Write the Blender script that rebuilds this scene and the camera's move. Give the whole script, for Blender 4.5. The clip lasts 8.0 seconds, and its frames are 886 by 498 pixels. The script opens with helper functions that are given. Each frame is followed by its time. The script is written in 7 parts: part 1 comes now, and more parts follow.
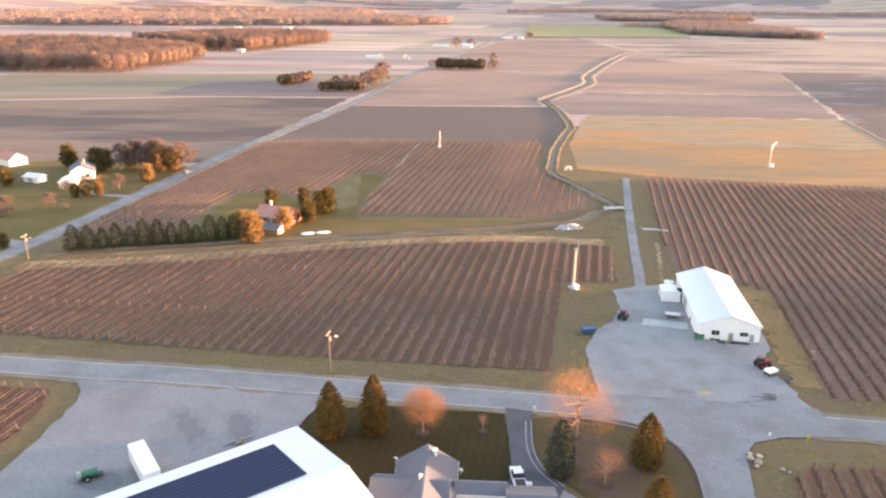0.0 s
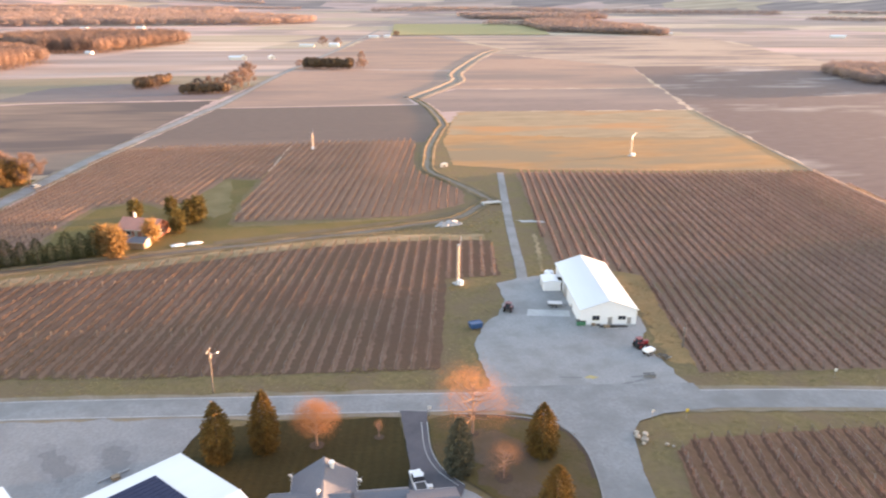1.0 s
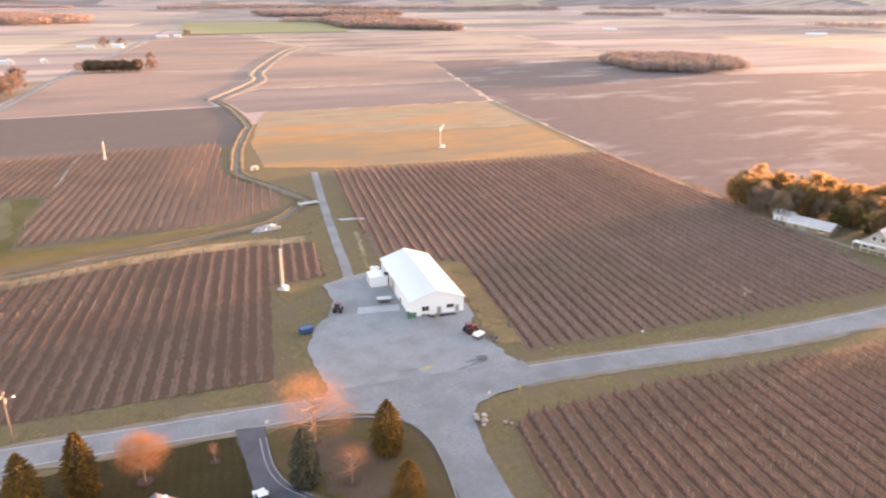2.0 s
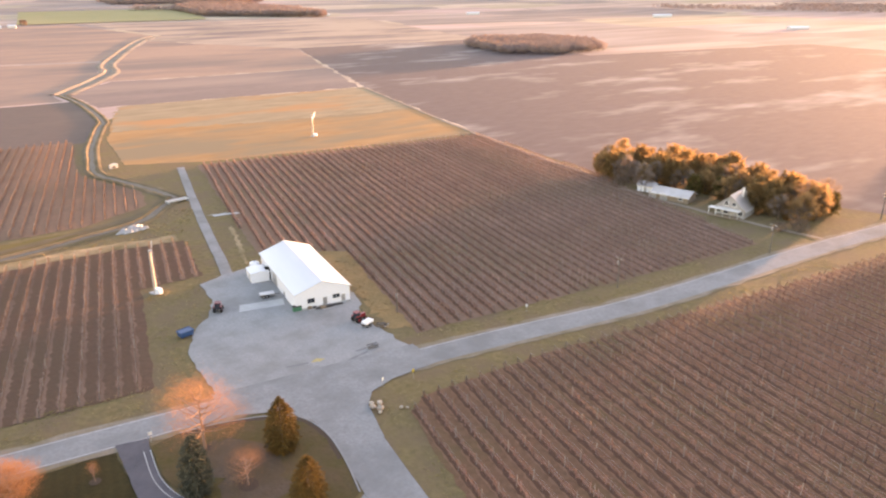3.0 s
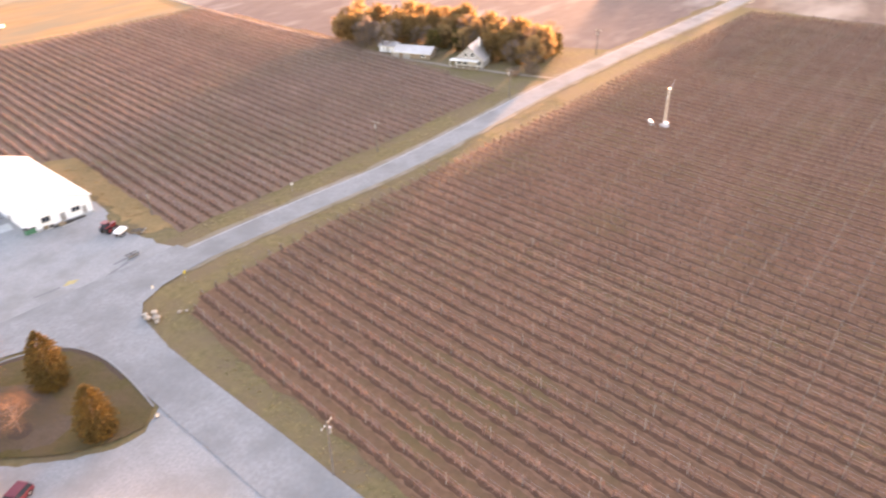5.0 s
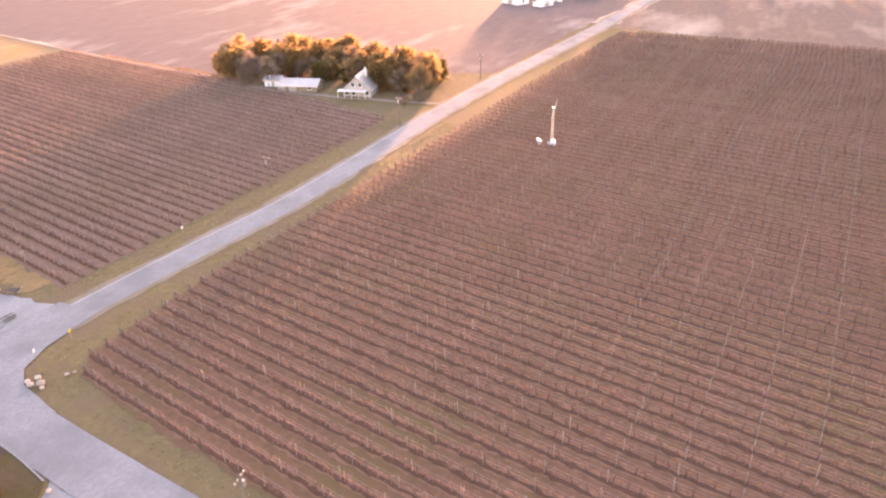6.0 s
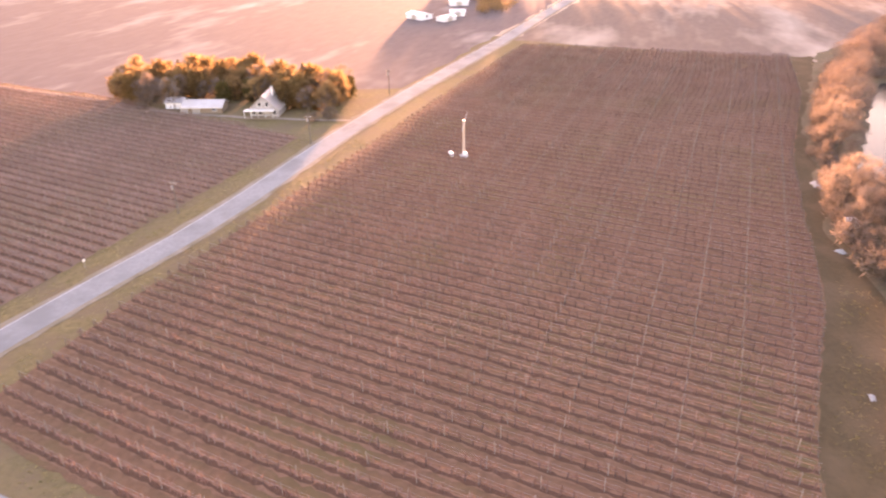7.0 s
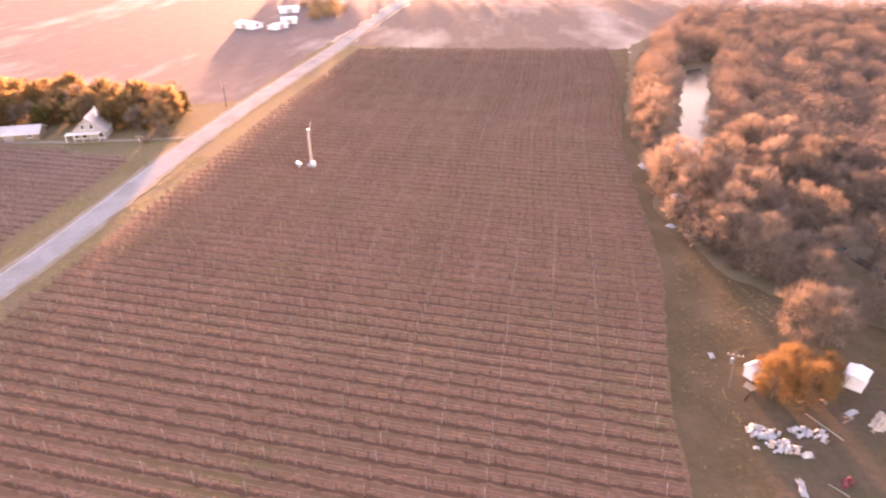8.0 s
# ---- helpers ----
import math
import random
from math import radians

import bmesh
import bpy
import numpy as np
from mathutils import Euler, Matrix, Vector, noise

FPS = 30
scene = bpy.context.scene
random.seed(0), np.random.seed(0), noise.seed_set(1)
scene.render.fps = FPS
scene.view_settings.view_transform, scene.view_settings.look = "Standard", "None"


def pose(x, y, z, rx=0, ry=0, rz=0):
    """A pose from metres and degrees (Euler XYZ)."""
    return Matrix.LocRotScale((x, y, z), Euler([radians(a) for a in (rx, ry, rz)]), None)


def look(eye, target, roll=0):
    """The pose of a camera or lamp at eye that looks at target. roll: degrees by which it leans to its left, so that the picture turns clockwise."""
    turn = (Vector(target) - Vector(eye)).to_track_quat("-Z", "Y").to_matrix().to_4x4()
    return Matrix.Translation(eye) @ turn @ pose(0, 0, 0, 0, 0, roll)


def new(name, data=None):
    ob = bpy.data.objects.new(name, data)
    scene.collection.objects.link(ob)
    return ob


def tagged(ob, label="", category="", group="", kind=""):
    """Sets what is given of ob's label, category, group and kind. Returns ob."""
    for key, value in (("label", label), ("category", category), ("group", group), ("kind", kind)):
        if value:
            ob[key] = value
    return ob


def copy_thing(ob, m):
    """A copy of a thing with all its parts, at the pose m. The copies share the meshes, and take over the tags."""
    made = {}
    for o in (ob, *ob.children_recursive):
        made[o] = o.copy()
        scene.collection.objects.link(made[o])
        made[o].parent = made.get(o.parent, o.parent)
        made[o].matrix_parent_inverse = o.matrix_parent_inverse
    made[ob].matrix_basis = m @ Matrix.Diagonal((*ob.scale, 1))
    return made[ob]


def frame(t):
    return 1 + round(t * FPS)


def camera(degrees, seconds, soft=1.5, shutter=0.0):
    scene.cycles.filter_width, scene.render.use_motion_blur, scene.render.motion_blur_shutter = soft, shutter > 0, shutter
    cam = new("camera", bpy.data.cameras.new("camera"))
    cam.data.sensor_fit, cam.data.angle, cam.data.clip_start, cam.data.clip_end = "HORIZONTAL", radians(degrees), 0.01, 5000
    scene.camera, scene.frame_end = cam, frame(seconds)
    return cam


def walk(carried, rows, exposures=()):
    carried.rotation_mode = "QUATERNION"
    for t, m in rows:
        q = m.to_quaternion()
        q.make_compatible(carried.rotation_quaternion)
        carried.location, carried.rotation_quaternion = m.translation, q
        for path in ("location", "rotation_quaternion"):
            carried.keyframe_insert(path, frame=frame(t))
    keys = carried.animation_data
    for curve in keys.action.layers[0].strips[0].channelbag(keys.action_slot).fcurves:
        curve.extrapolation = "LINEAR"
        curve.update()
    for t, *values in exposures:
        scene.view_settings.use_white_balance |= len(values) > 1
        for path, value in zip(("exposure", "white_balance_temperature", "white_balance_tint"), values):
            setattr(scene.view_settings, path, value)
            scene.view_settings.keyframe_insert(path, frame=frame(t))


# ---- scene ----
from mathutils.geometry import tessellate_polygon

cam = camera(63.9, 8.0, soft=2.1, shutter=0.3)
# seconds, place in metres, yaw, pitch and roll in degrees
PATH = [
    (0, 0.00, 0.00, 70.00, 0.00, -19.10, 0.48),
    (0.5, -0.44, 1.17, 69.87, -4.92, -19.10, 0.43),
    (1, -0.87, 2.31, 69.71, -10.31, -19.12, 0.39),
    (1.5, -1.29, 3.35, 69.51, -17.59, -19.18, 0.28),
    (2, -1.71, 4.22, 69.29, -25.72, -19.26, 0.18),
    (2.2, -1.78, 4.45, 69.18, -28.40, -19.33, 0.08),
    (3.3, -2.16, 5.68, 68.60, -38.08, -21.28, -0.26),
    (3.5, -2.23, 5.90, 68.50, -39.37, -22.26, -0.30),
    (4, -2.23, 6.41, 68.03, -42.81, -25.67, -0.59),
    (4.5, -2.01, 6.79, 67.69, -47.97, -29.00, -0.74),
    (5, -1.68, 7.11, 67.57, -56.83, -30.58, -1.04),
    (5.2, -1.54, 7.26, 67.51, -60.49, -30.23, -1.18),
    (6.3, -0.80, 8.08, 67.16, -67.02, -28.20, -1.26),
    (6.5, -0.66, 8.23, 67.10, -68.21, -27.97, -1.22),
    (7, -0.52, 8.51, 67.21, -73.60, -27.57, -1.12),
    (7.5, -0.46, 8.82, 67.33, -80.10, -27.41, -1.13),
    (8, -0.46, 9.17, 67.46, -86.68, -27.46, -1.00),
]
# seconds, stops, white balance: the picture turns pinker as the lens swings towards the low sun
EXPOSURE = [(0, 4.34, 9250, 31), (1, 4.3, 9300, 29), (1.5, 4.29, 9400, 29), (2, 4.38, 9800, 36), (3.5, 4.3, 10400, 35), (4.5, 4.64, 10400, 33), (5.2, 4.87, 10600, 45), (6.5, 4.88, 10700, 54), (7.2, 4.84, 10800, 57), (8, 4.88, 10800, 63)]
walk(cam, [(t, pose(x, y, z, 90 + pitch, 0, yaw) @ pose(0, 0, 0, 0, 0, roll)) for t, x, y, z, yaw, pitch, roll in PATH], EXPOSURE)

# ---- world and sun ----
SUN_YAW, SUN_UP = 81.0, 1.85  # degrees clockwise from the y axis, and above the horizon
world = bpy.data.worlds.new("world")
scene.world = world
world.use_nodes = True
wn = world.node_tree.nodes
sky = wn.new("ShaderNodeTexSky")
sky.sky_type = "NISHITA"
sky.sun_disc = False
sky.sun_elevation = radians(SUN_UP)
sky.sun_rotation = radians(SUN_YAW)
sky.altitude = 200
sky.dust_density = 1.0
sky.ozone_density = 2.0
wn["Background"].inputs["Strength"].default_value = 0.15
world.node_tree.links.new(sky.outputs["Color"], wn["Background"].inputs["Color"])
lamp = bpy.data.lights.new("sun", "SUN")
lamp.energy = 2.2
lamp.angle = radians(2.0)
lamp.color = (1.0, 0.68, 0.46)
sun = new("sun", lamp)
_sd = Vector((math.sin(radians(SUN_YAW)) * math.cos(radians(SUN_UP)), math.cos(radians(SUN_YAW)) * math.cos(radians(SUN_UP)), math.sin(radians(SUN_UP))))
sun.matrix_world = look(_sd * 400, (0, 0, 0))

# ---- materials ----
def surface(name, a, b, fine=2.0, coarse=0.05, rough=0.9, bump=0.3, c=None, metal=0.0, vary=0.0, stretch=None, turn=0.0, detail=6, thin=0.0, flecks=0.0, patch=(0.32, 0.68)):
    """Two colours mixed by a fine grain, a third laid over in broad patches; vary: value change from object to object."""
    m = bpy.data.materials.new(name)
    m.use_nodes = True
    n, l = m.node_tree.nodes, m.node_tree.links
    p = n["Principled BSDF"]
    p.inputs["Roughness"].default_value = rough
    p.inputs["Metallic"].default_value = metal
    if rough >= 0.8:
        p.inputs["Specular IOR Level"].default_value = 0.15
    co = n.new("ShaderNodeTexCoord")
    mp = n.new("ShaderNodeMapping")
    l.new(co.outputs["Object"], mp.inputs["Vector"])
    if stretch:
        mp.inputs["Scale"].default_value = stretch
    mp.inputs["Rotation"].default_value = (0, 0, radians(turn))
    def grain(scale, d, span=(0.32, 0.68)):
        t = n.new("ShaderNodeTexNoise")
        t.inputs["Scale"].default_value = scale
        t.inputs["Detail"].default_value = d
        t.inputs["Roughness"].default_value = 0.62
        l.new(mp.outputs["Vector"], t.inputs["Vector"])
        r = n.new("ShaderNodeMapRange")
        r.inputs["From Min"].default_value, r.inputs["From Max"].default_value = span
        l.new(t.outputs["Fac"], r.inputs["Value"])
        return r.outputs["Result"]
    def mix(fac, x, y):
        k = n.new("ShaderNodeMix")
        k.data_type = "RGBA"
        l.new(fac, k.inputs["Factor"])
        for v, s in ((x, k.inputs["A"]), (y, k.inputs["B"])):
            if isinstance(v, tuple):
                s.default_value = (*v, 1)
            else:
                l.new(v, s)
        return k.outputs["Result"]
    g = grain(fine, detail)
    col = mix(g, a, b)
    if c:
        col = mix(grain(coarse, 4, patch), col, c)
    if vary:
        o = n.new("ShaderNodeObjectInfo")
        h = n.new("ShaderNodeHueSaturation")
        r = n.new("ShaderNodeMapRange")
        r.inputs["To Min"].default_value, r.inputs["To Max"].default_value = 1 - vary, 1 + vary
        l.new(o.outputs["Random"], r.inputs["Value"])
        l.new(r.outputs["Result"], h.inputs["Value"])
        l.new(col, h.inputs["Color"])
        col = h.outputs["Color"]
    if flecks:
        gi = n.new("ShaderNodeNewGeometry")
        h = n.new("ShaderNodeHueSaturation")
        r = n.new("ShaderNodeMapRange")
        r.inputs["To Min"].default_value, r.inputs["To Max"].default_value = 1 - flecks, 1 + flecks
        l.new(gi.outputs["Random Per Island"], r.inputs["Value"])
        l.new(r.outputs["Result"], h.inputs["Value"])
        l.new(col, h.inputs["Color"])
        col = h.outputs["Color"]
    l.new(col, p.inputs["Base Color"])
    if bump:
        bp = n.new("ShaderNodeBump")
        bp.inputs["Strength"].default_value = bump
        bp.inputs["Distance"].default_value = min(0.25, 0.2 / fine)
        l.new(g, bp.inputs["Height"])
        l.new(bp.outputs["Normal"], p.inputs["Normal"])
    if thin:
        # light passes through leaves and fine twigs
        tr = n.new("ShaderNodeBsdfTranslucent")
        l.new(col, tr.inputs["Color"])
        ms = n.new("ShaderNodeMixShader")
        ms.inputs["Fac"].default_value = thin
        l.new(p.outputs["BSDF"], ms.inputs[1])
        l.new(tr.outputs["BSDF"], ms.inputs[2])
        l.new(ms.outputs["Shader"], n["Material Output"].inputs["Surface"])
    return m


def parcels(name, tones, cell, turn):
    """Farmland seen from afar: parcels in tones of stubble and soil, with drill lines and damp patches inside each."""
    m = bpy.data.materials.new(name)
    m.use_nodes = True
    n, l = m.node_tree.nodes, m.node_tree.links
    p = n["Principled BSDF"]
    p.inputs["Roughness"].default_value = 0.95
    p.inputs["Specular IOR Level"].default_value = 0.1
    co = n.new("ShaderNodeTexCoord")
    mp = n.new("ShaderNodeMapping")
    mp.inputs["Rotation"].default_value = (0, 0, radians(turn))
    mp.inputs["Scale"].default_value = (1 / cell[0], 1 / cell[1], 0)
    l.new(co.outputs["Object"], mp.inputs["Vector"])
    v = n.new("ShaderNodeTexVoronoi")
    v.distance = "CHEBYCHEV"
    v.inputs["Scale"].default_value = 1
    v.inputs["Randomness"].default_value = 0.8
    l.new(mp.outputs["Vector"], v.inputs["Vector"])
    sep = n.new("ShaderNodeSeparateColor")
    l.new(v.outputs["Color"], sep.inputs["Color"])
    ramp = n.new("ShaderNodeValToRGB")
    ramp.color_ramp.interpolation = "CONSTANT"
    e = ramp.color_ramp.elements
    while len(e) < len(tones):
        e.new(0.5)
    for k, t in enumerate(tones):
        e[k].position = k / len(tones)
        e[k].color = (*t, 1)
    l.new(sep.outputs["Red"], ramp.inputs["Fac"])
    mp2 = n.new("ShaderNodeMapping")
    mp2.inputs["Rotation"].default_value = (0, 0, radians(turn))
    mp2.inputs["Scale"].default_value = (0.004, 0.02, 0)
    l.new(co.outputs["Object"], mp2.inputs["Vector"])
    t = n.new("ShaderNodeTexNoise")
    t.inputs["Scale"].default_value = 1.0
    t.inputs["Detail"].default_value = 7
    l.new(mp2.outputs["Vector"], t.inputs["Vector"])
    r = n.new("ShaderNodeMapRange")
    r.inputs["From Min"].default_value, r.inputs["From Max"].default_value = 0.3, 0.7
    r.inputs["To Min"].default_value, r.inputs["To Max"].default_value = 0.72, 1.25
    l.new(t.outputs["Fac"], r.inputs["Value"])
    h = n.new("ShaderNodeHueSaturation")
    l.new(ramp.outputs["Color"], h.inputs["Color"])
    l.new(r.outputs["Result"], h.inputs["Value"])
    l.new(h.outputs["Color"], p.inputs["Base Color"])
    return m


def mown(name, a, b, turn, width):
    """Lawn with soft mowing stripes."""
    m = surface(name, a, b, fine=1.2, coarse=0.12, rough=0.95, bump=0.4, c=tuple(0.5 * (x + y) * 0.8 for x, y in zip(a, b)))
    n, l = m.node_tree.nodes, m.node_tree.links
    co = n.new("ShaderNodeTexCoord")
    mp = n.new("ShaderNodeMapping")
    mp.inputs["Rotation"].default_value = (0, 0, radians(turn))
    l.new(co.outputs["Object"], mp.inputs["Vector"])
    w = n.new("ShaderNodeTexWave")
    w.inputs["Scale"].default_value = 0.314 / width
    w.inputs["Distortion"].default_value = 2.2
    w.inputs["Detail Scale"].default_value = 0.4
    l.new(mp.outputs["Vector"], w.inputs["Vector"])
    r = n.new("ShaderNodeMapRange")
    r.inputs["To Min"].default_value, r.inputs["To Max"].default_value = 0.93, 1.06
    l.new(w.outputs["Fac"], r.inputs["Value"])
    p = n["Principled BSDF"]
    old = p.inputs["Base Color"].links[0].from_socket
    h = n.new("ShaderNodeHueSaturation")
    l.new(old, h.inputs["Color"])
    l.new(r.outputs["Result"], h.inputs["Value"])
    l.new(h.outputs["Color"], p.inputs["Base Color"])
    return m


def plain(name, col, rough=0.5, metal=0.0, grime=0.12):
    dark = tuple(v * (1 - grime) for v in col)
    return surface(name, col, dark, fine=3.0, rough=rough, bump=0.03, metal=metal, detail=3)


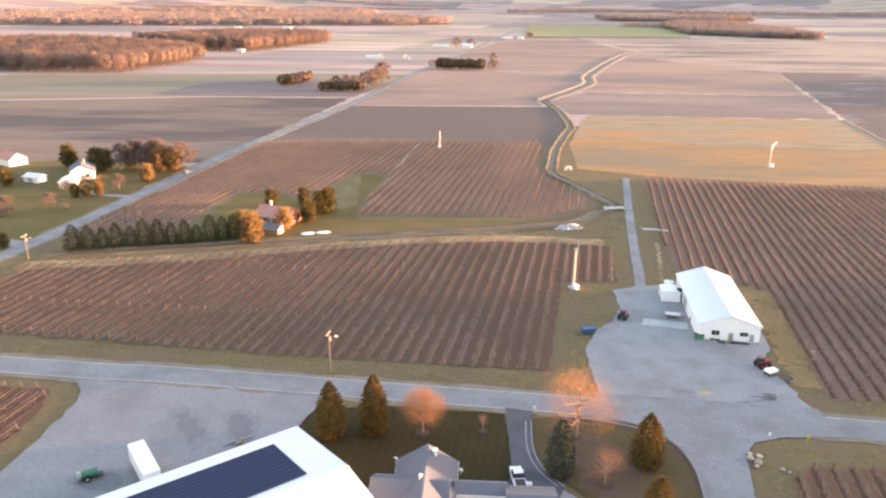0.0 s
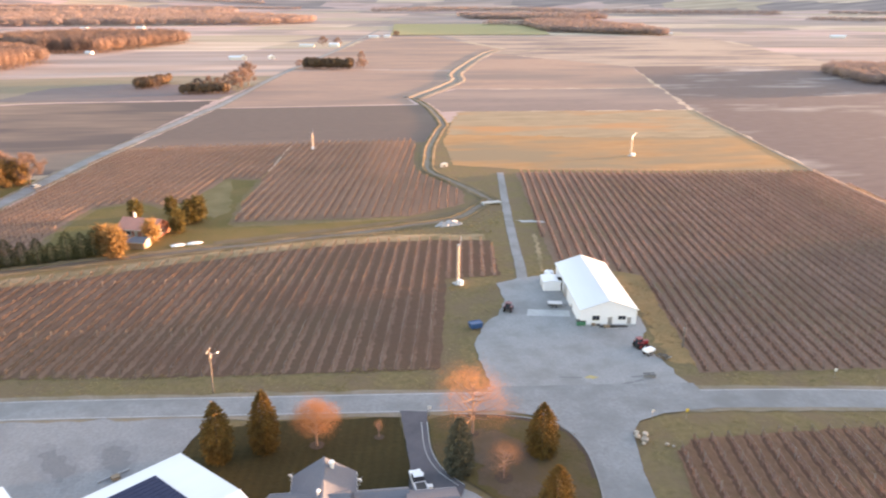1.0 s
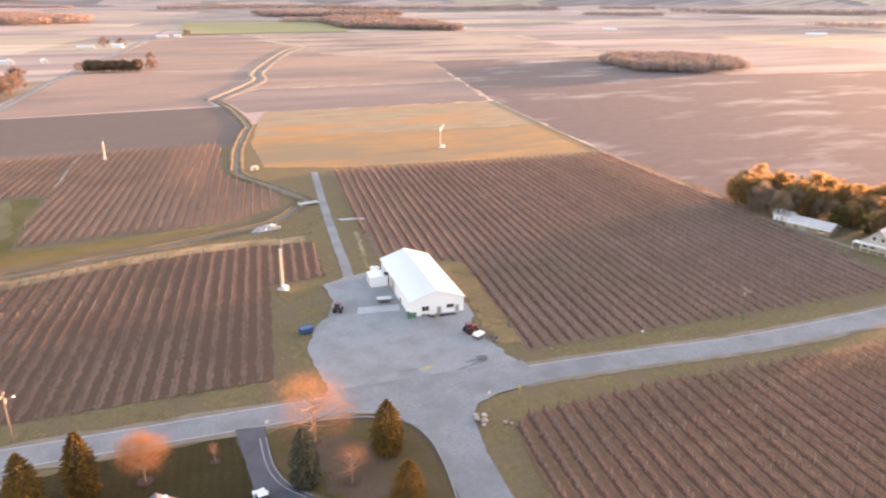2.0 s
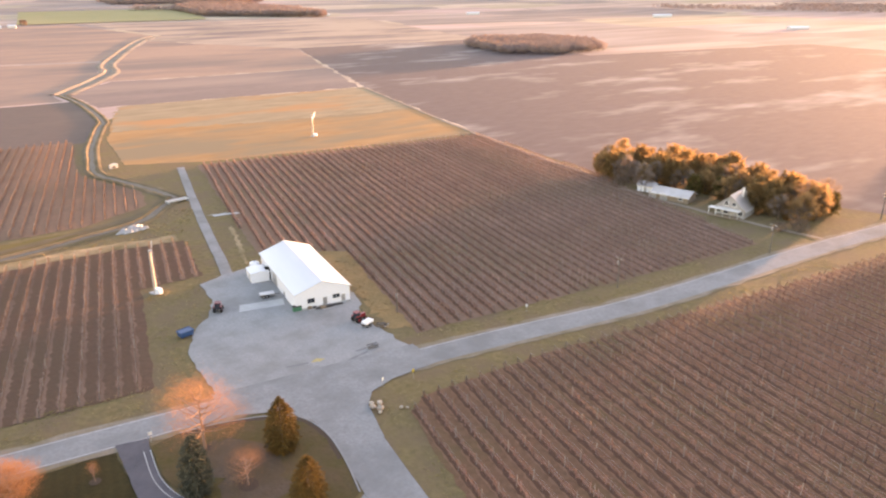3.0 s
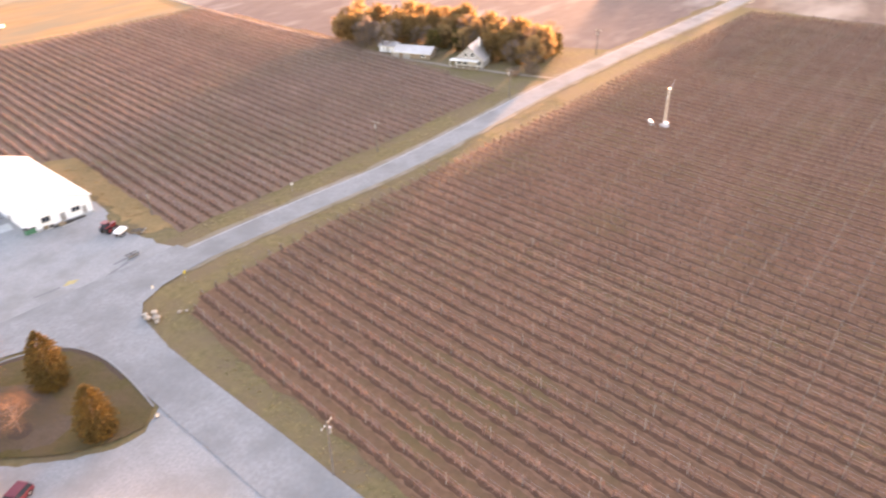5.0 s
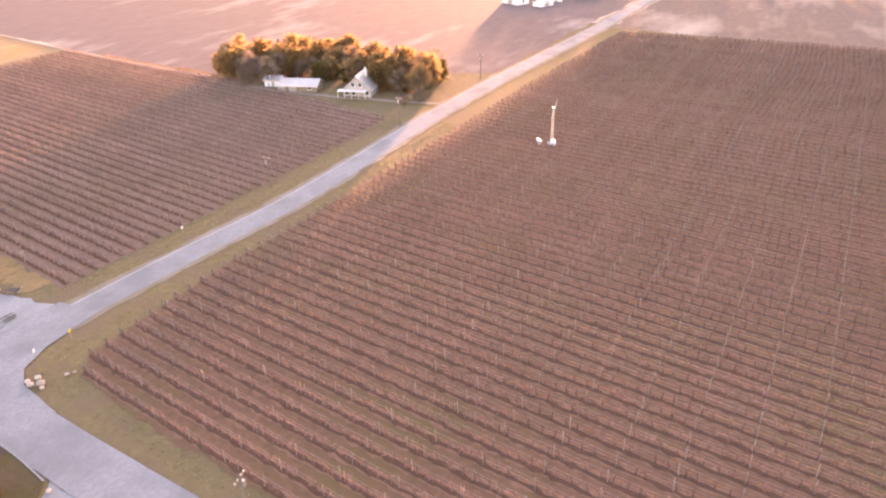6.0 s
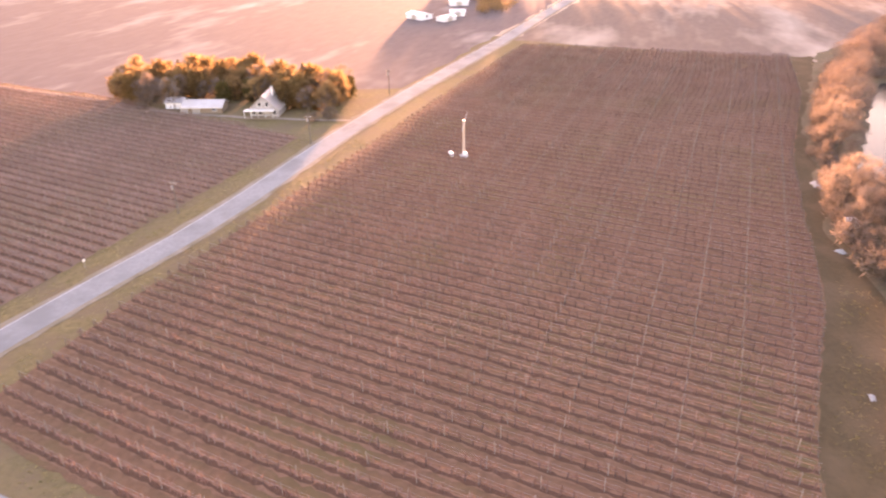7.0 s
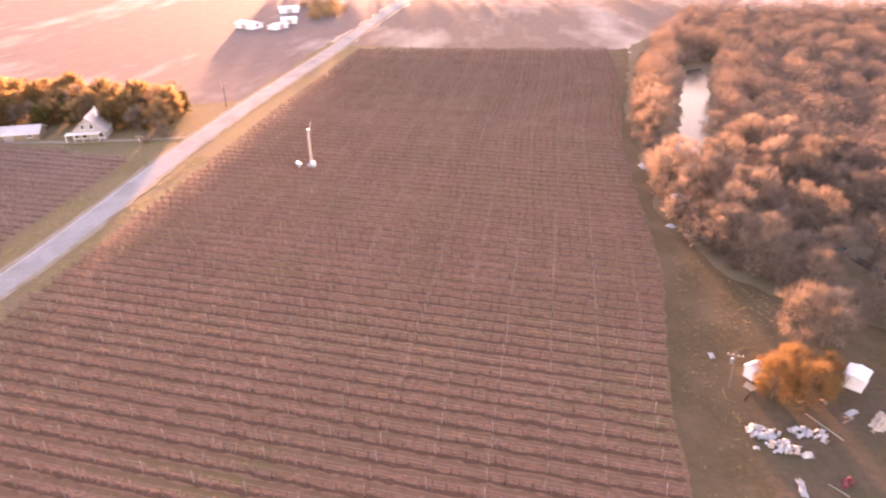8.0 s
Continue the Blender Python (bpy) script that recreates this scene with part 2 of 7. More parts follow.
M = {
    # field tones raised and greyed: distance haze put into the colours
    "country": parcels("country", [(0.399, 0.297, 0.251), (0.309, 0.244, 0.218), (0.479, 0.367, 0.284), (0.239, 0.198, 0.185), (0.380, 0.306, 0.228), (0.429, 0.306, 0.272)], (420, 240), 9.6),
    "verge": surface("verge_grass", (0.124, 0.098, 0.046), (0.198, 0.145, 0.075), 0.7, 0.11, 0.95, 0.3, (0.158, 0.112, 0.068), patch=(0.42, 0.62)),
    "deadgrass": surface("dead_grass", (0.290, 0.205, 0.125), (0.390, 0.285, 0.180), 1.5, 0.1, 0.95, 0.5, (0.168, 0.127, 0.065)),
    "lawn": mown("lawn_grass", (0.036, 0.030, 0.011), (0.057, 0.041, 0.016), 9.6, 1.6),
    "lawn2": surface("rough_lawn", (0.085, 0.078, 0.026), (0.136, 0.109, 0.038), 1.0, 0.07, 0.95, 0.4, (0.156, 0.109, 0.046)),
    "island": surface("island_grass", (0.066, 0.057, 0.020), (0.092, 0.070, 0.029), 1.1, 0.16, 0.95, 0.4, (0.098, 0.068, 0.040)),
    "vinefloor": surface("vineyard_floor", (0.142, 0.077, 0.049), (0.195, 0.108, 0.069), 0.8, 0.035, 0.95, 0.4, (0.142, 0.097, 0.049), patch=(0.48, 0.66)),
    "vinefloordark": surface("vineyard_floor_bare", (0.115, 0.061, 0.043), (0.150, 0.081, 0.058), 0.8, 0.025, 0.95, 0.4, (0.115, 0.074, 0.048)),
    "vinefloorpink": surface("vineyard_floor_rosy", (0.175, 0.108, 0.079), (0.234, 0.145, 0.110), 0.8, 0.03, 0.95, 0.4, (0.166, 0.120, 0.072), patch=(0.46, 0.68)),
    "vinefloorplain": surface("vineyard_floor_plain", (0.204, 0.119, 0.083), (0.267, 0.160, 0.113), 0.8, 0.02, 0.95, 0.4, (0.169, 0.110, 0.077), patch=(0.45, 0.65)),
    "vinepale": surface("pale_vine_canes", (0.143, 0.091, 0.071), (0.191, 0.125, 0.099), 2.0, 0.08, 0.85, 0.0, (0.132, 0.082, 0.063), vary=0.12, thin=0.2, flecks=0.3),
    "vinerosy": surface("rosy_vine_canes", (0.275, 0.180, 0.160), (0.370, 0.250, 0.222), 2.0, 0.08, 0.85, 0.0, (0.225, 0.140, 0.120), vary=0.12, thin=0.2, flecks=0.3),
    "sand": surface("yellow_sand", (0.36, 0.29, 0.13), (0.42, 0.35, 0.19), 2.0, 0.3, 0.95, 0.2),
    "palestrip": surface("pale_row_strip", (0.176, 0.106, 0.076), (0.238, 0.146, 0.106), 1.4, 0.04, 0.95, 0.4, (0.142, 0.085, 0.061), patch=(0.42, 0.66)),
    "plainstrip": surface("weedy_row_strip", (0.167, 0.103, 0.075), (0.217, 0.135, 0.101), 1.4, 0.05, 0.95, 0.4, (0.147, 0.088, 0.064)),
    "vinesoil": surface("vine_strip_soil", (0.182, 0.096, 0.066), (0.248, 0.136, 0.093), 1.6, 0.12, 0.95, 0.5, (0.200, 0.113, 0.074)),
    # soil close under the vines, with the rows' shade put into its colour
    "vinesoilshade": surface("vine_row_soil", (0.087, 0.044, 0.031), (0.125, 0.066, 0.045), 1.6, 0.12, 0.95, 0.5, (0.098, 0.054, 0.036)),
    "gold": surface("gold_stubble", (0.317, 0.169, 0.076), (0.406, 0.226, 0.109), 0.12, 0.022, 0.95, 0.06, (0.238, 0.174, 0.109), stretch=(0.355, 0.921, 1.094), turn=9.6, patch=(0.47, 0.6)),
    "goldolive": surface("olive_stubble", (0.255, 0.189, 0.118), (0.336, 0.246, 0.158), 0.12, 0.024, 0.95, 0.06, (0.412, 0.205, 0.095), stretch=(0.372, 0.950, 1.045), turn=9.6, patch=(0.52, 0.64)),
    # verge grass with the low sun's orange light put into its colour
    "sunlitgrass": surface("sunlit_gold_grass", (0.255, 0.152, 0.070), (0.335, 0.204, 0.100), 1.1, 0.12, 0.95, 0.4, (0.205, 0.142, 0.070)),
    "litter": surface("leaf_litter", (0.137, 0.099, 0.066), (0.194, 0.143, 0.096), 1.5, 0.1, 0.95, 0.4, (0.116, 0.096, 0.057)),
    # olive grass darkened in its colour for the weaker light there
    "dimgrass": surface("dimmed_trampled_grass", (0.070, 0.049, 0.027), (0.096, 0.067, 0.037), 1.0, 0.09, 0.95, 0.4, (0.114, 0.078, 0.047), patch=(0.45, 0.65)),
    "marking": surface("worn_white_paint", (0.50, 0.50, 0.49), (0.36, 0.36, 0.36), 0.9, rough=0.8, bump=0.0),
    # grey soil lightened for distance haze in its colour
    "greyfield": surface("grey_ploughed_soil", (0.184, 0.138, 0.124), (0.235, 0.176, 0.159), 0.4, 0.012, 0.95, 0.06, (0.290, 0.212, 0.177), stretch=(0.3, 1, 1), turn=9.6, patch=(0.48, 0.68)),
    "ploughed": surface("fine_ploughed_soil", (0.118, 0.090, 0.080), (0.146, 0.112, 0.099), 0.5, 0.015, 0.95, 0.06, (0.165, 0.122, 0.102), stretch=(0.3, 1, 1), turn=9.6, patch=(0.5, 0.7)),
    "westtan": surface("streaked_stubble", (0.238, 0.167, 0.130), (0.196, 0.141, 0.113), 0.2, 0.018, 0.95, 0.05, (0.103, 0.082, 0.077), stretch=(0.180, 0.720, 0.720), turn=4, patch=(0.44, 0.56)),
    "westolive": surface("olive_tan_stubble", (0.199, 0.165, 0.114), (0.237, 0.194, 0.133), 0.25, 0.009, 0.95, 0.05, (0.303, 0.227, 0.170), stretch=(0.167, 0.757, 0.757), turn=4, patch=(0.5, 0.62)),
    "greydark": surface("bare_mauve_soil", (0.150, 0.118, 0.116), (0.182, 0.144, 0.140), 0.3, 0.014, 0.95, 0.05, (0.225, 0.172, 0.150), stretch=(0.3, 1, 1), turn=4, patch=(0.52, 0.7)),
    "palegrass": surface("pale_dry_lawn", (0.174, 0.136, 0.070), (0.219, 0.167, 0.090), 1.0, 0.1, 0.95, 0.3, (0.137, 0.109, 0.049)),
    # tan stubble with some distance haze put into its colour
    "pinkfield": surface("tan_stubble", (0.299, 0.195, 0.150), (0.356, 0.239, 0.186), 0.3, 0.010, 0.95, 0.06, (0.202, 0.153, 0.136), stretch=(0.332, 0.950, 0.950), turn=9.6, patch=(0.42, 0.64)),
    "darkfield": surface("damp_ploughed_soil", (0.128, 0.095, 0.090), (0.159, 0.121, 0.115), 0.25, 0.02, 0.95, 0.04, (0.334, 0.294, 0.272), stretch=(0.369, 0.924, 0.979), turn=5, patch=(0.53, 0.7)),
    # pale stubble, paled further by haze put into its colour
    "hazetan": surface("hazed_pale_stubble", (0.384, 0.292, 0.230), (0.331, 0.253, 0.200), 0.25, 0.012, 0.95, 0.05, (0.165, 0.131, 0.128), stretch=(0.35, 1, 1), turn=5, patch=(0.44, 0.62)),
    "eastfield": surface("east_stubble", (0.144, 0.101, 0.085), (0.180, 0.127, 0.105), 0.25, 0.016, 0.95, 0.04, (0.371, 0.297, 0.248), stretch=(0.472, 1.350, 1.350), turn=15, patch=(0.5, 0.7)),
    "greenfield": surface("winter_wheat", (0.25, 0.235, 0.105), (0.3, 0.275, 0.13), 0.2, 0.01, 0.95, 0.1, (0.31, 0.26, 0.14)),
    "asphalt": surface("weathered_asphalt", (0.194, 0.203, 0.208), (0.245, 0.259, 0.265), 1.6, 0.09, 0.85, 0.1, (0.166, 0.175, 0.178), patch=(0.44, 0.66)),
    "drive": surface("fresh_asphalt", (0.070, 0.072, 0.084), (0.092, 0.093, 0.106), 3.0, 0.2, 0.85, 0.2, (0.108, 0.108, 0.123)),
    "gravel": surface("crushed_gravel", (0.216, 0.226, 0.230), (0.291, 0.299, 0.302), 2.5, 0.12, 0.95, 0.18, (0.205, 0.211, 0.209), patch=(0.44, 0.66)),
    "gravel2": surface("swept_gravel_yard", (0.197, 0.204, 0.210), (0.254, 0.263, 0.268), 2.2, 0.045, 0.95, 0.15, (0.163, 0.169, 0.175), patch=(0.46, 0.66)),
    "gravelworn": surface("worn_dark_gravel", (0.176, 0.183, 0.190), (0.226, 0.234, 0.242), 2.2, 0.15, 0.95, 0.15, (0.200, 0.208, 0.215), patch=(0.46, 0.66)),
    "graveldamp": surface("damp_dark_gravel", (0.142, 0.148, 0.155), (0.184, 0.191, 0.199), 2.2, 0.15, 0.95, 0.15, (0.168, 0.174, 0.181), patch=(0.46, 0.66)),
    "shoulder": surface("gravel_shoulder", (0.213, 0.180, 0.150), (0.275, 0.234, 0.192), 2.0, 0.2, 0.95, 0.5, (0.175, 0.144, 0.096)),
    "concrete": surface("pale_concrete", (0.367, 0.383, 0.383), (0.454, 0.473, 0.475), 2.0, 0.2, 0.85, 0.15, (0.324, 0.338, 0.336)),
    "mud": surface("ditch_mud", (0.05, 0.04, 0.032), (0.085, 0.065, 0.05), 1.5, 0.1, 0.6, 0.5, (0.11, 0.085, 0.06)),
    "bank": surface("ditch_bank_grass", (0.167, 0.124, 0.081), (0.221, 0.167, 0.112), 1.0, 0.05, 0.95, 0.5, (0.092, 0.076, 0.041)),
    "spoil": surface("ditch_spoil", (0.25, 0.205, 0.165), (0.33, 0.27, 0.215), 0.7, 0.04, 0.95, 0.4, (0.21, 0.165, 0.125)),
    "track": surface("worn_track", (0.136, 0.105, 0.071), (0.168, 0.131, 0.092), 1.3, 0.1, 0.95, 0.4, (0.104, 0.083, 0.048)),
    "junkearth": surface("trodden_brown_earth", (0.080, 0.054, 0.037), (0.112, 0.077, 0.052), 1.0, 0.16, 0.95, 0.4, (0.066, 0.054, 0.030)),
    "leafbed": surface("grey_leaf_litter", (0.082, 0.062, 0.048), (0.120, 0.090, 0.070), 1.6, 0.2, 0.95, 0.4, (0.090, 0.064, 0.040)),
    "mulch": surface("bark_mulch", (0.06, 0.042, 0.032), (0.09, 0.065, 0.05), 4.0, 0.5, 0.95, 0.5),
    "vine": surface("vine_canes", (0.218, 0.138, 0.121), (0.300, 0.195, 0.171), 2.0, 0.08, 0.85, 0.0, (0.177, 0.104, 0.089), vary=0.12, thin=0.2, flecks=0.3),
    "post": surface("weathered_post", (0.216, 0.185, 0.164), (0.287, 0.252, 0.223), 5.0, rough=0.9, bump=0.2, vary=0.2),
    "wire": plain("galvanised_wire", (0.45, 0.45, 0.45), 0.45, 0.9),
    "bark": surface("tree_bark", (0.105, 0.075, 0.055), (0.16, 0.12, 0.09), 3.0, rough=0.95, bump=0.4, vary=0.15),
    "barkpale": surface("pinkish_grey_bark", (0.190, 0.130, 0.105), (0.250, 0.178, 0.145), 3.0, rough=0.95, bump=0.3),
    "polewood": surface("weathered_pole_wood", (0.125, 0.105, 0.092), (0.180, 0.155, 0.138), 4.0, rough=0.9, bump=0.2),
    "plasticteal": surface("faded_teal_plastic", (0.230, 0.320, 0.335), (0.300, 0.380, 0.390), 0.9, 0.4, 0.4, 0.3),
    "towertan": plain("tan_steel_tower", (0.50, 0.40, 0.33), 0.55),
    "twig": surface("bare_twigs", (0.160, 0.124, 0.102), (0.245, 0.192, 0.160), 0.6, rough=0.9, bump=0.0, vary=0.28, thin=0.45),
    "twigdark": surface("distant_twigs", (0.148, 0.114, 0.102), (0.205, 0.160, 0.140), 0.3, 0.09, rough=0.95, bump=0.0, c=(0.262, 0.192, 0.150), patch=(0.42, 0.6), thin=0.42),
    "twigrose": surface("rosy_winter_twigs", (0.161, 0.118, 0.105), (0.219, 0.162, 0.143), 0.3, 0.02, rough=0.95, bump=0.0, c=(0.295, 0.201, 0.161), patch=(0.45, 0.62), thin=0.45),
    # grey twigs of far woods, paled: distance haze put into the colour
    "twighaze": surface("hazed_winter_twigs", (0.265, 0.205, 0.193), (0.345, 0.266, 0.242), 0.3, 0.05, rough=0.95, bump=0.0, c=(0.394, 0.286, 0.234), patch=(0.5, 0.66), thin=0.35),
    "hedgebrown": surface("dark_hedge_foliage", (0.102, 0.071, 0.051), (0.153, 0.105, 0.071), 0.5, rough=0.95, bump=0.0, thin=0.1),
    "lanegrey": surface("old_lane_surface", (0.212, 0.216, 0.220), (0.272, 0.276, 0.280), 1.8, 0.12, 0.9, 0.15, (0.190, 0.192, 0.190), patch=(0.42, 0.62)),
    "tuft": surface("straw_tufts", (0.300, 0.235, 0.120), (0.400, 0.305, 0.175), 0.5, 0.06, rough=0.95, bump=0.0, c=(0.230, 0.200, 0.085), patch=(0.44, 0.6), thin=0.5, flecks=0.35),
    "twigpale": surface("budding_twigs", (0.287, 0.143, 0.078), (0.367, 0.194, 0.107), 0.8, rough=0.9, bump=0.0, vary=0.12, thin=0.45),
    "needle": surface("spruce_needles", (0.084, 0.057, 0.020), (0.178, 0.106, 0.030), 0.5, rough=0.8, bump=0.0, vary=0.12, thin=0.1),
    "fir": surface("fir_needles", (0.048, 0.050, 0.024), (0.078, 0.074, 0.034), 0.8, rough=0.85, bump=0.0, vary=0.2, thin=0.1),
    "needleblue": surface("blue_spruce_needles", (0.055, 0.06, 0.043), (0.115, 0.11, 0.075), 1.5, rough=0.8, bump=0.0, vary=0.1),
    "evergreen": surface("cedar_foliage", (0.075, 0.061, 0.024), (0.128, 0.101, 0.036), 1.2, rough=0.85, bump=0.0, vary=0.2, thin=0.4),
    # sunlit version of the evergreen foliage: gold light put into the colour
    "sungold": surface("sun_gold_leaves", (0.218, 0.140, 0.064), (0.301, 0.193, 0.090), 1.2, rough=0.85, bump=0.0, vary=0.2, thin=0.6),
    "goldleaf": surface("gold_leaves", (0.150, 0.092, 0.046), (0.245, 0.148, 0.066), 0.35, rough=0.85, bump=0.0, vary=0.12, thin=0.45),
    # backlit gold glow put into the twig colour
    "glowtwig": surface("sun_glow_twigs", (0.275, 0.178, 0.092), (0.369, 0.244, 0.128), 0.8, rough=0.9, bump=0.0, vary=0.2, thin=0.6),
    "white": plain("white_steel_cladding", (0.745, 0.768, 0.799), 0.45, 0.0, 0.06),
    "roofwhite": surface("white_steel_roof", (0.660, 0.697, 0.726), (0.619, 0.654, 0.682), 0.6, 0.1, 0.35, 0.02, (0.578, 0.611, 0.638), stretch=(0.826, 0.086, 0.886)),
    "solar": surface("solar_glass", (0.020, 0.030, 0.066), (0.027, 0.038, 0.080), 2.0, rough=0.8, bump=0.0),
    "shingle": surface("grey_shingles", (0.101, 0.113, 0.135), (0.154, 0.169, 0.194), 4.0, 0.25, 0.9, 0.35, (0.118, 0.131, 0.155)),
    "greytin": surface("dull_tin_roof", (0.40, 0.41, 0.43), (0.47, 0.48, 0.50), 1.2, 0.2, 0.6, 0.05, (0.36, 0.34, 0.33)),
    "redroof": surface("red_brown_roof", (0.450, 0.194, 0.152), (0.540, 0.248, 0.192), 3.0, 0.3, 0.8, 0.2, (0.405, 0.186, 0.152)),
    "brick": surface("red_brick", (0.27, 0.11, 0.08), (0.34, 0.15, 0.11), 6.0, 0.4, 0.9, 0.3),
    "siding": surface("pale_siding", (0.60, 0.58, 0.55), (0.68, 0.66, 0.63), 2.5, 0.3, 0.7, 0.1),
    "greywall": surface("weathered_grey_boards", (0.288, 0.280, 0.272), (0.368, 0.360, 0.352), 2.5, 0.3, 0.75, 0.15),
    "glass": plain("window_glass", (0.03, 0.035, 0.045), 0.08, 0.0, 0.2),
    "frame": plain("window_frame_paint", (0.7, 0.7, 0.68), 0.5),
    "steel": plain("galvanised_steel", (0.48, 0.47, 0.46), 0.4, 0.7),
    "rubber": plain("tyre_rubber", (0.025, 0.025, 0.025), 0.85),
    "dark": plain("dark_metal", (0.05, 0.045, 0.042), 0.6),
    "redpaint": plain("red_paint", (0.24, 0.02, 0.025), 0.3),
    "maroon": plain("maroon_paint", (0.16, 0.014, 0.025), 0.28),
    "bluepaint": plain("blue_plastic", (0.013, 0.070, 0.180), 0.45),
    "greenpaint": plain("green_paint", (0.03, 0.17, 0.10), 0.45),
    "yellow": plain("yellow_paint", (0.55, 0.40, 0.05), 0.5),
    "carwhite": plain("white_car_paint", (0.78, 0.78, 0.78), 0.25, 0.0, 0.03),
    "silver": plain("silver_car_paint", (0.45, 0.45, 0.46), 0.3, 0.4),
    "plastic": surface("white_plastic_sheet", (0.341, 0.351, 0.365), (0.243, 0.258, 0.276), 0.9, 0.4, 0.35, 0.3),
    "tarp": surface("tan_tarpaulin", (0.330, 0.265, 0.215), (0.420, 0.345, 0.285), 0.9, 0.4, 0.6, 0.3),
    "timber": surface("old_timber", (0.20, 0.15, 0.11), (0.30, 0.23, 0.17), 4.0, rough=0.9, bump=0.3),
    "stone": surface("pale_boulder", (0.33, 0.28, 0.23), (0.45, 0.39, 0.33), 2.0, rough=0.9, bump=0.5, vary=0.2),
    "lamp": plain("lamp_glass", (0.75, 0.75, 0.72), 0.3),
    "tail": plain("red_lens", (0.3, 0.01, 0.01), 0.2),
}
pond_mat = bpy.data.materials.new("still_water")
pond_mat.use_nodes = True
_p = pond_mat.node_tree.nodes["Principled BSDF"]
_p.inputs["Base Color"].default_value = (0.02, 0.022, 0.02, 1)
_p.inputs["Roughness"].default_value = 0.16
_p.inputs["IOR"].default_value = 1.18
M["water"] = pond_mat


# ---- building blocks ----
class Geo:
    """Collects corners and faces of one mesh."""

    def __init__(self):
        self.v, self.f = [], []

    def add(self, vs, fs):
        k = len(self.v)
        self.v.extend(tuple(p) for p in vs)
        self.f.extend(tuple(i + k for i in q) for q in fs)
        return self

    def box(self, x, y, z, sx, sy, sz, rz=0.0, top=1.0, chamfer=0.0):
        """Box on z with its footprint's centre at x, y; top: taper; chamfer: cut corners."""
        c, s = math.cos(rz), math.sin(rz)
        if chamfer:
            ring = [(-sx / 2 + chamfer, -sy / 2), (sx / 2 - chamfer, -sy / 2), (sx / 2, -sy / 2 + chamfer), (sx / 2, sy / 2 - chamfer), (sx / 2 - chamfer, sy / 2), (-sx / 2 + chamfer, sy / 2), (-sx / 2, sy / 2 - chamfer), (-sx / 2, -sy / 2 + chamfer)]
        else:
            ring = [(-sx / 2, -sy / 2), (sx / 2, -sy / 2), (sx / 2, sy / 2), (-sx / 2, sy / 2)]
        n = len(ring)
        vs = [(x + a * c * k - b * s * k, y + a * s * k + b * c * k, h) for h, k in ((z, 1.0), (z + sz, top)) for a, b in ring]
        fs = [tuple(range(n))[::-1], tuple(range(n, 2 * n))] + [(i, (i + 1) % n, n + (i + 1) % n, n + i) for i in range(n)]
        return self.add(vs, fs)

    def tube(self, a, b, ra, rb, n=8):
        a, b = Vector(a), Vector(b)
        d = (b - a).normalized()
        u = d.orthogonal().normalized()
        w = d.cross(u)
        vs = [p + (u * math.cos(t) + w * math.sin(t)) * r for p, r in ((a, ra), (b, rb)) for t in (2 * math.pi * i / n for i in range(n))]
        fs = [tuple(range(n))[::-1], tuple(range(n, 2 * n))] + [(i, (i + 1) % n, n + (i + 1) % n, n + i) for i in range(n)]
        return self.add(vs, fs)

    def loft(self, rings, close=True):
        n = len(rings[0])
        vs = [p for r in rings for p in r]
        fs = [(k * n + i, k * n + (i + 1) % n, (k + 1) * n + (i + 1) % n, (k + 1) * n + i) for k in range(len(rings) - 1) for i in range(n)]
        if close:
            fs += [tuple(range(n))[::-1], tuple(range((len(rings) - 1) * n, len(rings) * n))]
        return self.add(vs, fs)

    def mesh(self, name, mat):
        me = bpy.data.meshes.new(name)
        me.from_pydata(self.v, [], self.f)
        me.materials.append(mat)
        me.update()
        return me


def tri_mesh(name, v, f, mat):
    """Fast mesh from arrays of corners and triangles."""
    v, f = np.asarray(v, np.float32), np.asarray(f, np.int32)
    me = bpy.data.meshes.new(name)
    me.vertices.add(len(v))
    me.vertices.foreach_set("co", v.ravel())
    me.loops.add(f.size)
    me.loops.foreach_set("vertex_index", f.ravel())
    me.polygons.add(len(f))
    me.polygons.foreach_set("loop_start", np.arange(0, f.size, 3, dtype=np.int32))
    me.materials.append(mat)
    me.update(calc_edges=True)
    return me


def part(name, geo, mat, parent, label=""):
    me = geo.mesh(name, M[mat]) if isinstance(geo, Geo) else geo
    ob = new(name, me)
    ob.parent = parent
    if label:
        tagged(ob, label)
    return ob


def thing(name, m, label, category, group="", kind=""):
    ob = new(name)
    ob.matrix_basis = m
    return tagged(ob, label, category, group, kind)


rng = np.random.default_rng(11)


def ragged(pts, step=3.0, amount=0.3, closed=True):
    """Outline with its edges cut in steps and roughened."""
    pts = [np.array(p, float) for p in pts]
    out = []
    for a, b in zip(pts, pts[1:] + pts[:1] if closed else pts[1:]):
        n = max(1, int(np.linalg.norm(b - a) / step))
        for i in range(n):
            p = a + (b - a) * i / n
            out.append(p + (rng.normal(0, amount, 2) if i else 0))
    if not closed:
        out.append(pts[-1])
    return out


laid = [0]


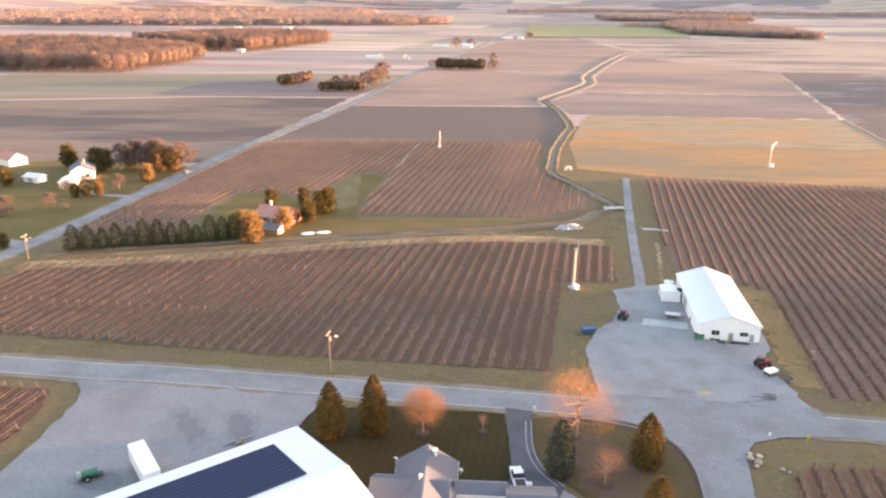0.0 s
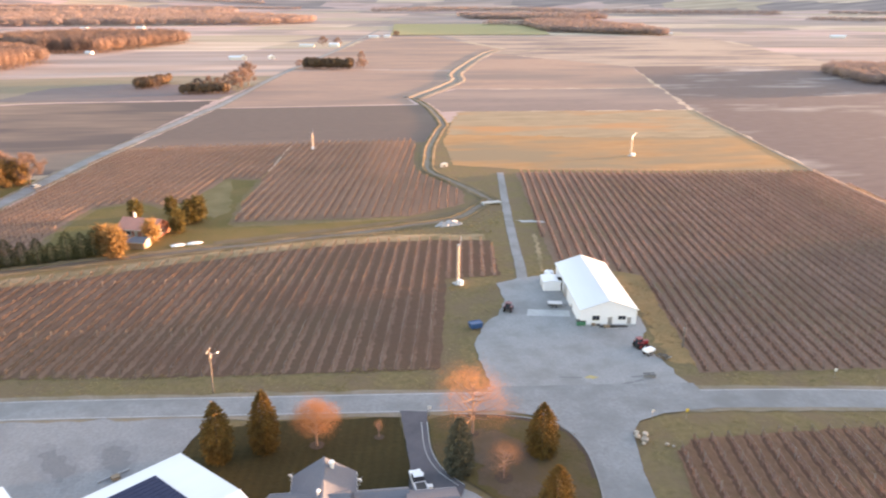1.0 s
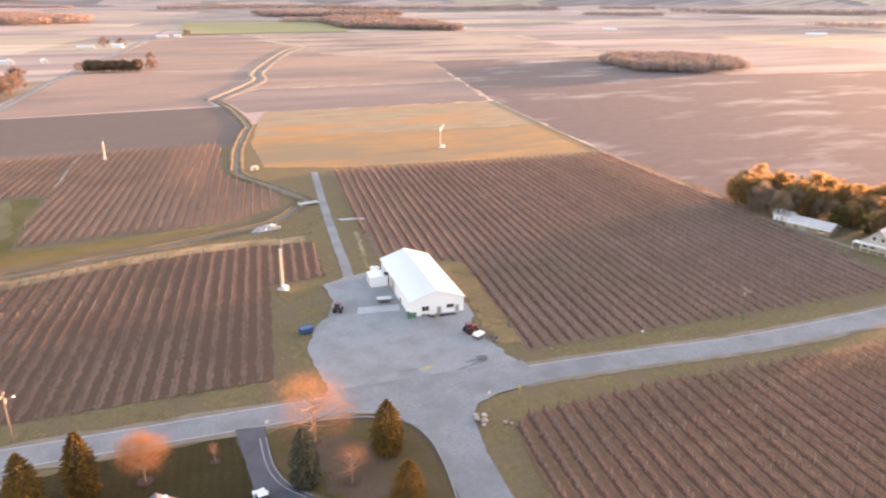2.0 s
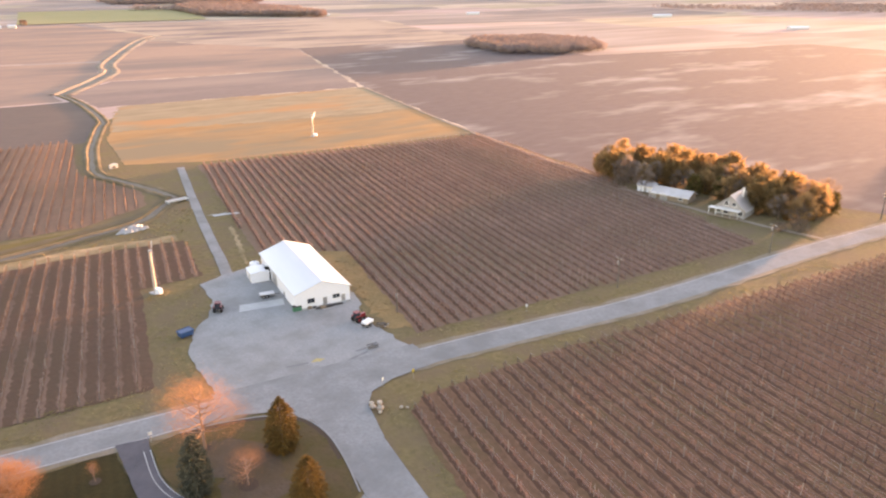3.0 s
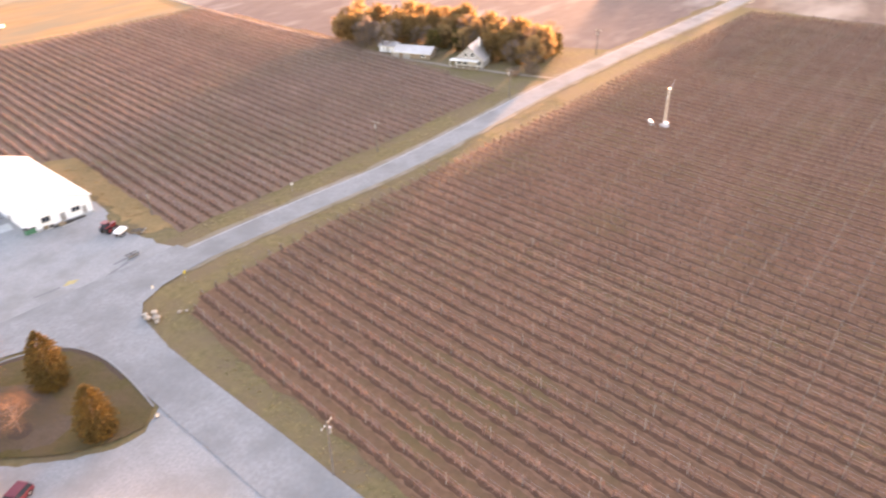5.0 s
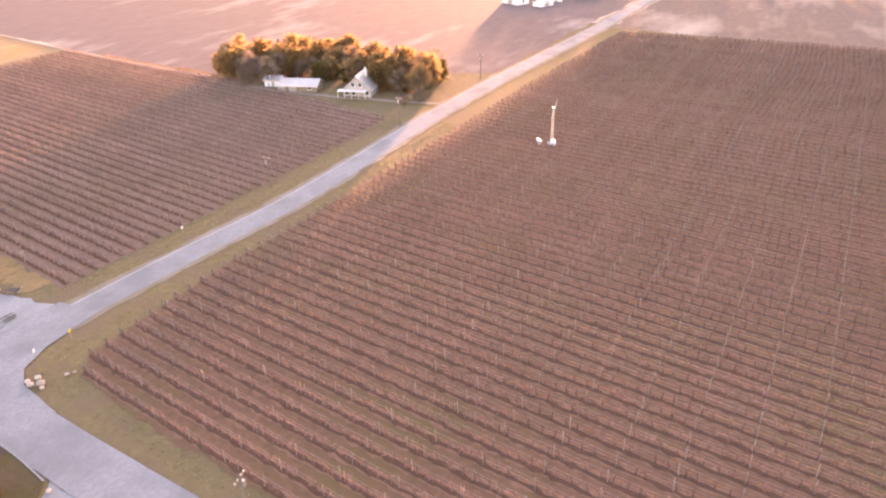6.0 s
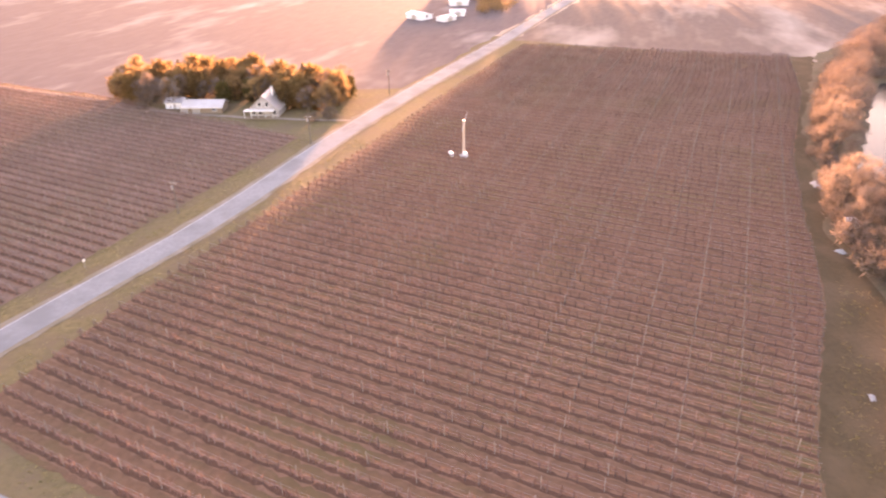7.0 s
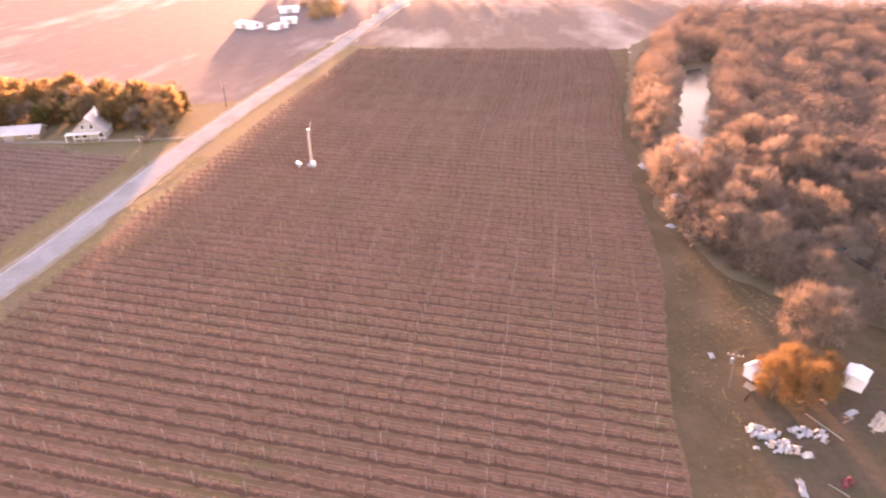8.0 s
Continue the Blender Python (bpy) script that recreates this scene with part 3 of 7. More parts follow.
def sheet(name, pts, z, mat, label, category, step=3.0, amount=0.3, kind="structure"):
    """A layer of ground; each one lies a little above those laid before it."""
    laid[0] += 1
    z = 0.4 * z + 0.0009 * laid[0] if z < 0.06 else z + 0.06
    line = [Vector((p[0], p[1], z)) for p in ragged(pts, step, amount)]
    faces = []
    for i, j, k in tessellate_polygon([line]):
        up = (line[j] - line[i]).cross(line[k] - line[i]).z > 0
        faces.append((i, j, k) if up else (i, k, j))
    me = bpy.data.meshes.new(name)
    me.from_pydata(line, [], faces)
    me.materials.append(M[mat])
    return tagged(new(name, me), label, category, kind=kind)


def smooth_line(pts, step=4.0):
    """Points along a soft curve through pts."""
    pts = [np.array(p, float) for p in pts]
    out = []
    for i in range(len(pts) - 1):
        p0, p1, p2, p3 = pts[max(i - 1, 0)], pts[i], pts[i + 1], pts[min(i + 2, len(pts) - 1)]
        n = max(2, int(np.linalg.norm(p2 - p1) / step))
        n = min(n, 40)
        for k in range(n):
            t = k / n
            out.append(0.5 * (2 * p1 + (p2 - p0) * t + (2 * p0 - 5 * p1 + 4 * p2 - p3) * t * t + (3 * p1 - p0 - 3 * p2 + p3) * t ** 3))
    out.append(pts[-1])
    return out


def ribbon(name, pts, profile, mat, label, category, kind="structure", rough=0.0, soft=True, step=4.0):
    """Strip along a line; profile: pairs of offset to the right and height."""
    line = smooth_line(pts, step) if soft else ragged(pts, step, 0, closed=False)
    g = Geo()
    rows = []
    for i, p in enumerate(line):
        d = line[min(i + 1, len(line) - 1)] - line[max(i - 1, 0)]
        d = d / np.linalg.norm(d)
        r = np.array([d[1], -d[0]])
        rows.append([(*(p + r * (o + (rng.normal(0, rough) if rough else 0))), h + 0.055) for o, h in profile])
    n = len(profile)
    vs = [v for r in rows for v in r]
    fs = [(k * n + i, k * n + i + 1, (k + 1) * n + i + 1, (k + 1) * n + i) for k in range(len(rows) - 1) for i in range(n - 1)]
    g.add(vs, fs)
    return tagged(new(name, g.mesh(name, M[mat])), label, category, kind=kind)


# ---- land ----
def land(x, y):
    """Height of the land: flat, then rising gently beyond two kilometres; an added low ridge at the horizon covers the
    sky.
    """
    r, a = math.hypot(x, y), math.atan2(y, x)
    if r < 2000:
        return 0.0
    k = min(1.0, max(0.0, (r - 4250) / 700))
    return (16 * (r - 2000) / 1000 + 80 * k * k * (3 - 2 * k)) * (1 + 0.03 * math.sin(3 * a + 1) + 0.015 * math.sin(11 * a))


def make_ground():
    """One sheet to the horizon; the land rises gently far off."""
    radii = [0, 60, 120, 200, 300, 450, 650, 900, 1300, 2000, 2400, 3000, 3600, 4250, 4420, 4600, 4780, 4960, 5400]
    g = Geo()
    n = 72
    vs = [(0, 0, 0)]
    for r in radii[1:]:
        for i in range(n):
            a = 2 * math.pi * i / n
            vs.append((r * math.cos(a), r * math.sin(a), land(r * math.cos(a), r * math.sin(a))))
    fs = [(0, 1 + i, 1 + (i + 1) % n) for i in range(n)]
    for k in range(len(radii) - 2):
        for i in range(n):
            a, b = 1 + k * n + i, 1 + k * n + (i + 1) % n
            fs.append((a, a + n, b + n, b))
    g.add(vs, fs)
    return tagged(new("ground", g.mesh("ground", M["country"])), "patchwork of tan, grey and brown farmland reaching the horizon", "ground", kind="structure")


make_ground()


# near land between the fields
sheet("ground_verge", [(-150, 130), (-118, 262), (-60, 300), (20, 330), (60, 420), (90, 440), (110, 330), (230, 285), (215, 195), (260, 98), (340, 82), (340, -60), (120, -80), (40, -90), (-160, -90)], 0.015, "verge", "dull green and straw-brown rough grass between roads and fields", "grass", 4, 0.6)

sheet("field_plough", [(-93, 375), (56, 372), (63, 390), (73, 425), (77, 500), (76, 516), (-65.5, 514)], 0.03, "ploughed", "smooth dark grey-brown ploughed field", "field")
sheet("field_tan", [(-65, 517), (72, 520), (70, 556), (118, 650), (148, 775), (50, 800), (-23, 790)], 0.03, "pinkfield", "pinkish tan stubble field beside the ditch", "field", 8, 0.6)
sheet("field_north", [(84, 478), (258, 467), (300, 596), (214, 600), (120, 610), (92, 578), (80, 556), (82, 500)], 0.03, "greyfield", "grey strip of harvested field behind the golden one", "field", 6, 1.4)
sheet("field_north_rear", [(92, 580), (120, 612), (214, 602), (300, 598), (370, 810), (262, 1050), (160, 776), (126, 648)], 0.031, "pinkfield", "pinkish tan harvested field beyond the grey strip", "field", 8, 1.4)
sheet("field_far_tan", [(-24, 800), (50, 812), (148, 790), (250, 1060), (300, 1150), (260, 1600), (130, 1560)], 0.03, "pinkfield", "broad tan stubble field", "field", 15, 1)
sheet("field_beyond", [(310, 1150), (262, 1050), (372, 815), (640, 800), (860, 1500), (560, 1640), (290, 1620)], 0.03, "hazetan", "pale straw-coloured field, distance haze put into its colour", "field", 15, 1)


def far_sheet(name, quad, mat, label, n=14):
    """Field on the rising land far off, between four corners."""
    a, b, c, d = [np.array(p, float) for p in quad]
    g = Geo()
    vs = []
    for i in range(n + 1):
        for j in range(n + 1):
            u, v = i / n, j / n
            p = (a * (1 - u) + b * u) * (1 - v) + (d * (1 - u) + c * u) * v
            vs.append((p[0], p[1], land(*p) + 1.2))
    g.add(vs, [(i * (n + 1) + j, (i + 1) * (n + 1) + j, (i + 1) * (n + 1) + j + 1, i * (n + 1) + j + 1) for i in range(n) for j in range(n)])
    return tagged(new(name, g.mesh(name, M[mat])), label, "field", kind="structure")


far_sheet("field_wheat", [(177, 1644), (550, 1657), (734, 2318), (259, 2310)], "greenfield", "yellow-green field of young winter wheat")
sheet("field_damp", [(261, 464), (219, 280), (206, 188), (336, 184), (492, 290), (578, 548), (640, 800), (372, 812)], 0.03, "darkfield", "dark mauve-brown ploughed field with pale damp streaks", "field", 8, 0.8)
sheet("field_east", [(214, 196), (240, 94), (345, 80), (480, 62), (800, 20), (900, 480), (560, 540), (478, 296), (330, 198)], 0.03, "darkfield", "bare brown field with pale streaks beyond the farmhouse grove", "field", 8, 0.8)
sheet("field_south_east", [(332, 70), (460, 54), (900, -10), (900, -420), (430, -130), (388, -96), (310, -58)], 0.03, "eastfield", "tan field with pale streaks behind the vineyard", "field", 10, 0.8)
sheet("field_west_near", [(-112, 320), (-90, 440), (-72, 556), (-180, 556), (-330, 524), (-460, 500), (-420, 330), (-190, 318)], 0.03, "westtan", "pinkish tan field with grey streaks across the road", "field", 8, 0.8)
sheet("field_west_mid", [(-70, 562), (-36, 740), (-140, 752), (-420, 720), (-520, 640), (-460, 512), (-330, 530), (-180, 562)], 0.035, "westolive", "olive-tan field with pale stubble stripes", "field", 8, 0.8)
sheet("field_west_wedge", [(-71, 566), (-62, 612), (-74, 655), (-128, 676), (-165, 682), (-216, 652), (-232, 566), (-150, 560)], 0.037, "greydark", "dark mauve-grey wedge of bare soil beside the road", "field", 6, 1.2)
sheet("lawn_west_farm", [(-128, 190), (-114, 312), (-150, 322), (-215, 318), (-230, 200)], 0.035, "lawn2", "green lawn round the white farmhouse", "lawn", 4, 0.5)
sheet("lawn_red_house", [(-84, 206), (-82, 240), (-78, 262), (-66, 268), (-56, 258), (-46, 263), (-36, 300), (-25, 296), (-30, 262), (-31, 236), (-28, 232), (28, 233), (26, 224), (-34, 216), (-58, 210)], 0.035, "lawn2", "green lawn round the red-roofed house", "lawn", 3, 0.5)
sheet("grass_plot", [(-52, 262), (-51, 274), (-44.5, 304), (-35.5, 300), (-31.5, 252), (-36, 244)], 0.04, "palegrass", "pale dry grass plot behind the red-roofed house", "grass", 3, 0.35)
sheet("field_gold", [(60, 314), (80, 305), (90, 300), (166, 286), (217, 280), (259, 464), (97, 478), (84, 440), (66, 372)], 0.04, "gold", "golden orange stubble field lit by the low sun", "field", 4, 0.4)
sheet("field_gold_upper", [(72, 392), (110, 384), (150, 372), (196, 366), (237, 362), (259, 464), (97, 478), (84, 440)], 0.045, "goldolive", "olive and tan upper half of the golden stubble field", "field", 2, 1.3)
ribbon("field_edge", [(202, 190), (217, 279), (260, 464)], [(-1.2, 0.05), (0, 0.25), (1.2, 0.05)], "spoil", "pale grassy strip along the field edge", "grass verge", rough=0.2)

# ---- roads, yards and lawns ----
ROAD = [(-420, 172), (-250, 151), (-89, 128.3), (-54, 124.6), (-9, 118.8), (22, 114.8), (67, 108.4), (91, 104.6), (124, 98.9), (184, 94.4), (236, 88.6), (326, 75.8), (417, 65.0), (640, 35), (1200, -40)]
WEST_ROAD = [(-139, 134), (-127, 192), (-122.5, 218), (-116, 260), (-111.5, 290), (-103.5, 350), (-91, 410), (-73, 500), (-63, 546), (-30, 768), (36, 1126), (133, 1698), (288, 2579), (420, 3300)]
SIDE_ROAD = [(45.5, 104), (43.5, 90), (41, 74), (38.5, 57), (33, 25), (22, -40), (10, -110)]
ribbon("road_shoulder", ROAD, [(-4.6, 0.03), (0, 0.045), (4.6, 0.03)], "shoulder", "gravel shoulder beside the road", "road shoulder", rough=0.25)
ribbon("road", ROAD, [(-3.3, 0.055), (0, 0.10), (3.3, 0.055)], "asphalt", "straight grey asphalt country road", "road", rough=0.04)
for off in (-2.95, 2.95):
    ribbon("road_marking", [(-420, 172), (-250, 151), (-89, 128.3), (-54, 124.6), (-9, 118.8), (22, 114.8)] if off > 0 else ROAD, [(off - 0.07, 0.066), (off + 0.07, 0.066)], "marking", "worn white edge line of the road", "road marking")
ribbon("road_west_shoulder", WEST_ROAD, [(-4.0, 0.04), (0, 0.05), (4.0, 0.04)], "shoulder", "grassy gravel shoulder of the long road", "road shoulder", rough=0.3)
ribbon("road_west", WEST_ROAD, [(-2.6, 0.06), (0, 0.09), (2.6, 0.06)], "lanegrey", "long straight grey road running to the horizon", "road", rough=0.04)
ribbon("driveway_farm", [(-115, 258.6), (-122, 260), (-131, 262), (-140, 268)], [(-1.6, 0.06), (1.6, 0.06)], "gravel", "pale gravel drive of the white farm", "driveway", rough=0.15, step=2)
ribbon("driveway_farm", [(-127, 203), (-138, 206), (-152, 207), (-172, 206)], [(-2.6, 0.06), (2.6, 0.06)], "gravel", "broad pale gravel drive across the long road", "driveway", rough=0.2, step=2)
ribbon("road_side", SIDE_ROAD, [(-3.9, 0.06), (0, 0.10), (3.9, 0.06)], "asphalt", "grey side road meeting the country road", "road", rough=0.05)
sheet("road_junction", [(39.2, 86), (40.6, 95), (40.2, 101), (37.5, 106.5), (30, 110.5), (29, 119), (69, 113.8), (69, 104.8), (58.5, 104.6), (53, 103), (50.2, 99.5), (47.6, 90)], 0.112, "asphalt", "widened grey asphalt where two roads meet", "road", 2, 0.06)
sheet("yard_barn", [(50, 173), (44, 170.5), (43.5, 160), (40, 152), (35.5, 147), (31.5, 139), (30, 130), (30, 118), (68, 112.5), (67, 125), (67, 133), (71, 139), (75, 170), (58, 174)], 0.07, "gravel", "pale grey gravel yard in front of the white barn", "gravel yard", 1.6, 0.35)
sheet("yard_slab", [(46, 149.4), (56, 147.2), (57, 150.6), (47.4, 153.0)], 0.09, "concrete", "pale concrete slab in the gravel yard", "concrete slab", 1, 0.03)
sheet("yard_west", [(-72, 122.7), (-68.5, 118.5), (-67.4, 115), (-68, 101), (-69, 93), (-70, 60), (-40, 40), (-2, 60), (-10, 90), (-22, 97), (-25, 106.5), (-24, 110), (-21.5, 116.5)], 0.07, "gravel2", "grey gravel yard with swept tyre arcs", "gravel yard", 2, 0.25)
sheet("yard_south", [(14.5, 95), (20, 89), (26, 81.5), (30, 78.5), (34, 77.6), (38, 80), (36.5, 62), (30, 26), (-8, 20), (-10, 60), (4, 80), (15, 86)], 0.05, "gravel", "grey gravel yard south of the house", "gravel yard", 1.5, 0.15)
ribbon("lane", [(51.6, 171.6), (52.2, 174.6), (55, 188), (59.3, 210.4), (66.4, 244.6), (77.6, 296)], [(-1.4, 0.05), (0, 0.09), (1.4, 0.05)], "lanegrey", "narrow grey farm lane beside the vineyard", "lane", rough=0.06)
sheet("driveway", [(11.6, 113.4), (16.6, 112.4), (15.7, 108), (15.2, 101), (16.3, 95.2), (19.0, 90.8), (17.8, 88.4), (14.5, 88.6), (10, 89.4), (11.3, 97)], 0.075, "drive", "dark curved asphalt driveway", "driveway", 1.5, 0.05)
for off in (0.0, -1.0):
    ribbon("driveway_edge", [(15.9 + off, 109), (15.3 + off, 101), (16.3 + off, 95.4), (18.9 + off, 91)], [(-0.07, 0.095), (0.07, 0.095)], "concrete", "thin pale edging line of the dark driveway", "driveway edge", step=1)
sheet("lawn", [(-23.5, 112.8), (-9.4, 113.6), (1, 112.6), (11.4, 111.6), (11.7, 97), (9.5, 88), (-10, 84), (-23, 99), (-26, 106)], 0.04, "lawn", "dark olive lawn with mowing stripes in front of the house", "lawn", 2, 0.15)
ISLAND = [(16.2, 109.6), (15.6, 100.5), (17, 95), (20, 91), (26, 83), (30, 79.8), (34.5, 78.4), (37.6, 80.5), (39.4, 88), (40.4, 95), (40, 100), (38.6, 103.5), (34, 107), (27, 109.5), (21, 110.6)]
sheet("lawn_island", ISLAND, 0.16, "island", "brownish grass island inside the curved drive", "lawn", 2, 0.06)
sheet("leaf_bed", [(20.5, 100), (22, 105), (27, 104.5), (30, 101), (31.5, 94), (30, 88), (26, 86), (22.5, 90)], 0.165, "leafbed", "grey-brown leaf litter under the island trees", "leaf litter", 1.2, 0.6)
# narrow dark line along the inner side of the kerb
ribbon("kerb_bed", [(39.1, 89), (39.9, 95), (39.5, 99.8), (38.2, 103), (33.8, 106.4), (27, 108.8), (21, 109.9)], [(-0.35, 0.18), (0.35, 0.18)], "mulch", "dark strip inside the kerb", "mulch bed", rough=0.1, step=1.5)
ribbon("kerb", ISLAND[7:], [(-0.12, 0.06), (-0.12, 0.24), (0.12, 0.24), (0.12, 0.06)], "gravel", "low pale concrete kerb round the grass island", "kerb", step=1.5)
sheet("field_south_west", [(-74, 121), (-70.5, 117), (-69.5, 100), (-71, 60), (-150, 60), (-150, 132), (-92, 125)], 0.03, "verge", "rough grass edge of the small vineyard", "grass", 3, 0.3)
for cx, cy, r in ((-3.2, 105.2, 1.3), (7.2, 105.8, 0.9), (25.2, 91.5, 1.6), (23, 104, 1.1)):
    sheet("mulch_bed", [(cx + r * math.cos(a), cy + r * math.sin(a)) for a in np.linspace(0, 2 * math.pi, 9)[:-1]], 0.19 if cx > 15 else 0.07, "mulch", "round dark mulch bed at a tree's foot", "mulch bed", 0.6, 0.08)

ribbon("dry_strip", [(58.6, 177), (61.9, 190), (64.2, 199), (66.6, 210)], [(-0.6, 0.04), (0, 0.1), (0.6, 0.04)], "deadgrass", "pale dry strip where a vine row was cleared", "grass", rough=0.3, step=1.5)
for pts in ([(-49.1, 111.4), (-46.5, 112.6), (-42.5, 109.3), (-39.2, 103.3), (-40.7, 100), (-45.2, 104)], [(-38.9, 110.9), (-36, 112), (-32.3, 108.6), (-31.8, 103.4), (-33.9, 100.6), (-36.8, 104.2)], [(-57.6, 91.7), (-55.8, 93.4), (-51.9, 94.6), (-48.3, 92.5), (-46.9, 88.1), (-53.1, 87.8)]):
    c = np.mean(pts, 0)
    for k, z, mat in ((1.12, 0.075, "gravelworn"), (0.72, 0.081, "graveldamp")):
        sheet("yard_stain", [tuple(c + (np.array(p) - c) * k) for p in pts], z, mat, "darker swept patch in the gravel yard", "gravel", 0.8, 0.35)
for line in ([(44.1, 120.3), (46.2, 119.7), (48.4, 119.3)], [(58.1, 118.0), (60.4, 117.9), (62.7, 117.5)], [(41, 115.4), (47, 114.9), (54, 115.3), (60, 116.6)]):
    ribbon("tyre_streak", line, [(-0.22, 0.092), (0.22, 0.092)], "graveldamp", "thin dark tyre streak on the gravel", "tyre mark", rough=0.1, step=0.8)
sheet("gravel_patch", [(64.5, 225.6), (73.5, 223.4), (74, 221.2), (66, 222.6)], 0.06, "concrete", "pale patch of gravel at the head of the vine rows", "gravel", 1.2, 0.4)
sheet("sand_patch", [(48.8, 119.2), (50.4, 118.4), (51.8, 118.9), (50.4, 120.0)], 0.1, "sand", "small yellow sand patch in the yard", "sand", 0.5, 0.15)

# ditch, with spoil banks, and its culvert
DITCH_A = [(-116, 192.8), (-103, 196), (-82, 200.4), (-62, 205), (-33, 211), (-18, 213.2), (-4, 216.6), (12, 220), (29, 224.8), (40, 228), (47, 232.5), (57, 245), (62.5, 252)]
DITCH_B = [(62.5, 252), (59, 268), (52, 289), (47.5, 306), (52, 335), (57, 360), (70, 408), (76, 430), (79, 500), (75.5, 552)]
DITCH_C = [(75.5, 552), (122, 647), (137, 690), (154, 772), (253, 1054), (302, 1147)]
BANK = [(-3.6, 0.03), (-2.7, 0.42), (-1.9, 0.46), (-1.0, 0.06), (1.0, 0.06), (1.6, 0.26), (2.4, 0.28), (3.4, 0.03)]
for name, line in (("ditch_south", DITCH_A), ("ditch_middle", DITCH_B)):
    ribbon(name, line, BANK, "bank", "drainage ditch with straw-coloured grassy banks", "ditch", rough=0.18, step=3)
ribbon("ditch_far", DITCH_C, [(k * 2.6, h * 1.5) for k, h in BANK], "spoil", "ditch with broad pale freshly dug banks", "ditch", rough=0.5, step=8)
for name, line, w in (("ditch_bed", DITCH_A, 1.15), ("ditch_bed", DITCH_B, 1.0), ("ditch_bed", DITCH_C, 1.8)):
    ribbon(name, line, [(-w, 0.14), (0, 0.10), (w, 0.14)], "mud", "dark wet mud in the ditch bottom", "ditch bed", rough=0.3, step=3)
ribbon("track_farmhouse", [(200, 97), (197.4, 112), (195.8, 130), (195, 150), (196, 168)], [(-1.1, 0.05), (1.1, 0.05)], "spoil", "pale dirt track in front of the farmhouse", "track", rough=0.25, step=3)
ribbon("track_far", [(252, 1054), (330, 1100), (440, 1260)], [(-5, 0.1), (5, 0.1)], "spoil", "pale farm track in the distance", "track", rough=0.6, step=10)
ribbon("track", [(-33, 216.5), (3, 224.5), (30, 232), (48, 239), (58, 252), (60, 262), (53, 288), (48, 314)], [(-1.6, 0.05), (0, 0.07), (1.6, 0.05)], "track", "worn grassy field track along the ditch", "track", rough=0.25, step=3)
ribbon("grass_band", [(-117, 184), (-72, 193), (-40, 202), (-6, 210), (20, 212.5), (50, 209)], [(-3.2, 0.04), (0, 0.25), (3.0, 0.04)], "deadgrass", "straw-coloured rough grass at the vineyard's edge", "grass verge", rough=0.4, step=3)


sheet("grass_barn", [(70.5, 133), (72.5, 138), (74, 150), (76.4, 172), (74, 176), (86, 172), (81.5, 146), (78, 131), (73.5, 119), (69.5, 122)], 0.05, "sunlitgrass", "rough grass beside the white barn, low sun put into its gold colour", "grass", 1.2, 0.8)
sheet("grass_wood_edge", [(20, 0), (50, -8), (90, -12), (140, -20), (230, -30), (320, -42), (322, -56), (226, -41), (148, -34), (121, -38), (104, -60), (94, -84), (40, -90), (20, -60)], 0.02, "dimgrass", "trampled olive-brown grass before the wood, weaker light put into its colour", "grass", 2, 0.6)


# ---- vineyards ----
ROWS = np.array([math.sin(radians(11.8)), math.cos(radians(11.8))])


def row_lines(poly, spacing, phase, direction=ROWS):
    """Stretches of parallel rows inside an outline; phase: where a row lies, measured across the rows from the origin."""
    across = np.array([direction[1], -direction[0]])
    origin = across * phase
    pts = [np.array(p, float) - origin for p in poly]
    u = [p @ across for p in pts]
    w = [p @ direction for p in pts]
    out = []
    for k in range(math.ceil(min(u) / spacing), math.floor(max(u) / spacing) + 1):
        c = k * spacing + 1e-4
        cuts = []
        for i in range(len(pts)):
            j = (i + 1) % len(pts)
            if (u[i] - c) * (u[j] - c) < 0:
                cuts.append(w[i] + (w[j] - w[i]) * (c - u[i]) / (u[j] - u[i]))
        cuts.sort()
        for a, b in zip(cuts[::2], cuts[1::2]):
            if b - a > 6:
                base = origin + across * c
                out.append((base + direction * (a + rng.uniform(0, 0.5)), base + direction * (b - rng.uniform(0, 0.5))))
    return out


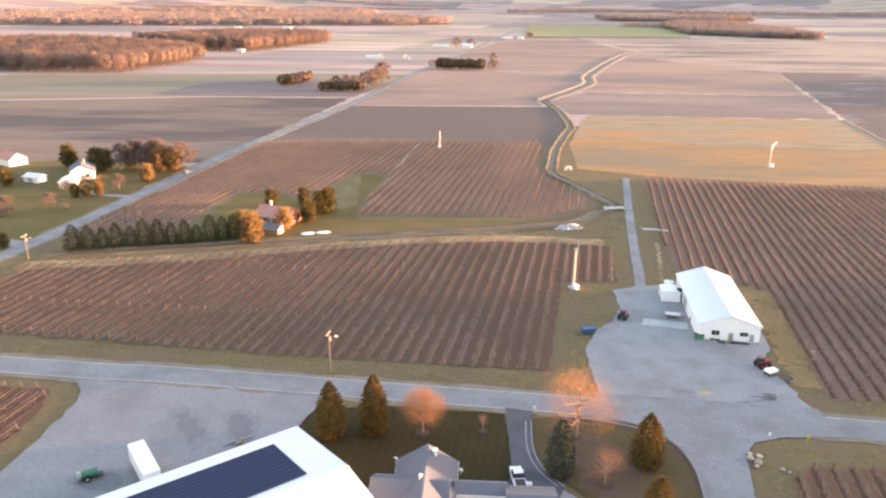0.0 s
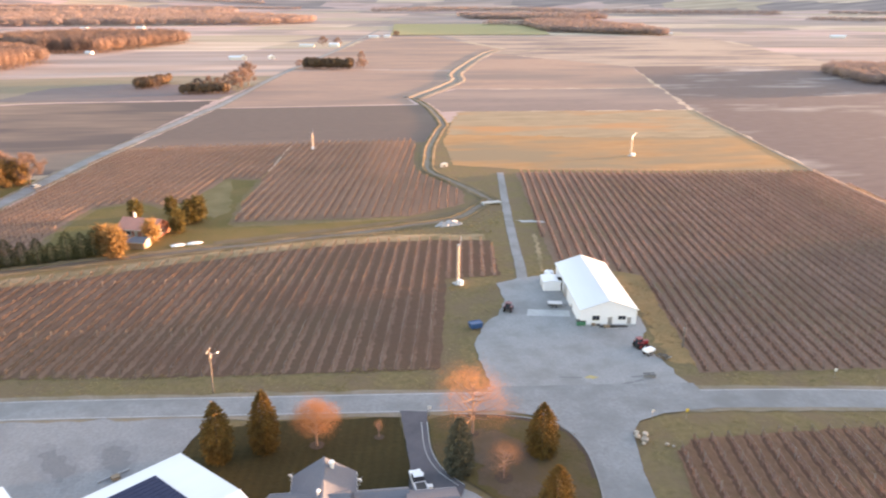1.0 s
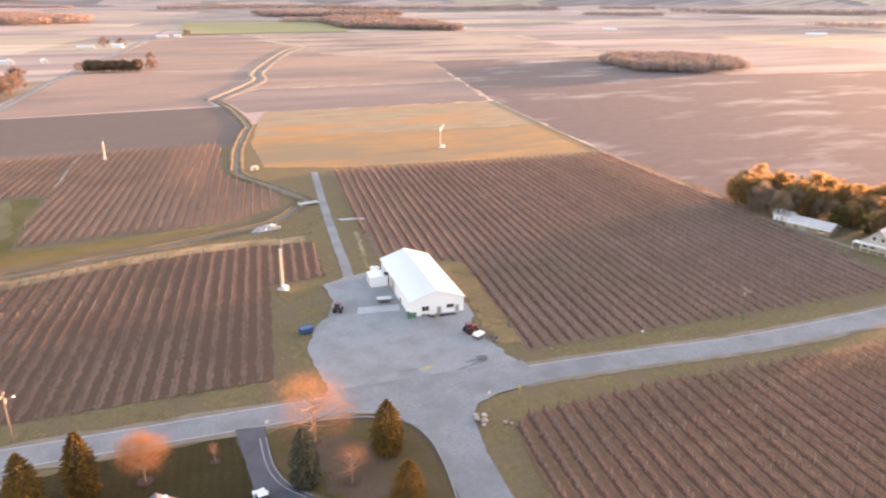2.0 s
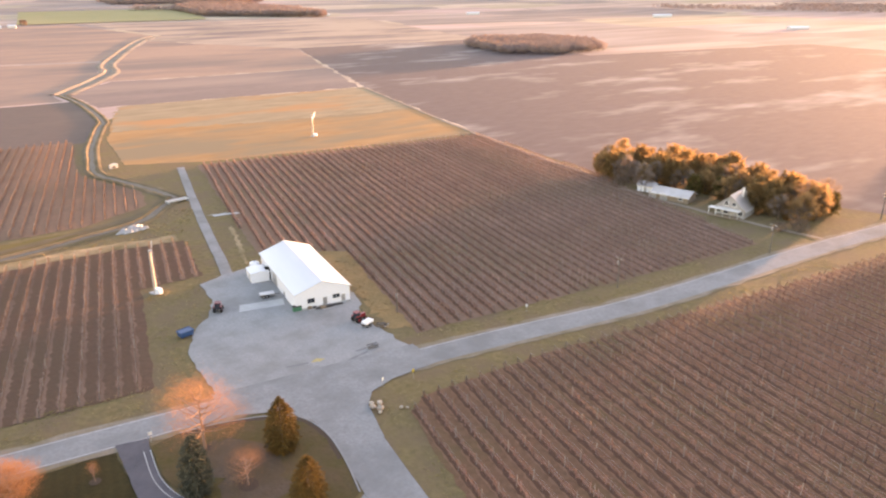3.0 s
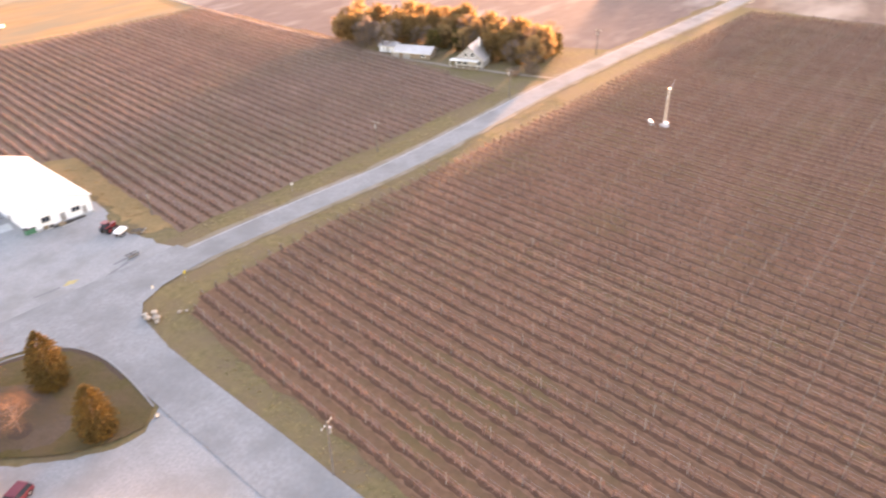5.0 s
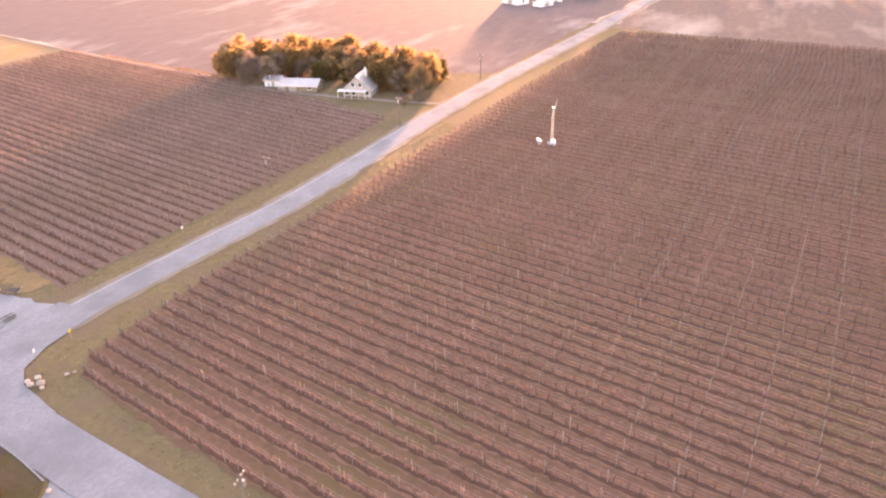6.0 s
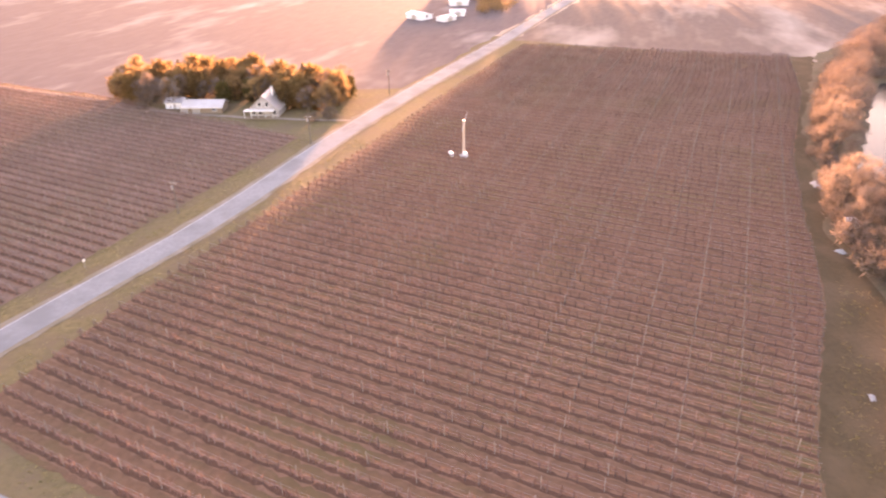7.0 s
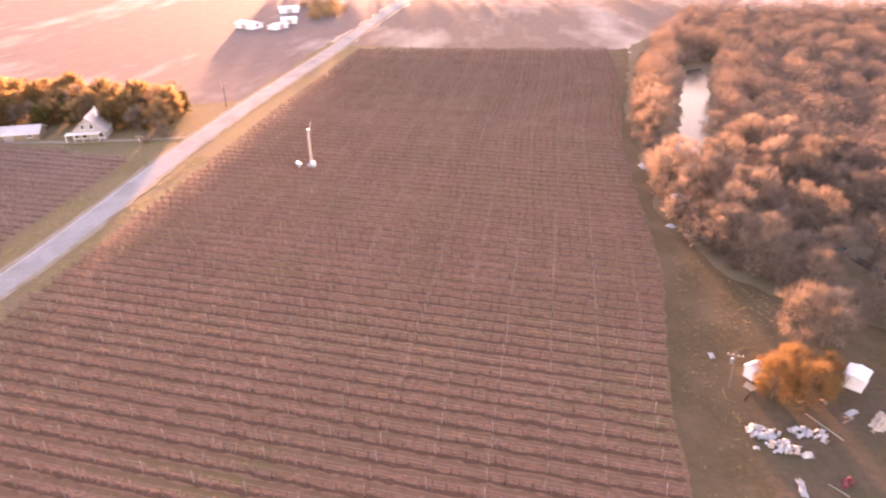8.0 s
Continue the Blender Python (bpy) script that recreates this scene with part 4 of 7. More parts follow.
def canes(a, b, gap, per, width, tall, trunk):
    """Corners and triangles of a row of dormant vines: trunks, a cordon and loose canes."""
    d = b - a
    length = np.linalg.norm(d)
    d = d / length
    side = np.array([-d[1], d[0]])
    n = max(2, int(length / gap))
    s = (np.arange(n) + 0.5) * length / n + rng.uniform(-0.25, 0.25, n)
    s = s[rng.random(n) > 0.03]
    n = len(s)
    foot = a + d * s[:, None] + side * rng.normal(0, 0.06, (n, 1))
    V, F = [], []
    count = 0
    # trunks: three-sided, leaning
    ang = np.array([0, 2.094, 4.189])
    ring = np.stack([np.cos(ang), np.sin(ang)], 1)
    top = foot + rng.normal(0, 0.12, (n, 2))
    lo = np.concatenate([foot[:, None] + ring * trunk, np.zeros((n, 3, 1)) + 0.02], 2)
    hi = np.concatenate([top[:, None] + ring * trunk * 0.7, 1.4 + rng.uniform(0, 0.6, (n, 1, 1)) + np.zeros((n, 3, 1))], 2)
    V.append(np.concatenate([lo, hi], 1).reshape(-1, 3))
    t = np.array([[0, 1, 4], [0, 4, 3], [1, 2, 5], [1, 5, 4], [2, 0, 3], [2, 3, 5]])
    F.append((t[None] + 6 * np.arange(n)[:, None, None]).reshape(-1, 3))
    count += 6 * n
    # canes: thin two-sided blades standing and arching from the cordon
    m = n * per
    base = np.repeat(top, per, 0) + d * rng.uniform(-gap / 2, gap / 2, (m, 1)) + side * rng.normal(0, 0.05, (m, 1))
    z0 = rng.uniform(0.8, 1.1, m)
    up = rng.random(m) < 0.72
    h = np.where(up, rng.uniform(0.35, 0.72 * tall, m), -rng.uniform(0.2, 0.8, m))
    lean = d * rng.normal(0, 0.22, (m, 1)) + side * rng.normal(0, 0.5, (m, 1))
    w = d * (width * rng.uniform(0.6, 1.3, (m, 1))) + side * rng.normal(0, width * 0.5, (m, 1))
    p0 = np.c_[base - w / 2, z0]
    p1 = np.c_[base + w / 2, z0]
    p2 = np.c_[base + lean, np.maximum(z0 + h, 0.1)]
    V.append(np.stack([p0, p1, p2], 1).reshape(-1, 3))
    F.append(np.arange(3 * m).reshape(-1, 3) + count)
    count += 3 * m
    # cordon along the wire
    k = max(2, int(length / 4))
    q = a + d * np.linspace(0, length, k)[:, None] + side * rng.normal(0, 0.05, (k, 1))
    zc = 1.08 + rng.normal(0, 0.04, k)
    lo = np.c_[q, zc - 0.05]
    hi = np.c_[q, zc + 0.05]
    V.append(np.stack([lo, hi], 1).reshape(-1, 3))
    i = np.arange(k - 1)[:, None] * 2 + count
    F.append(np.concatenate([i + [0, 2, 3], i + [0, 3, 1]]))
    return np.concatenate(V), np.concatenate(F)


_g = Geo().tube((0, 0, -0.1), (0.03, 0.02, 2.2), 0.06, 0.05, 5)
POST = _g.mesh("trellis_post", M["post"])
_g = Geo().tube((0, 0, -0.1), (0.0, 0.5, 1.8), 0.065, 0.055, 6)
END_POST = _g.mesh("end_post", M["polewood"])


def vineyard(name, label, poly, spacing, phase, floor, gap=1.8, per=11, width=0.045, tall=1.0, posts=True, pitch=7.4, bare=True, cane="vine", trunk=0.1):
    sheet(name, poly, 0.045, floor, label, "vineyard floor", 2, 0.28)
    lines = row_lines(poly, spacing, phase)
    strips, cores = Geo(), Geo()
    joined = Geo()
    for a, b in lines:
        v, f = canes(a, b, gap, per, width, tall, trunk)
        row = thing("vine_row", pose(0, 0, 0), "row of dormant brown grape vines tied to trellis wires", "vine row", "vine rows of the " + name.replace("_", " "))
        tagged(part("vine_growth", tri_mesh("vine_growth", v, f, M[cane]), cane, row), kind="stuff")
        d = (b - a) / np.linalg.norm(b - a)
        side = np.array([-d[1], d[0]])
        n = max(2, int(np.linalg.norm(b - a) / 0.9))
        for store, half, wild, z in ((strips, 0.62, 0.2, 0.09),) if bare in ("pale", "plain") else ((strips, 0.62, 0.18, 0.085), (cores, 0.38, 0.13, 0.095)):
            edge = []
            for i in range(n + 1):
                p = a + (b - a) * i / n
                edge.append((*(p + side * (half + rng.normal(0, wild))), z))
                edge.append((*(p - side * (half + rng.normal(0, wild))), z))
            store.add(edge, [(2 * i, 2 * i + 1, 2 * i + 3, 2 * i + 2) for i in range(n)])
        wires = Geo()
        for z in (1.1, 1.75):
            wires.tube((*a, z), (*b, z), 0.008, 0.008, 3)
        part("wire", wires, "wire", row, "thin steel trellis wires")
        # posts stand in lines across the rows
        q0, q1 = a[1] + 0.105 * a[0], b[1] + 0.105 * b[0]
        rate = d[1] + 0.105 * d[0]
        spots = [(k * pitch - q0) / rate for k in range(math.ceil((q0 + 2) / pitch), math.floor((q1 - 2) / pitch) + 1)]
        turn = math.degrees(math.atan2(-d[0], d[1]))
        for s in spots:
            p = a + d * s + rng.normal(0, 0.06, 2)
            if posts:
                o = new("trellis_post", POST)
                o.parent = row
                o.matrix_basis = pose(p[0], p[1], 0, rng.normal(0, 2), rng.normal(0, 2), rng.uniform(0, 90))
            else:
                joined.tube((*p, 0), (*(p + rng.normal(0, 0.05, 2)), 1.8), 0.05, 0.04, 4)
        for p, k in ((a, 0), (b, 180)):
            o = new("end_post", END_POST)
            o.parent = row
            o.matrix_basis = pose(p[0], p[1], 0, 0, 0, turn + k)
    if bare == "plain":
        tagged(new("vine_strip", strips.mesh("vine_strip", M["plainstrip"])), "brown weedy strips under the vine rows", "soil", kind="stuff")
    elif bare == "pale":
        tagged(new("vine_strip", strips.mesh("vine_strip", M["palestrip"])), "pale dry strips of weeds and prunings under the vine rows", "soil", kind="stuff")
    else:
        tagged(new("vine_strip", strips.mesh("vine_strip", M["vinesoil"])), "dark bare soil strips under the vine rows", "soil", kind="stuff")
        tagged(new("vine_row_soil", cores.mesh("vine_row_soil", M["vinesoilshade"])), "darkest bare soil close under the vines, row shade put into its colour", "soil", kind="stuff")
    if joined.v:
        tagged(new("trellis_posts", joined.mesh("trellis_posts", M["post"])), "pale wooden trellis posts of the far vineyard", "post", kind="stuff")


NW_FIELD = [(-115, 184), (-95, 188.5), (-72, 192.5), (-56, 196.5), (-23, 206), (-6, 209.5), (18, 211), (51, 206), (46.5, 176), (31.5, 176), (27, 153), (21.5, 127.5), (1, 129.5), (-33, 133), (-79, 139.5), (-122, 146)]
vineyard("vineyard_north_west", "brown vineyard floor of dry grass between the rows", NW_FIELD, 3.15, -4.5, "vinefloordark", bare="pale", cane="vinepale", width=0.055, per=22, tall=1.6, trunk=0.05, pitch=29.6)
NE_FIELD = [(72.5, 117.5), (76, 131), (79.5, 146), (84.5, 170), (64, 183), (84.5, 296), (166, 282), (216, 276), (204, 190), (190, 140), (181, 106), (128, 110.8)]
vineyard("vineyard_north_east", "brown vineyard floor beside the white barn", NE_FIELD, 3.0, 48.6, "vinefloorpink", per=30, width=0.075, tall=1.4, cane="vinerosy")
SE_FIELD = [(59.5, 96.4), (88, 95), (130, 89), (184, 82), (236, 76), (322, 64), (320, -46), (260, -42), (197, -31), (156, -28), (128, -26.5), (117, -25.5), (84, -19), (64, -17), (32, -13), (47.4, 59), (52.4, 84), (55, 93.5)]
vineyard("vineyard_south_east", "broad brown vineyard floor south of the road", SE_FIELD, 3.01, 35.5, "vinefloor", per=26, width=0.06)
UP_FIELD = [(-29, 238), (30, 236), (52, 249), (55, 268), (43, 300), (42, 314), (52, 378), (-12, 376), (-23, 298), (-28, 262)]
vineyard("vineyard_upper", "reddish brown vineyard floor beyond the ditch", UP_FIELD, 3.2, 0.0, "vinefloorplain", gap=2.2, per=11, width=0.08, tall=1.3, bare="plain", cane="vinepale", posts=False)
UP_WEST_FIELD = [(-118, 215), (-86, 212), (-84, 240), (-80, 264), (-66, 270), (-56, 262), (-48, 266), (-38, 302), (-24, 299), (-13, 376), (-93, 373), (-98, 350), (-105, 300), (-110, 262)]
vineyard("vineyard_upper_west", "plain brown vineyard floor beside the long road", UP_WEST_FIELD, 3.2, 0.0, "vinefloorplain", gap=2.4, per=10, width=0.08, tall=1.3, bare="plain", cane="vinepale", posts=False, pitch=18)
SW_FIELD = [(-74.5, 118.5), (-72.5, 112), (-73, 100), (-75, 62), (-140, 62), (-140, 126), (-92, 121)]
vineyard("vineyard_south_west", "dark brown corner of a small vineyard", SW_FIELD, 3.2, 0.0, "vinefloordark", posts=False, per=6, width=0.04, trunk=0.05, pitch=22, cane="vinepale")


# ---- trees ----
def spikes(base, tip, width):
    """Thin blades from base to tip."""
    n = len(base)
    d = tip - base
    w = np.cross(d, rng.normal(0, 1, (n, 3)))
    w /= np.linalg.norm(w, axis=1)[:, None] + 1e-9
    w *= width.reshape(-1, 1) / 2
    v = np.stack([base - w, base + w, tip], 1).reshape(-1, 3)
    return v, np.arange(3 * n).reshape(-1, 3)


def branching(h, spread, forks, low):
    """Trunk and limbs of a bare tree, and the ends of its limbs."""
    g = Geo()
    lean = rng.normal(0, 0.03 * h, 2)
    top = np.array([lean[0], lean[1], h * 0.8])
    r = 0.018 * h + 0.04
    knots = [np.array([0, 0, -0.2]), np.array([lean[0] * 0.3, lean[1] * 0.3, h * 0.3]), np.array([lean[0] * 0.7, lean[1] * 0.7, h * 0.58]), top]
    for i in range(3):
        g.tube(knots[i], knots[i + 1], r * (1 - 0.3 * i), r * (0.7 - 0.28 * i), 7)
    ends = []
    for k in range(forks):
        t = low + (0.95 - low) * (k + rng.random()) / forks
        start = np.array([lean[0] * t, lean[1] * t, h * t * 0.8])
        a = k * 2.4 + rng.normal(0, 0.4)
        reach = spread * h * (0.55 + 0.5 * rng.random()) * math.sin(math.pi * min(0.95, 0.22 + 0.75 * (t - low) / (1 - low)))
        end = np.array([math.cos(a) * reach, math.sin(a) * reach, h * (t * 0.75 + 0.12 + 0.14 * rng.random())])
        mid = (start + end) / 2 + np.array([0, 0, -0.02 * h])
        g.tube(start, mid, r * 0.42, r * 0.26, 4)
        g.tube(mid, end, r * 0.26, r * 0.08, 4)
        ends += [end, mid * 0.35 + end * 0.65]
    ends.append(np.array([lean[0], lean[1], h * 0.9]))
    return g, np.array(ends)


def bare_tree(h, spread=0.34, forks=22, twigs=42, low=0.3, mat="twig", width=0.0065, label="", name="tree", loose=0.035, bark="bark"):
    root = thing(name, pose(0, 0, 0), label or "bare deciduous tree with a rounded brown crown", "tree")
    g, ends = branching(h, spread, forks, low)
    part("trunk", g, bark, root)
    n = len(ends) * twigs
    base = np.repeat(ends, twigs, 0) + rng.normal(0, loose * h, (n, 3))
    out = base - np.array([0, 0, h * 0.5])
    out /= np.linalg.norm(out, axis=1)[:, None]
    way = out * 0.8 + rng.normal(0, 0.75, (n, 3)) + np.array([0, 0, 0.25])
    way /= np.linalg.norm(way, axis=1)[:, None]
    tip = base + way * (h * rng.uniform(0.05, 0.13, (n, 1)))
    tip[:, 2] = np.minimum(np.maximum(tip[:, 2], h * low * 0.7), h)
    v, f = spikes(base, tip, h * width * rng.uniform(0.7, 1.5, n))
    part("crown", tri_mesh("crown", v, f, M[mat]), mat, root)
    return root


def spruce(h, spread=0.26, layers=26, mat="needle", label="", name="spruce_tree", skirt=0.02, blunt=0.8):
    root = thing(name, pose(0, 0, 0), label or "dark green cone-shaped spruce tree", "tree")
    part("trunk", Geo().tube((0, 0, -0.2), (0, 0, h * 0.96), 0.02 * h + 0.05, 0.02, 7), "bark", root)
    V, F, k = [], [], 0
    for i in range(layers):
        t = i / (layers - 1)
        z = h * (skirt + (0.93 - skirt) * t)
        # ovate outline: drawn in at the foot, widest at a third, rounded shoulder
        reach = spread * h * ((1 - t ** 3.0) ** blunt) * (0.72 + 0.28 * min(1.0, t / 0.28)) * rng.uniform(0.94, 1.05) + 0.18
        m = int(11 + 17 * (1 - t))
        a = rng.uniform(0, 6.28) + np.arange(m) * 2 * math.pi / m + rng.normal(0, 0.12, m)
        rr = reach * rng.uniform(0.8, 1.08, m)
        tip = np.stack([np.cos(a) * rr, np.sin(a) * rr, z - 0.12 * rr + rng.normal(0, 0.016 * h, m)], 1)
        root_p = np.stack([np.cos(a) * 0.05, np.sin(a) * 0.05, np.full(m, z)], 1)
        # each bough: small sprays along its length, fanning up and down
        sp = 22
        s = np.tile(np.linspace(0.35, 1.0, sp), m)
        b = np.repeat(root_p, sp, 0) * (1 - s[:, None]) + np.repeat(tip, sp, 0) * s[:, None]
        aa = np.repeat(a, sp) + rng.normal(0, 0.8, m * sp)
        ln = h * rng.uniform(0.018, 0.036, m * sp)
        e = b + np.stack([np.cos(aa) * ln, np.sin(aa) * ln, ln * rng.uniform(-0.8, 0.7, m * sp)], 1)
        v, f = spikes(b, e, h * rng.uniform(0.009, 0.02, m * sp))
        V.append(v)
        F.append(f + k)
        k += len(v)
    part("crown", tri_mesh("crown", np.concatenate(V), np.concatenate(F), M[mat]), mat, root)
    return root


def shrub(h, spread, mat, label, name="shrub", blades=420):
    """Dense bush or clipped evergreen: blades thrown out from several stems."""
    root = thing(name, pose(0, 0, 0), label, "shrub")
    g = Geo()
    for k in range(5):
        a = k * 1.26 + rng.normal(0, 0.3)
        g.tube((0.06 * h * math.cos(a), 0.06 * h * math.sin(a), -0.1), (spread * 0.55 * math.cos(a), spread * 0.55 * math.sin(a), h * 0.7), 0.02 * h, 0.008 * h, 4)
    part("stem", g, "bark", root)
    d = rng.normal(0, 1, (blades, 3))
    d /= np.linalg.norm(d, axis=1)[:, None]
    rad = rng.uniform(0.55, 1.0, (blades, 1)) * (1 + 0.18 * np.sin(3 * np.arctan2(d[:, 1:2], d[:, 0:1]) + d[:, 2:3] * 4))
    base = d * rad * np.array([spread, spread, h * 0.48]) + np.array([0, 0, h * 0.5])
    tip = base + (d * 0.5 + rng.normal(0, 0.5, (blades, 3))) * 0.16 * h
    tip[:, 2] = np.clip(tip[:, 2], 0.05, h * 1.03)
    base[:, 2] = np.clip(base[:, 2], 0.05, h)
    v, f = spikes(base, tip, h * rng.uniform(0.03, 0.07, blades))
    part("crown", tri_mesh("crown", v, f, M[mat]), mat, root)
    return root


def put(proto, x, y, s=1.0, turn=None, group="", label="", z=0.0):
    ob = copy_thing(proto, pose(x, y, z, 0, 0, rng.uniform(0, 360) if turn is None else turn) @ Matrix.Scale(s, 4))
    ob.scale = (s, s, s * rng.uniform(0.93, 1.07))
    return tagged(ob, label, group=group)


def inside(x, y, poly):
    hit = False
    for (xa, ya), (xb, yb) in zip(poly, poly[1:] + poly[:1]):
        if (ya > y) != (yb > y) and x < (xb - xa) * (y - ya) / (yb - ya) + xa:
            hit = not hit
    return hit


def scatter(poly, gap, keep=lambda x, y: True):
    """Jittered places inside an outline."""
    xs, ys = [p[0] for p in poly], [p[1] for p in poly]
    out = []
    y, k = min(ys), 0
    while y < max(ys):
        x = min(xs) + (gap / 2 if k % 2 else 0)
        while x < max(xs):
            px, py = x + rng.normal(0, gap * 0.22), y + rng.normal(0, gap * 0.22)
            if inside(px, py, poly) and keep(px, py):
                out.append((px, py))
            x += gap
        y += gap * 0.87
        k += 1
    return out


def far_wood(name, label, poly, gap, h, blades, size, mat="twigdark", thick=0.24, keep=lambda x, y: True):
    """Distant wood as one mass of crowns built of loose blades over trunks."""
    V, F, k = [], [], 0
    trunks = Geo()
    for x, y in scatter(poly, gap, keep):
        t = h * rng.uniform(0.84, 1.1)
        rise = land(x, y)
        d = rng.normal(0, 1, (blades, 3))
        d /= np.linalg.norm(d, axis=1)[:, None]
        c = np.array([x, y, t * 0.58 + rise])
        wide = gap * rng.uniform(0.5, 0.7)
        b = c + d * rng.uniform(0.72, 1.0, (blades, 1)) * np.array([wide, wide, t * 0.42])
        # sprays lie along the crown's skin, so that each crown has a lit and a shaded side
        along = np.cross(d, rng.normal(0, 1, (blades, 3)))
        along /= np.linalg.norm(along, axis=1)[:, None] + 1e-9
        across = np.cross(d, along) * (size * thick * rng.uniform(0.7, 1.6, (blades, 1)))
        e = b + along * size * rng.uniform(0.6, 1.2, (blades, 1)) + d * size * rng.uniform(0.0, 0.55, (blades, 1))
        v, f = np.stack([b - across, b + across, e], 1).reshape(-1, 3), np.arange(3 * blades).reshape(-1, 3)
        V.append(v)
        F.append(f + k)
        k += len(v)
        if blades > 40:
            trunks.tube((x, y, rise - 0.2), (x, y, rise + t * 0.6), 0.25, 0.12, 4)
    ob = tagged(new(name, tri_mesh(name, np.concatenate(V), np.concatenate(F), M[mat])), label, "wood", kind="stuff")
    if trunks.v:
        part("trunks", trunks, "bark", ob)
        tagged(ob.children[0], kind="stuff")
    return ob


# near spruces and ornamental trees on the lawn and the island
for x, y, h, m, sp, lab in (
    (-18.8, 104.2, 10.9, "needle", 0.235, "tall dark spruce on the lawn, its tip lit gold"),
    (-11.6, 105.6, 11.4, "needle", 0.22, "tall dark spruce on the lawn, its tip lit gold"),
    (32.9, 96.6, 10.0, "needle", 0.28, "broad dark spruce on the grass island"),
    (30.6, 82.4, 8.8, "needle", 0.30, "broad dark spruce near the kerb of the island"),
    (18.6, 94.0, 10.6, "needleblue", 0.22, "blue-grey spruce beside the driveway"),
):
    t = spruce(h, sp, mat=m, label=lab, layers=36)
    t.matrix_basis = pose(x, y, 0.1, 0, 0, rng.uniform(0, 360))
    tagged(t, group="spruces round the house")
for x, y, h, sp, lo, tw, wd, haze, lab in (
    (-3.2, 105.2, 8.4, 0.42, 0.26, 230, 0.0018, 0.085, "bare ornamental tree on the lawn with fine pink twigs"),
    (23.0, 104.0, 12.2, 0.52, 0.26, 130, 0.0012, 0.1, "large spreading bare tree beside the road with fine orange-pink twigs"),
    (7.2, 105.8, 3.6, 0.25, 0.4, 30, 0.0012, 0.07, "small bare sapling on the lawn"),
    (25.2, 91.5, 6.2, 0.5, 0.3, 80, 0.0012, 0.1, "bare young tree on the grass island"),
):
    t = bare_tree(h, sp, forks=28, twigs=tw, low=lo, mat="twigpale", width=wd, label=lab, loose=haze, bark="barkpale")
    t.matrix_basis = pose(x, y, 0.12, 0, 0, rng.uniform(0, 360))

# prototypes, each set down once and copied
TREES = [bare_tree(h, s, 22, 62, lo, "twig", 0.0046) for h, s, lo in ((13, 0.42, 0.16), (15, 0.38, 0.2), (11, 0.46, 0.12), (14, 0.44, 0.16), (12, 0.42, 0.14))]
LUSH = [bare_tree(h, s, 22, 90, 0.14, "twigrose", 0.008) for h, s in ((13, 0.44), (12, 0.48))]
for k, o in enumerate(LUSH):
    o.matrix_basis = pose(-133 + 9 * k, 307, 0)
    tagged(o, "bare brown tree beside the white farm", group="trees of the white farm")
for k, o in enumerate(TREES):
    o.matrix_basis = pose(150 + 9 * k, -62 - 5 * (k % 2), 0)
    tagged(o, "bare brown tree in the dense wood", group="trees of the wood")
CEDARS = [shrub(9, 2.6, "evergreen", "dense dark evergreen tree", "evergreen_tree", 900), shrub(10, 2.9, "sungold", "evergreen tree, low sun's rusty gold put into its colour", "evergreen_tree", 900)]
for o, (x, y), k in zip(CEDARS, ((-51, 251), (-58.3, 207.0)), (0.72, 0.98)):
    tagged(o, category="tree", group="trees round the red-roofed house")
    o.matrix_basis = pose(x, y, 0) @ Matrix.Scale(k, 4)
BUSH = shrub(3.0, 2.0, "twig", "rounded bare brown bush on grass", "bush", 500)
BUSH.matrix_basis = pose(-141, 270, 0)
GLOW = [bare_tree(h, s, 22, 70, 0.12, "glowtwig", 0.009, "bare grove tree, the low sun's gold glow put into its colour") for h, s in ((11, 0.4), (12, 0.36))]
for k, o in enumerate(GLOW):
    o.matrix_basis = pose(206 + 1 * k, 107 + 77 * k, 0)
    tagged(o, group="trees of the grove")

GOLDFIR = spruce(11.2, 0.2, layers=20, mat="sungold", label="pointed grove evergreen, low sun's rusty gold put into its colour", name="fir_tree", blunt=0.9)
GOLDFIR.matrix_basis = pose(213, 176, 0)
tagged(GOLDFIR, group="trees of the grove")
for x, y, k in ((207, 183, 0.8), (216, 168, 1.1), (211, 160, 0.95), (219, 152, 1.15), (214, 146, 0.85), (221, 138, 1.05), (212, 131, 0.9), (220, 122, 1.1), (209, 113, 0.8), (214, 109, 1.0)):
    put(GOLDFIR, x, y, k, group="trees of the grove", label="pointed grove evergreen, low sun's rusty gold put into its colour")
# windbreak by the vineyard
FIR = spruce(8.6, 0.34, layers=18, mat="fir", label="dark bushy fir in a windbreak row", name="fir_tree", blunt=0.75)
FIR.matrix_basis = pose(-109, 198, 0)
tagged(FIR, group="windbreak evergreens")
for x, y, k in ((-105, 199, 0.92), (-101, 199.8, 0.8), (-97.4, 200.8, 0.98), (-93.6, 202, 0.84), (-90, 202.6, 1.02), (-86, 203.6, 1.05), (-82.2, 204.2, 0.82), (-78.6, 205.4, 0.9), (-75.4, 206.4, 0.76), (-71.6, 207.8, 1.06), (-68, 209, 0.95), (-64.8, 210, 1.08)):
    put(FIR, x, y, k, group="windbreak evergreens")
put(CEDARS[1], -62, 210.5, 1.0, group="windbreak evergreens", label="evergreen at the end of the windbreak, sun's rusty gold put into its colour")
# trees round the red-roofed house
for x, y, k, s in ((-61.5, 246, 0, 0.85), (-43, 238.5, 0, 0.98), (-40.5, 240.5, 0, 0.95), (-45.2, 229, 0, 0.86), (-51.5, 219.5, 1, 0.84)):
    put(CEDARS[k], x, y, s, group="trees round the red-roofed house")
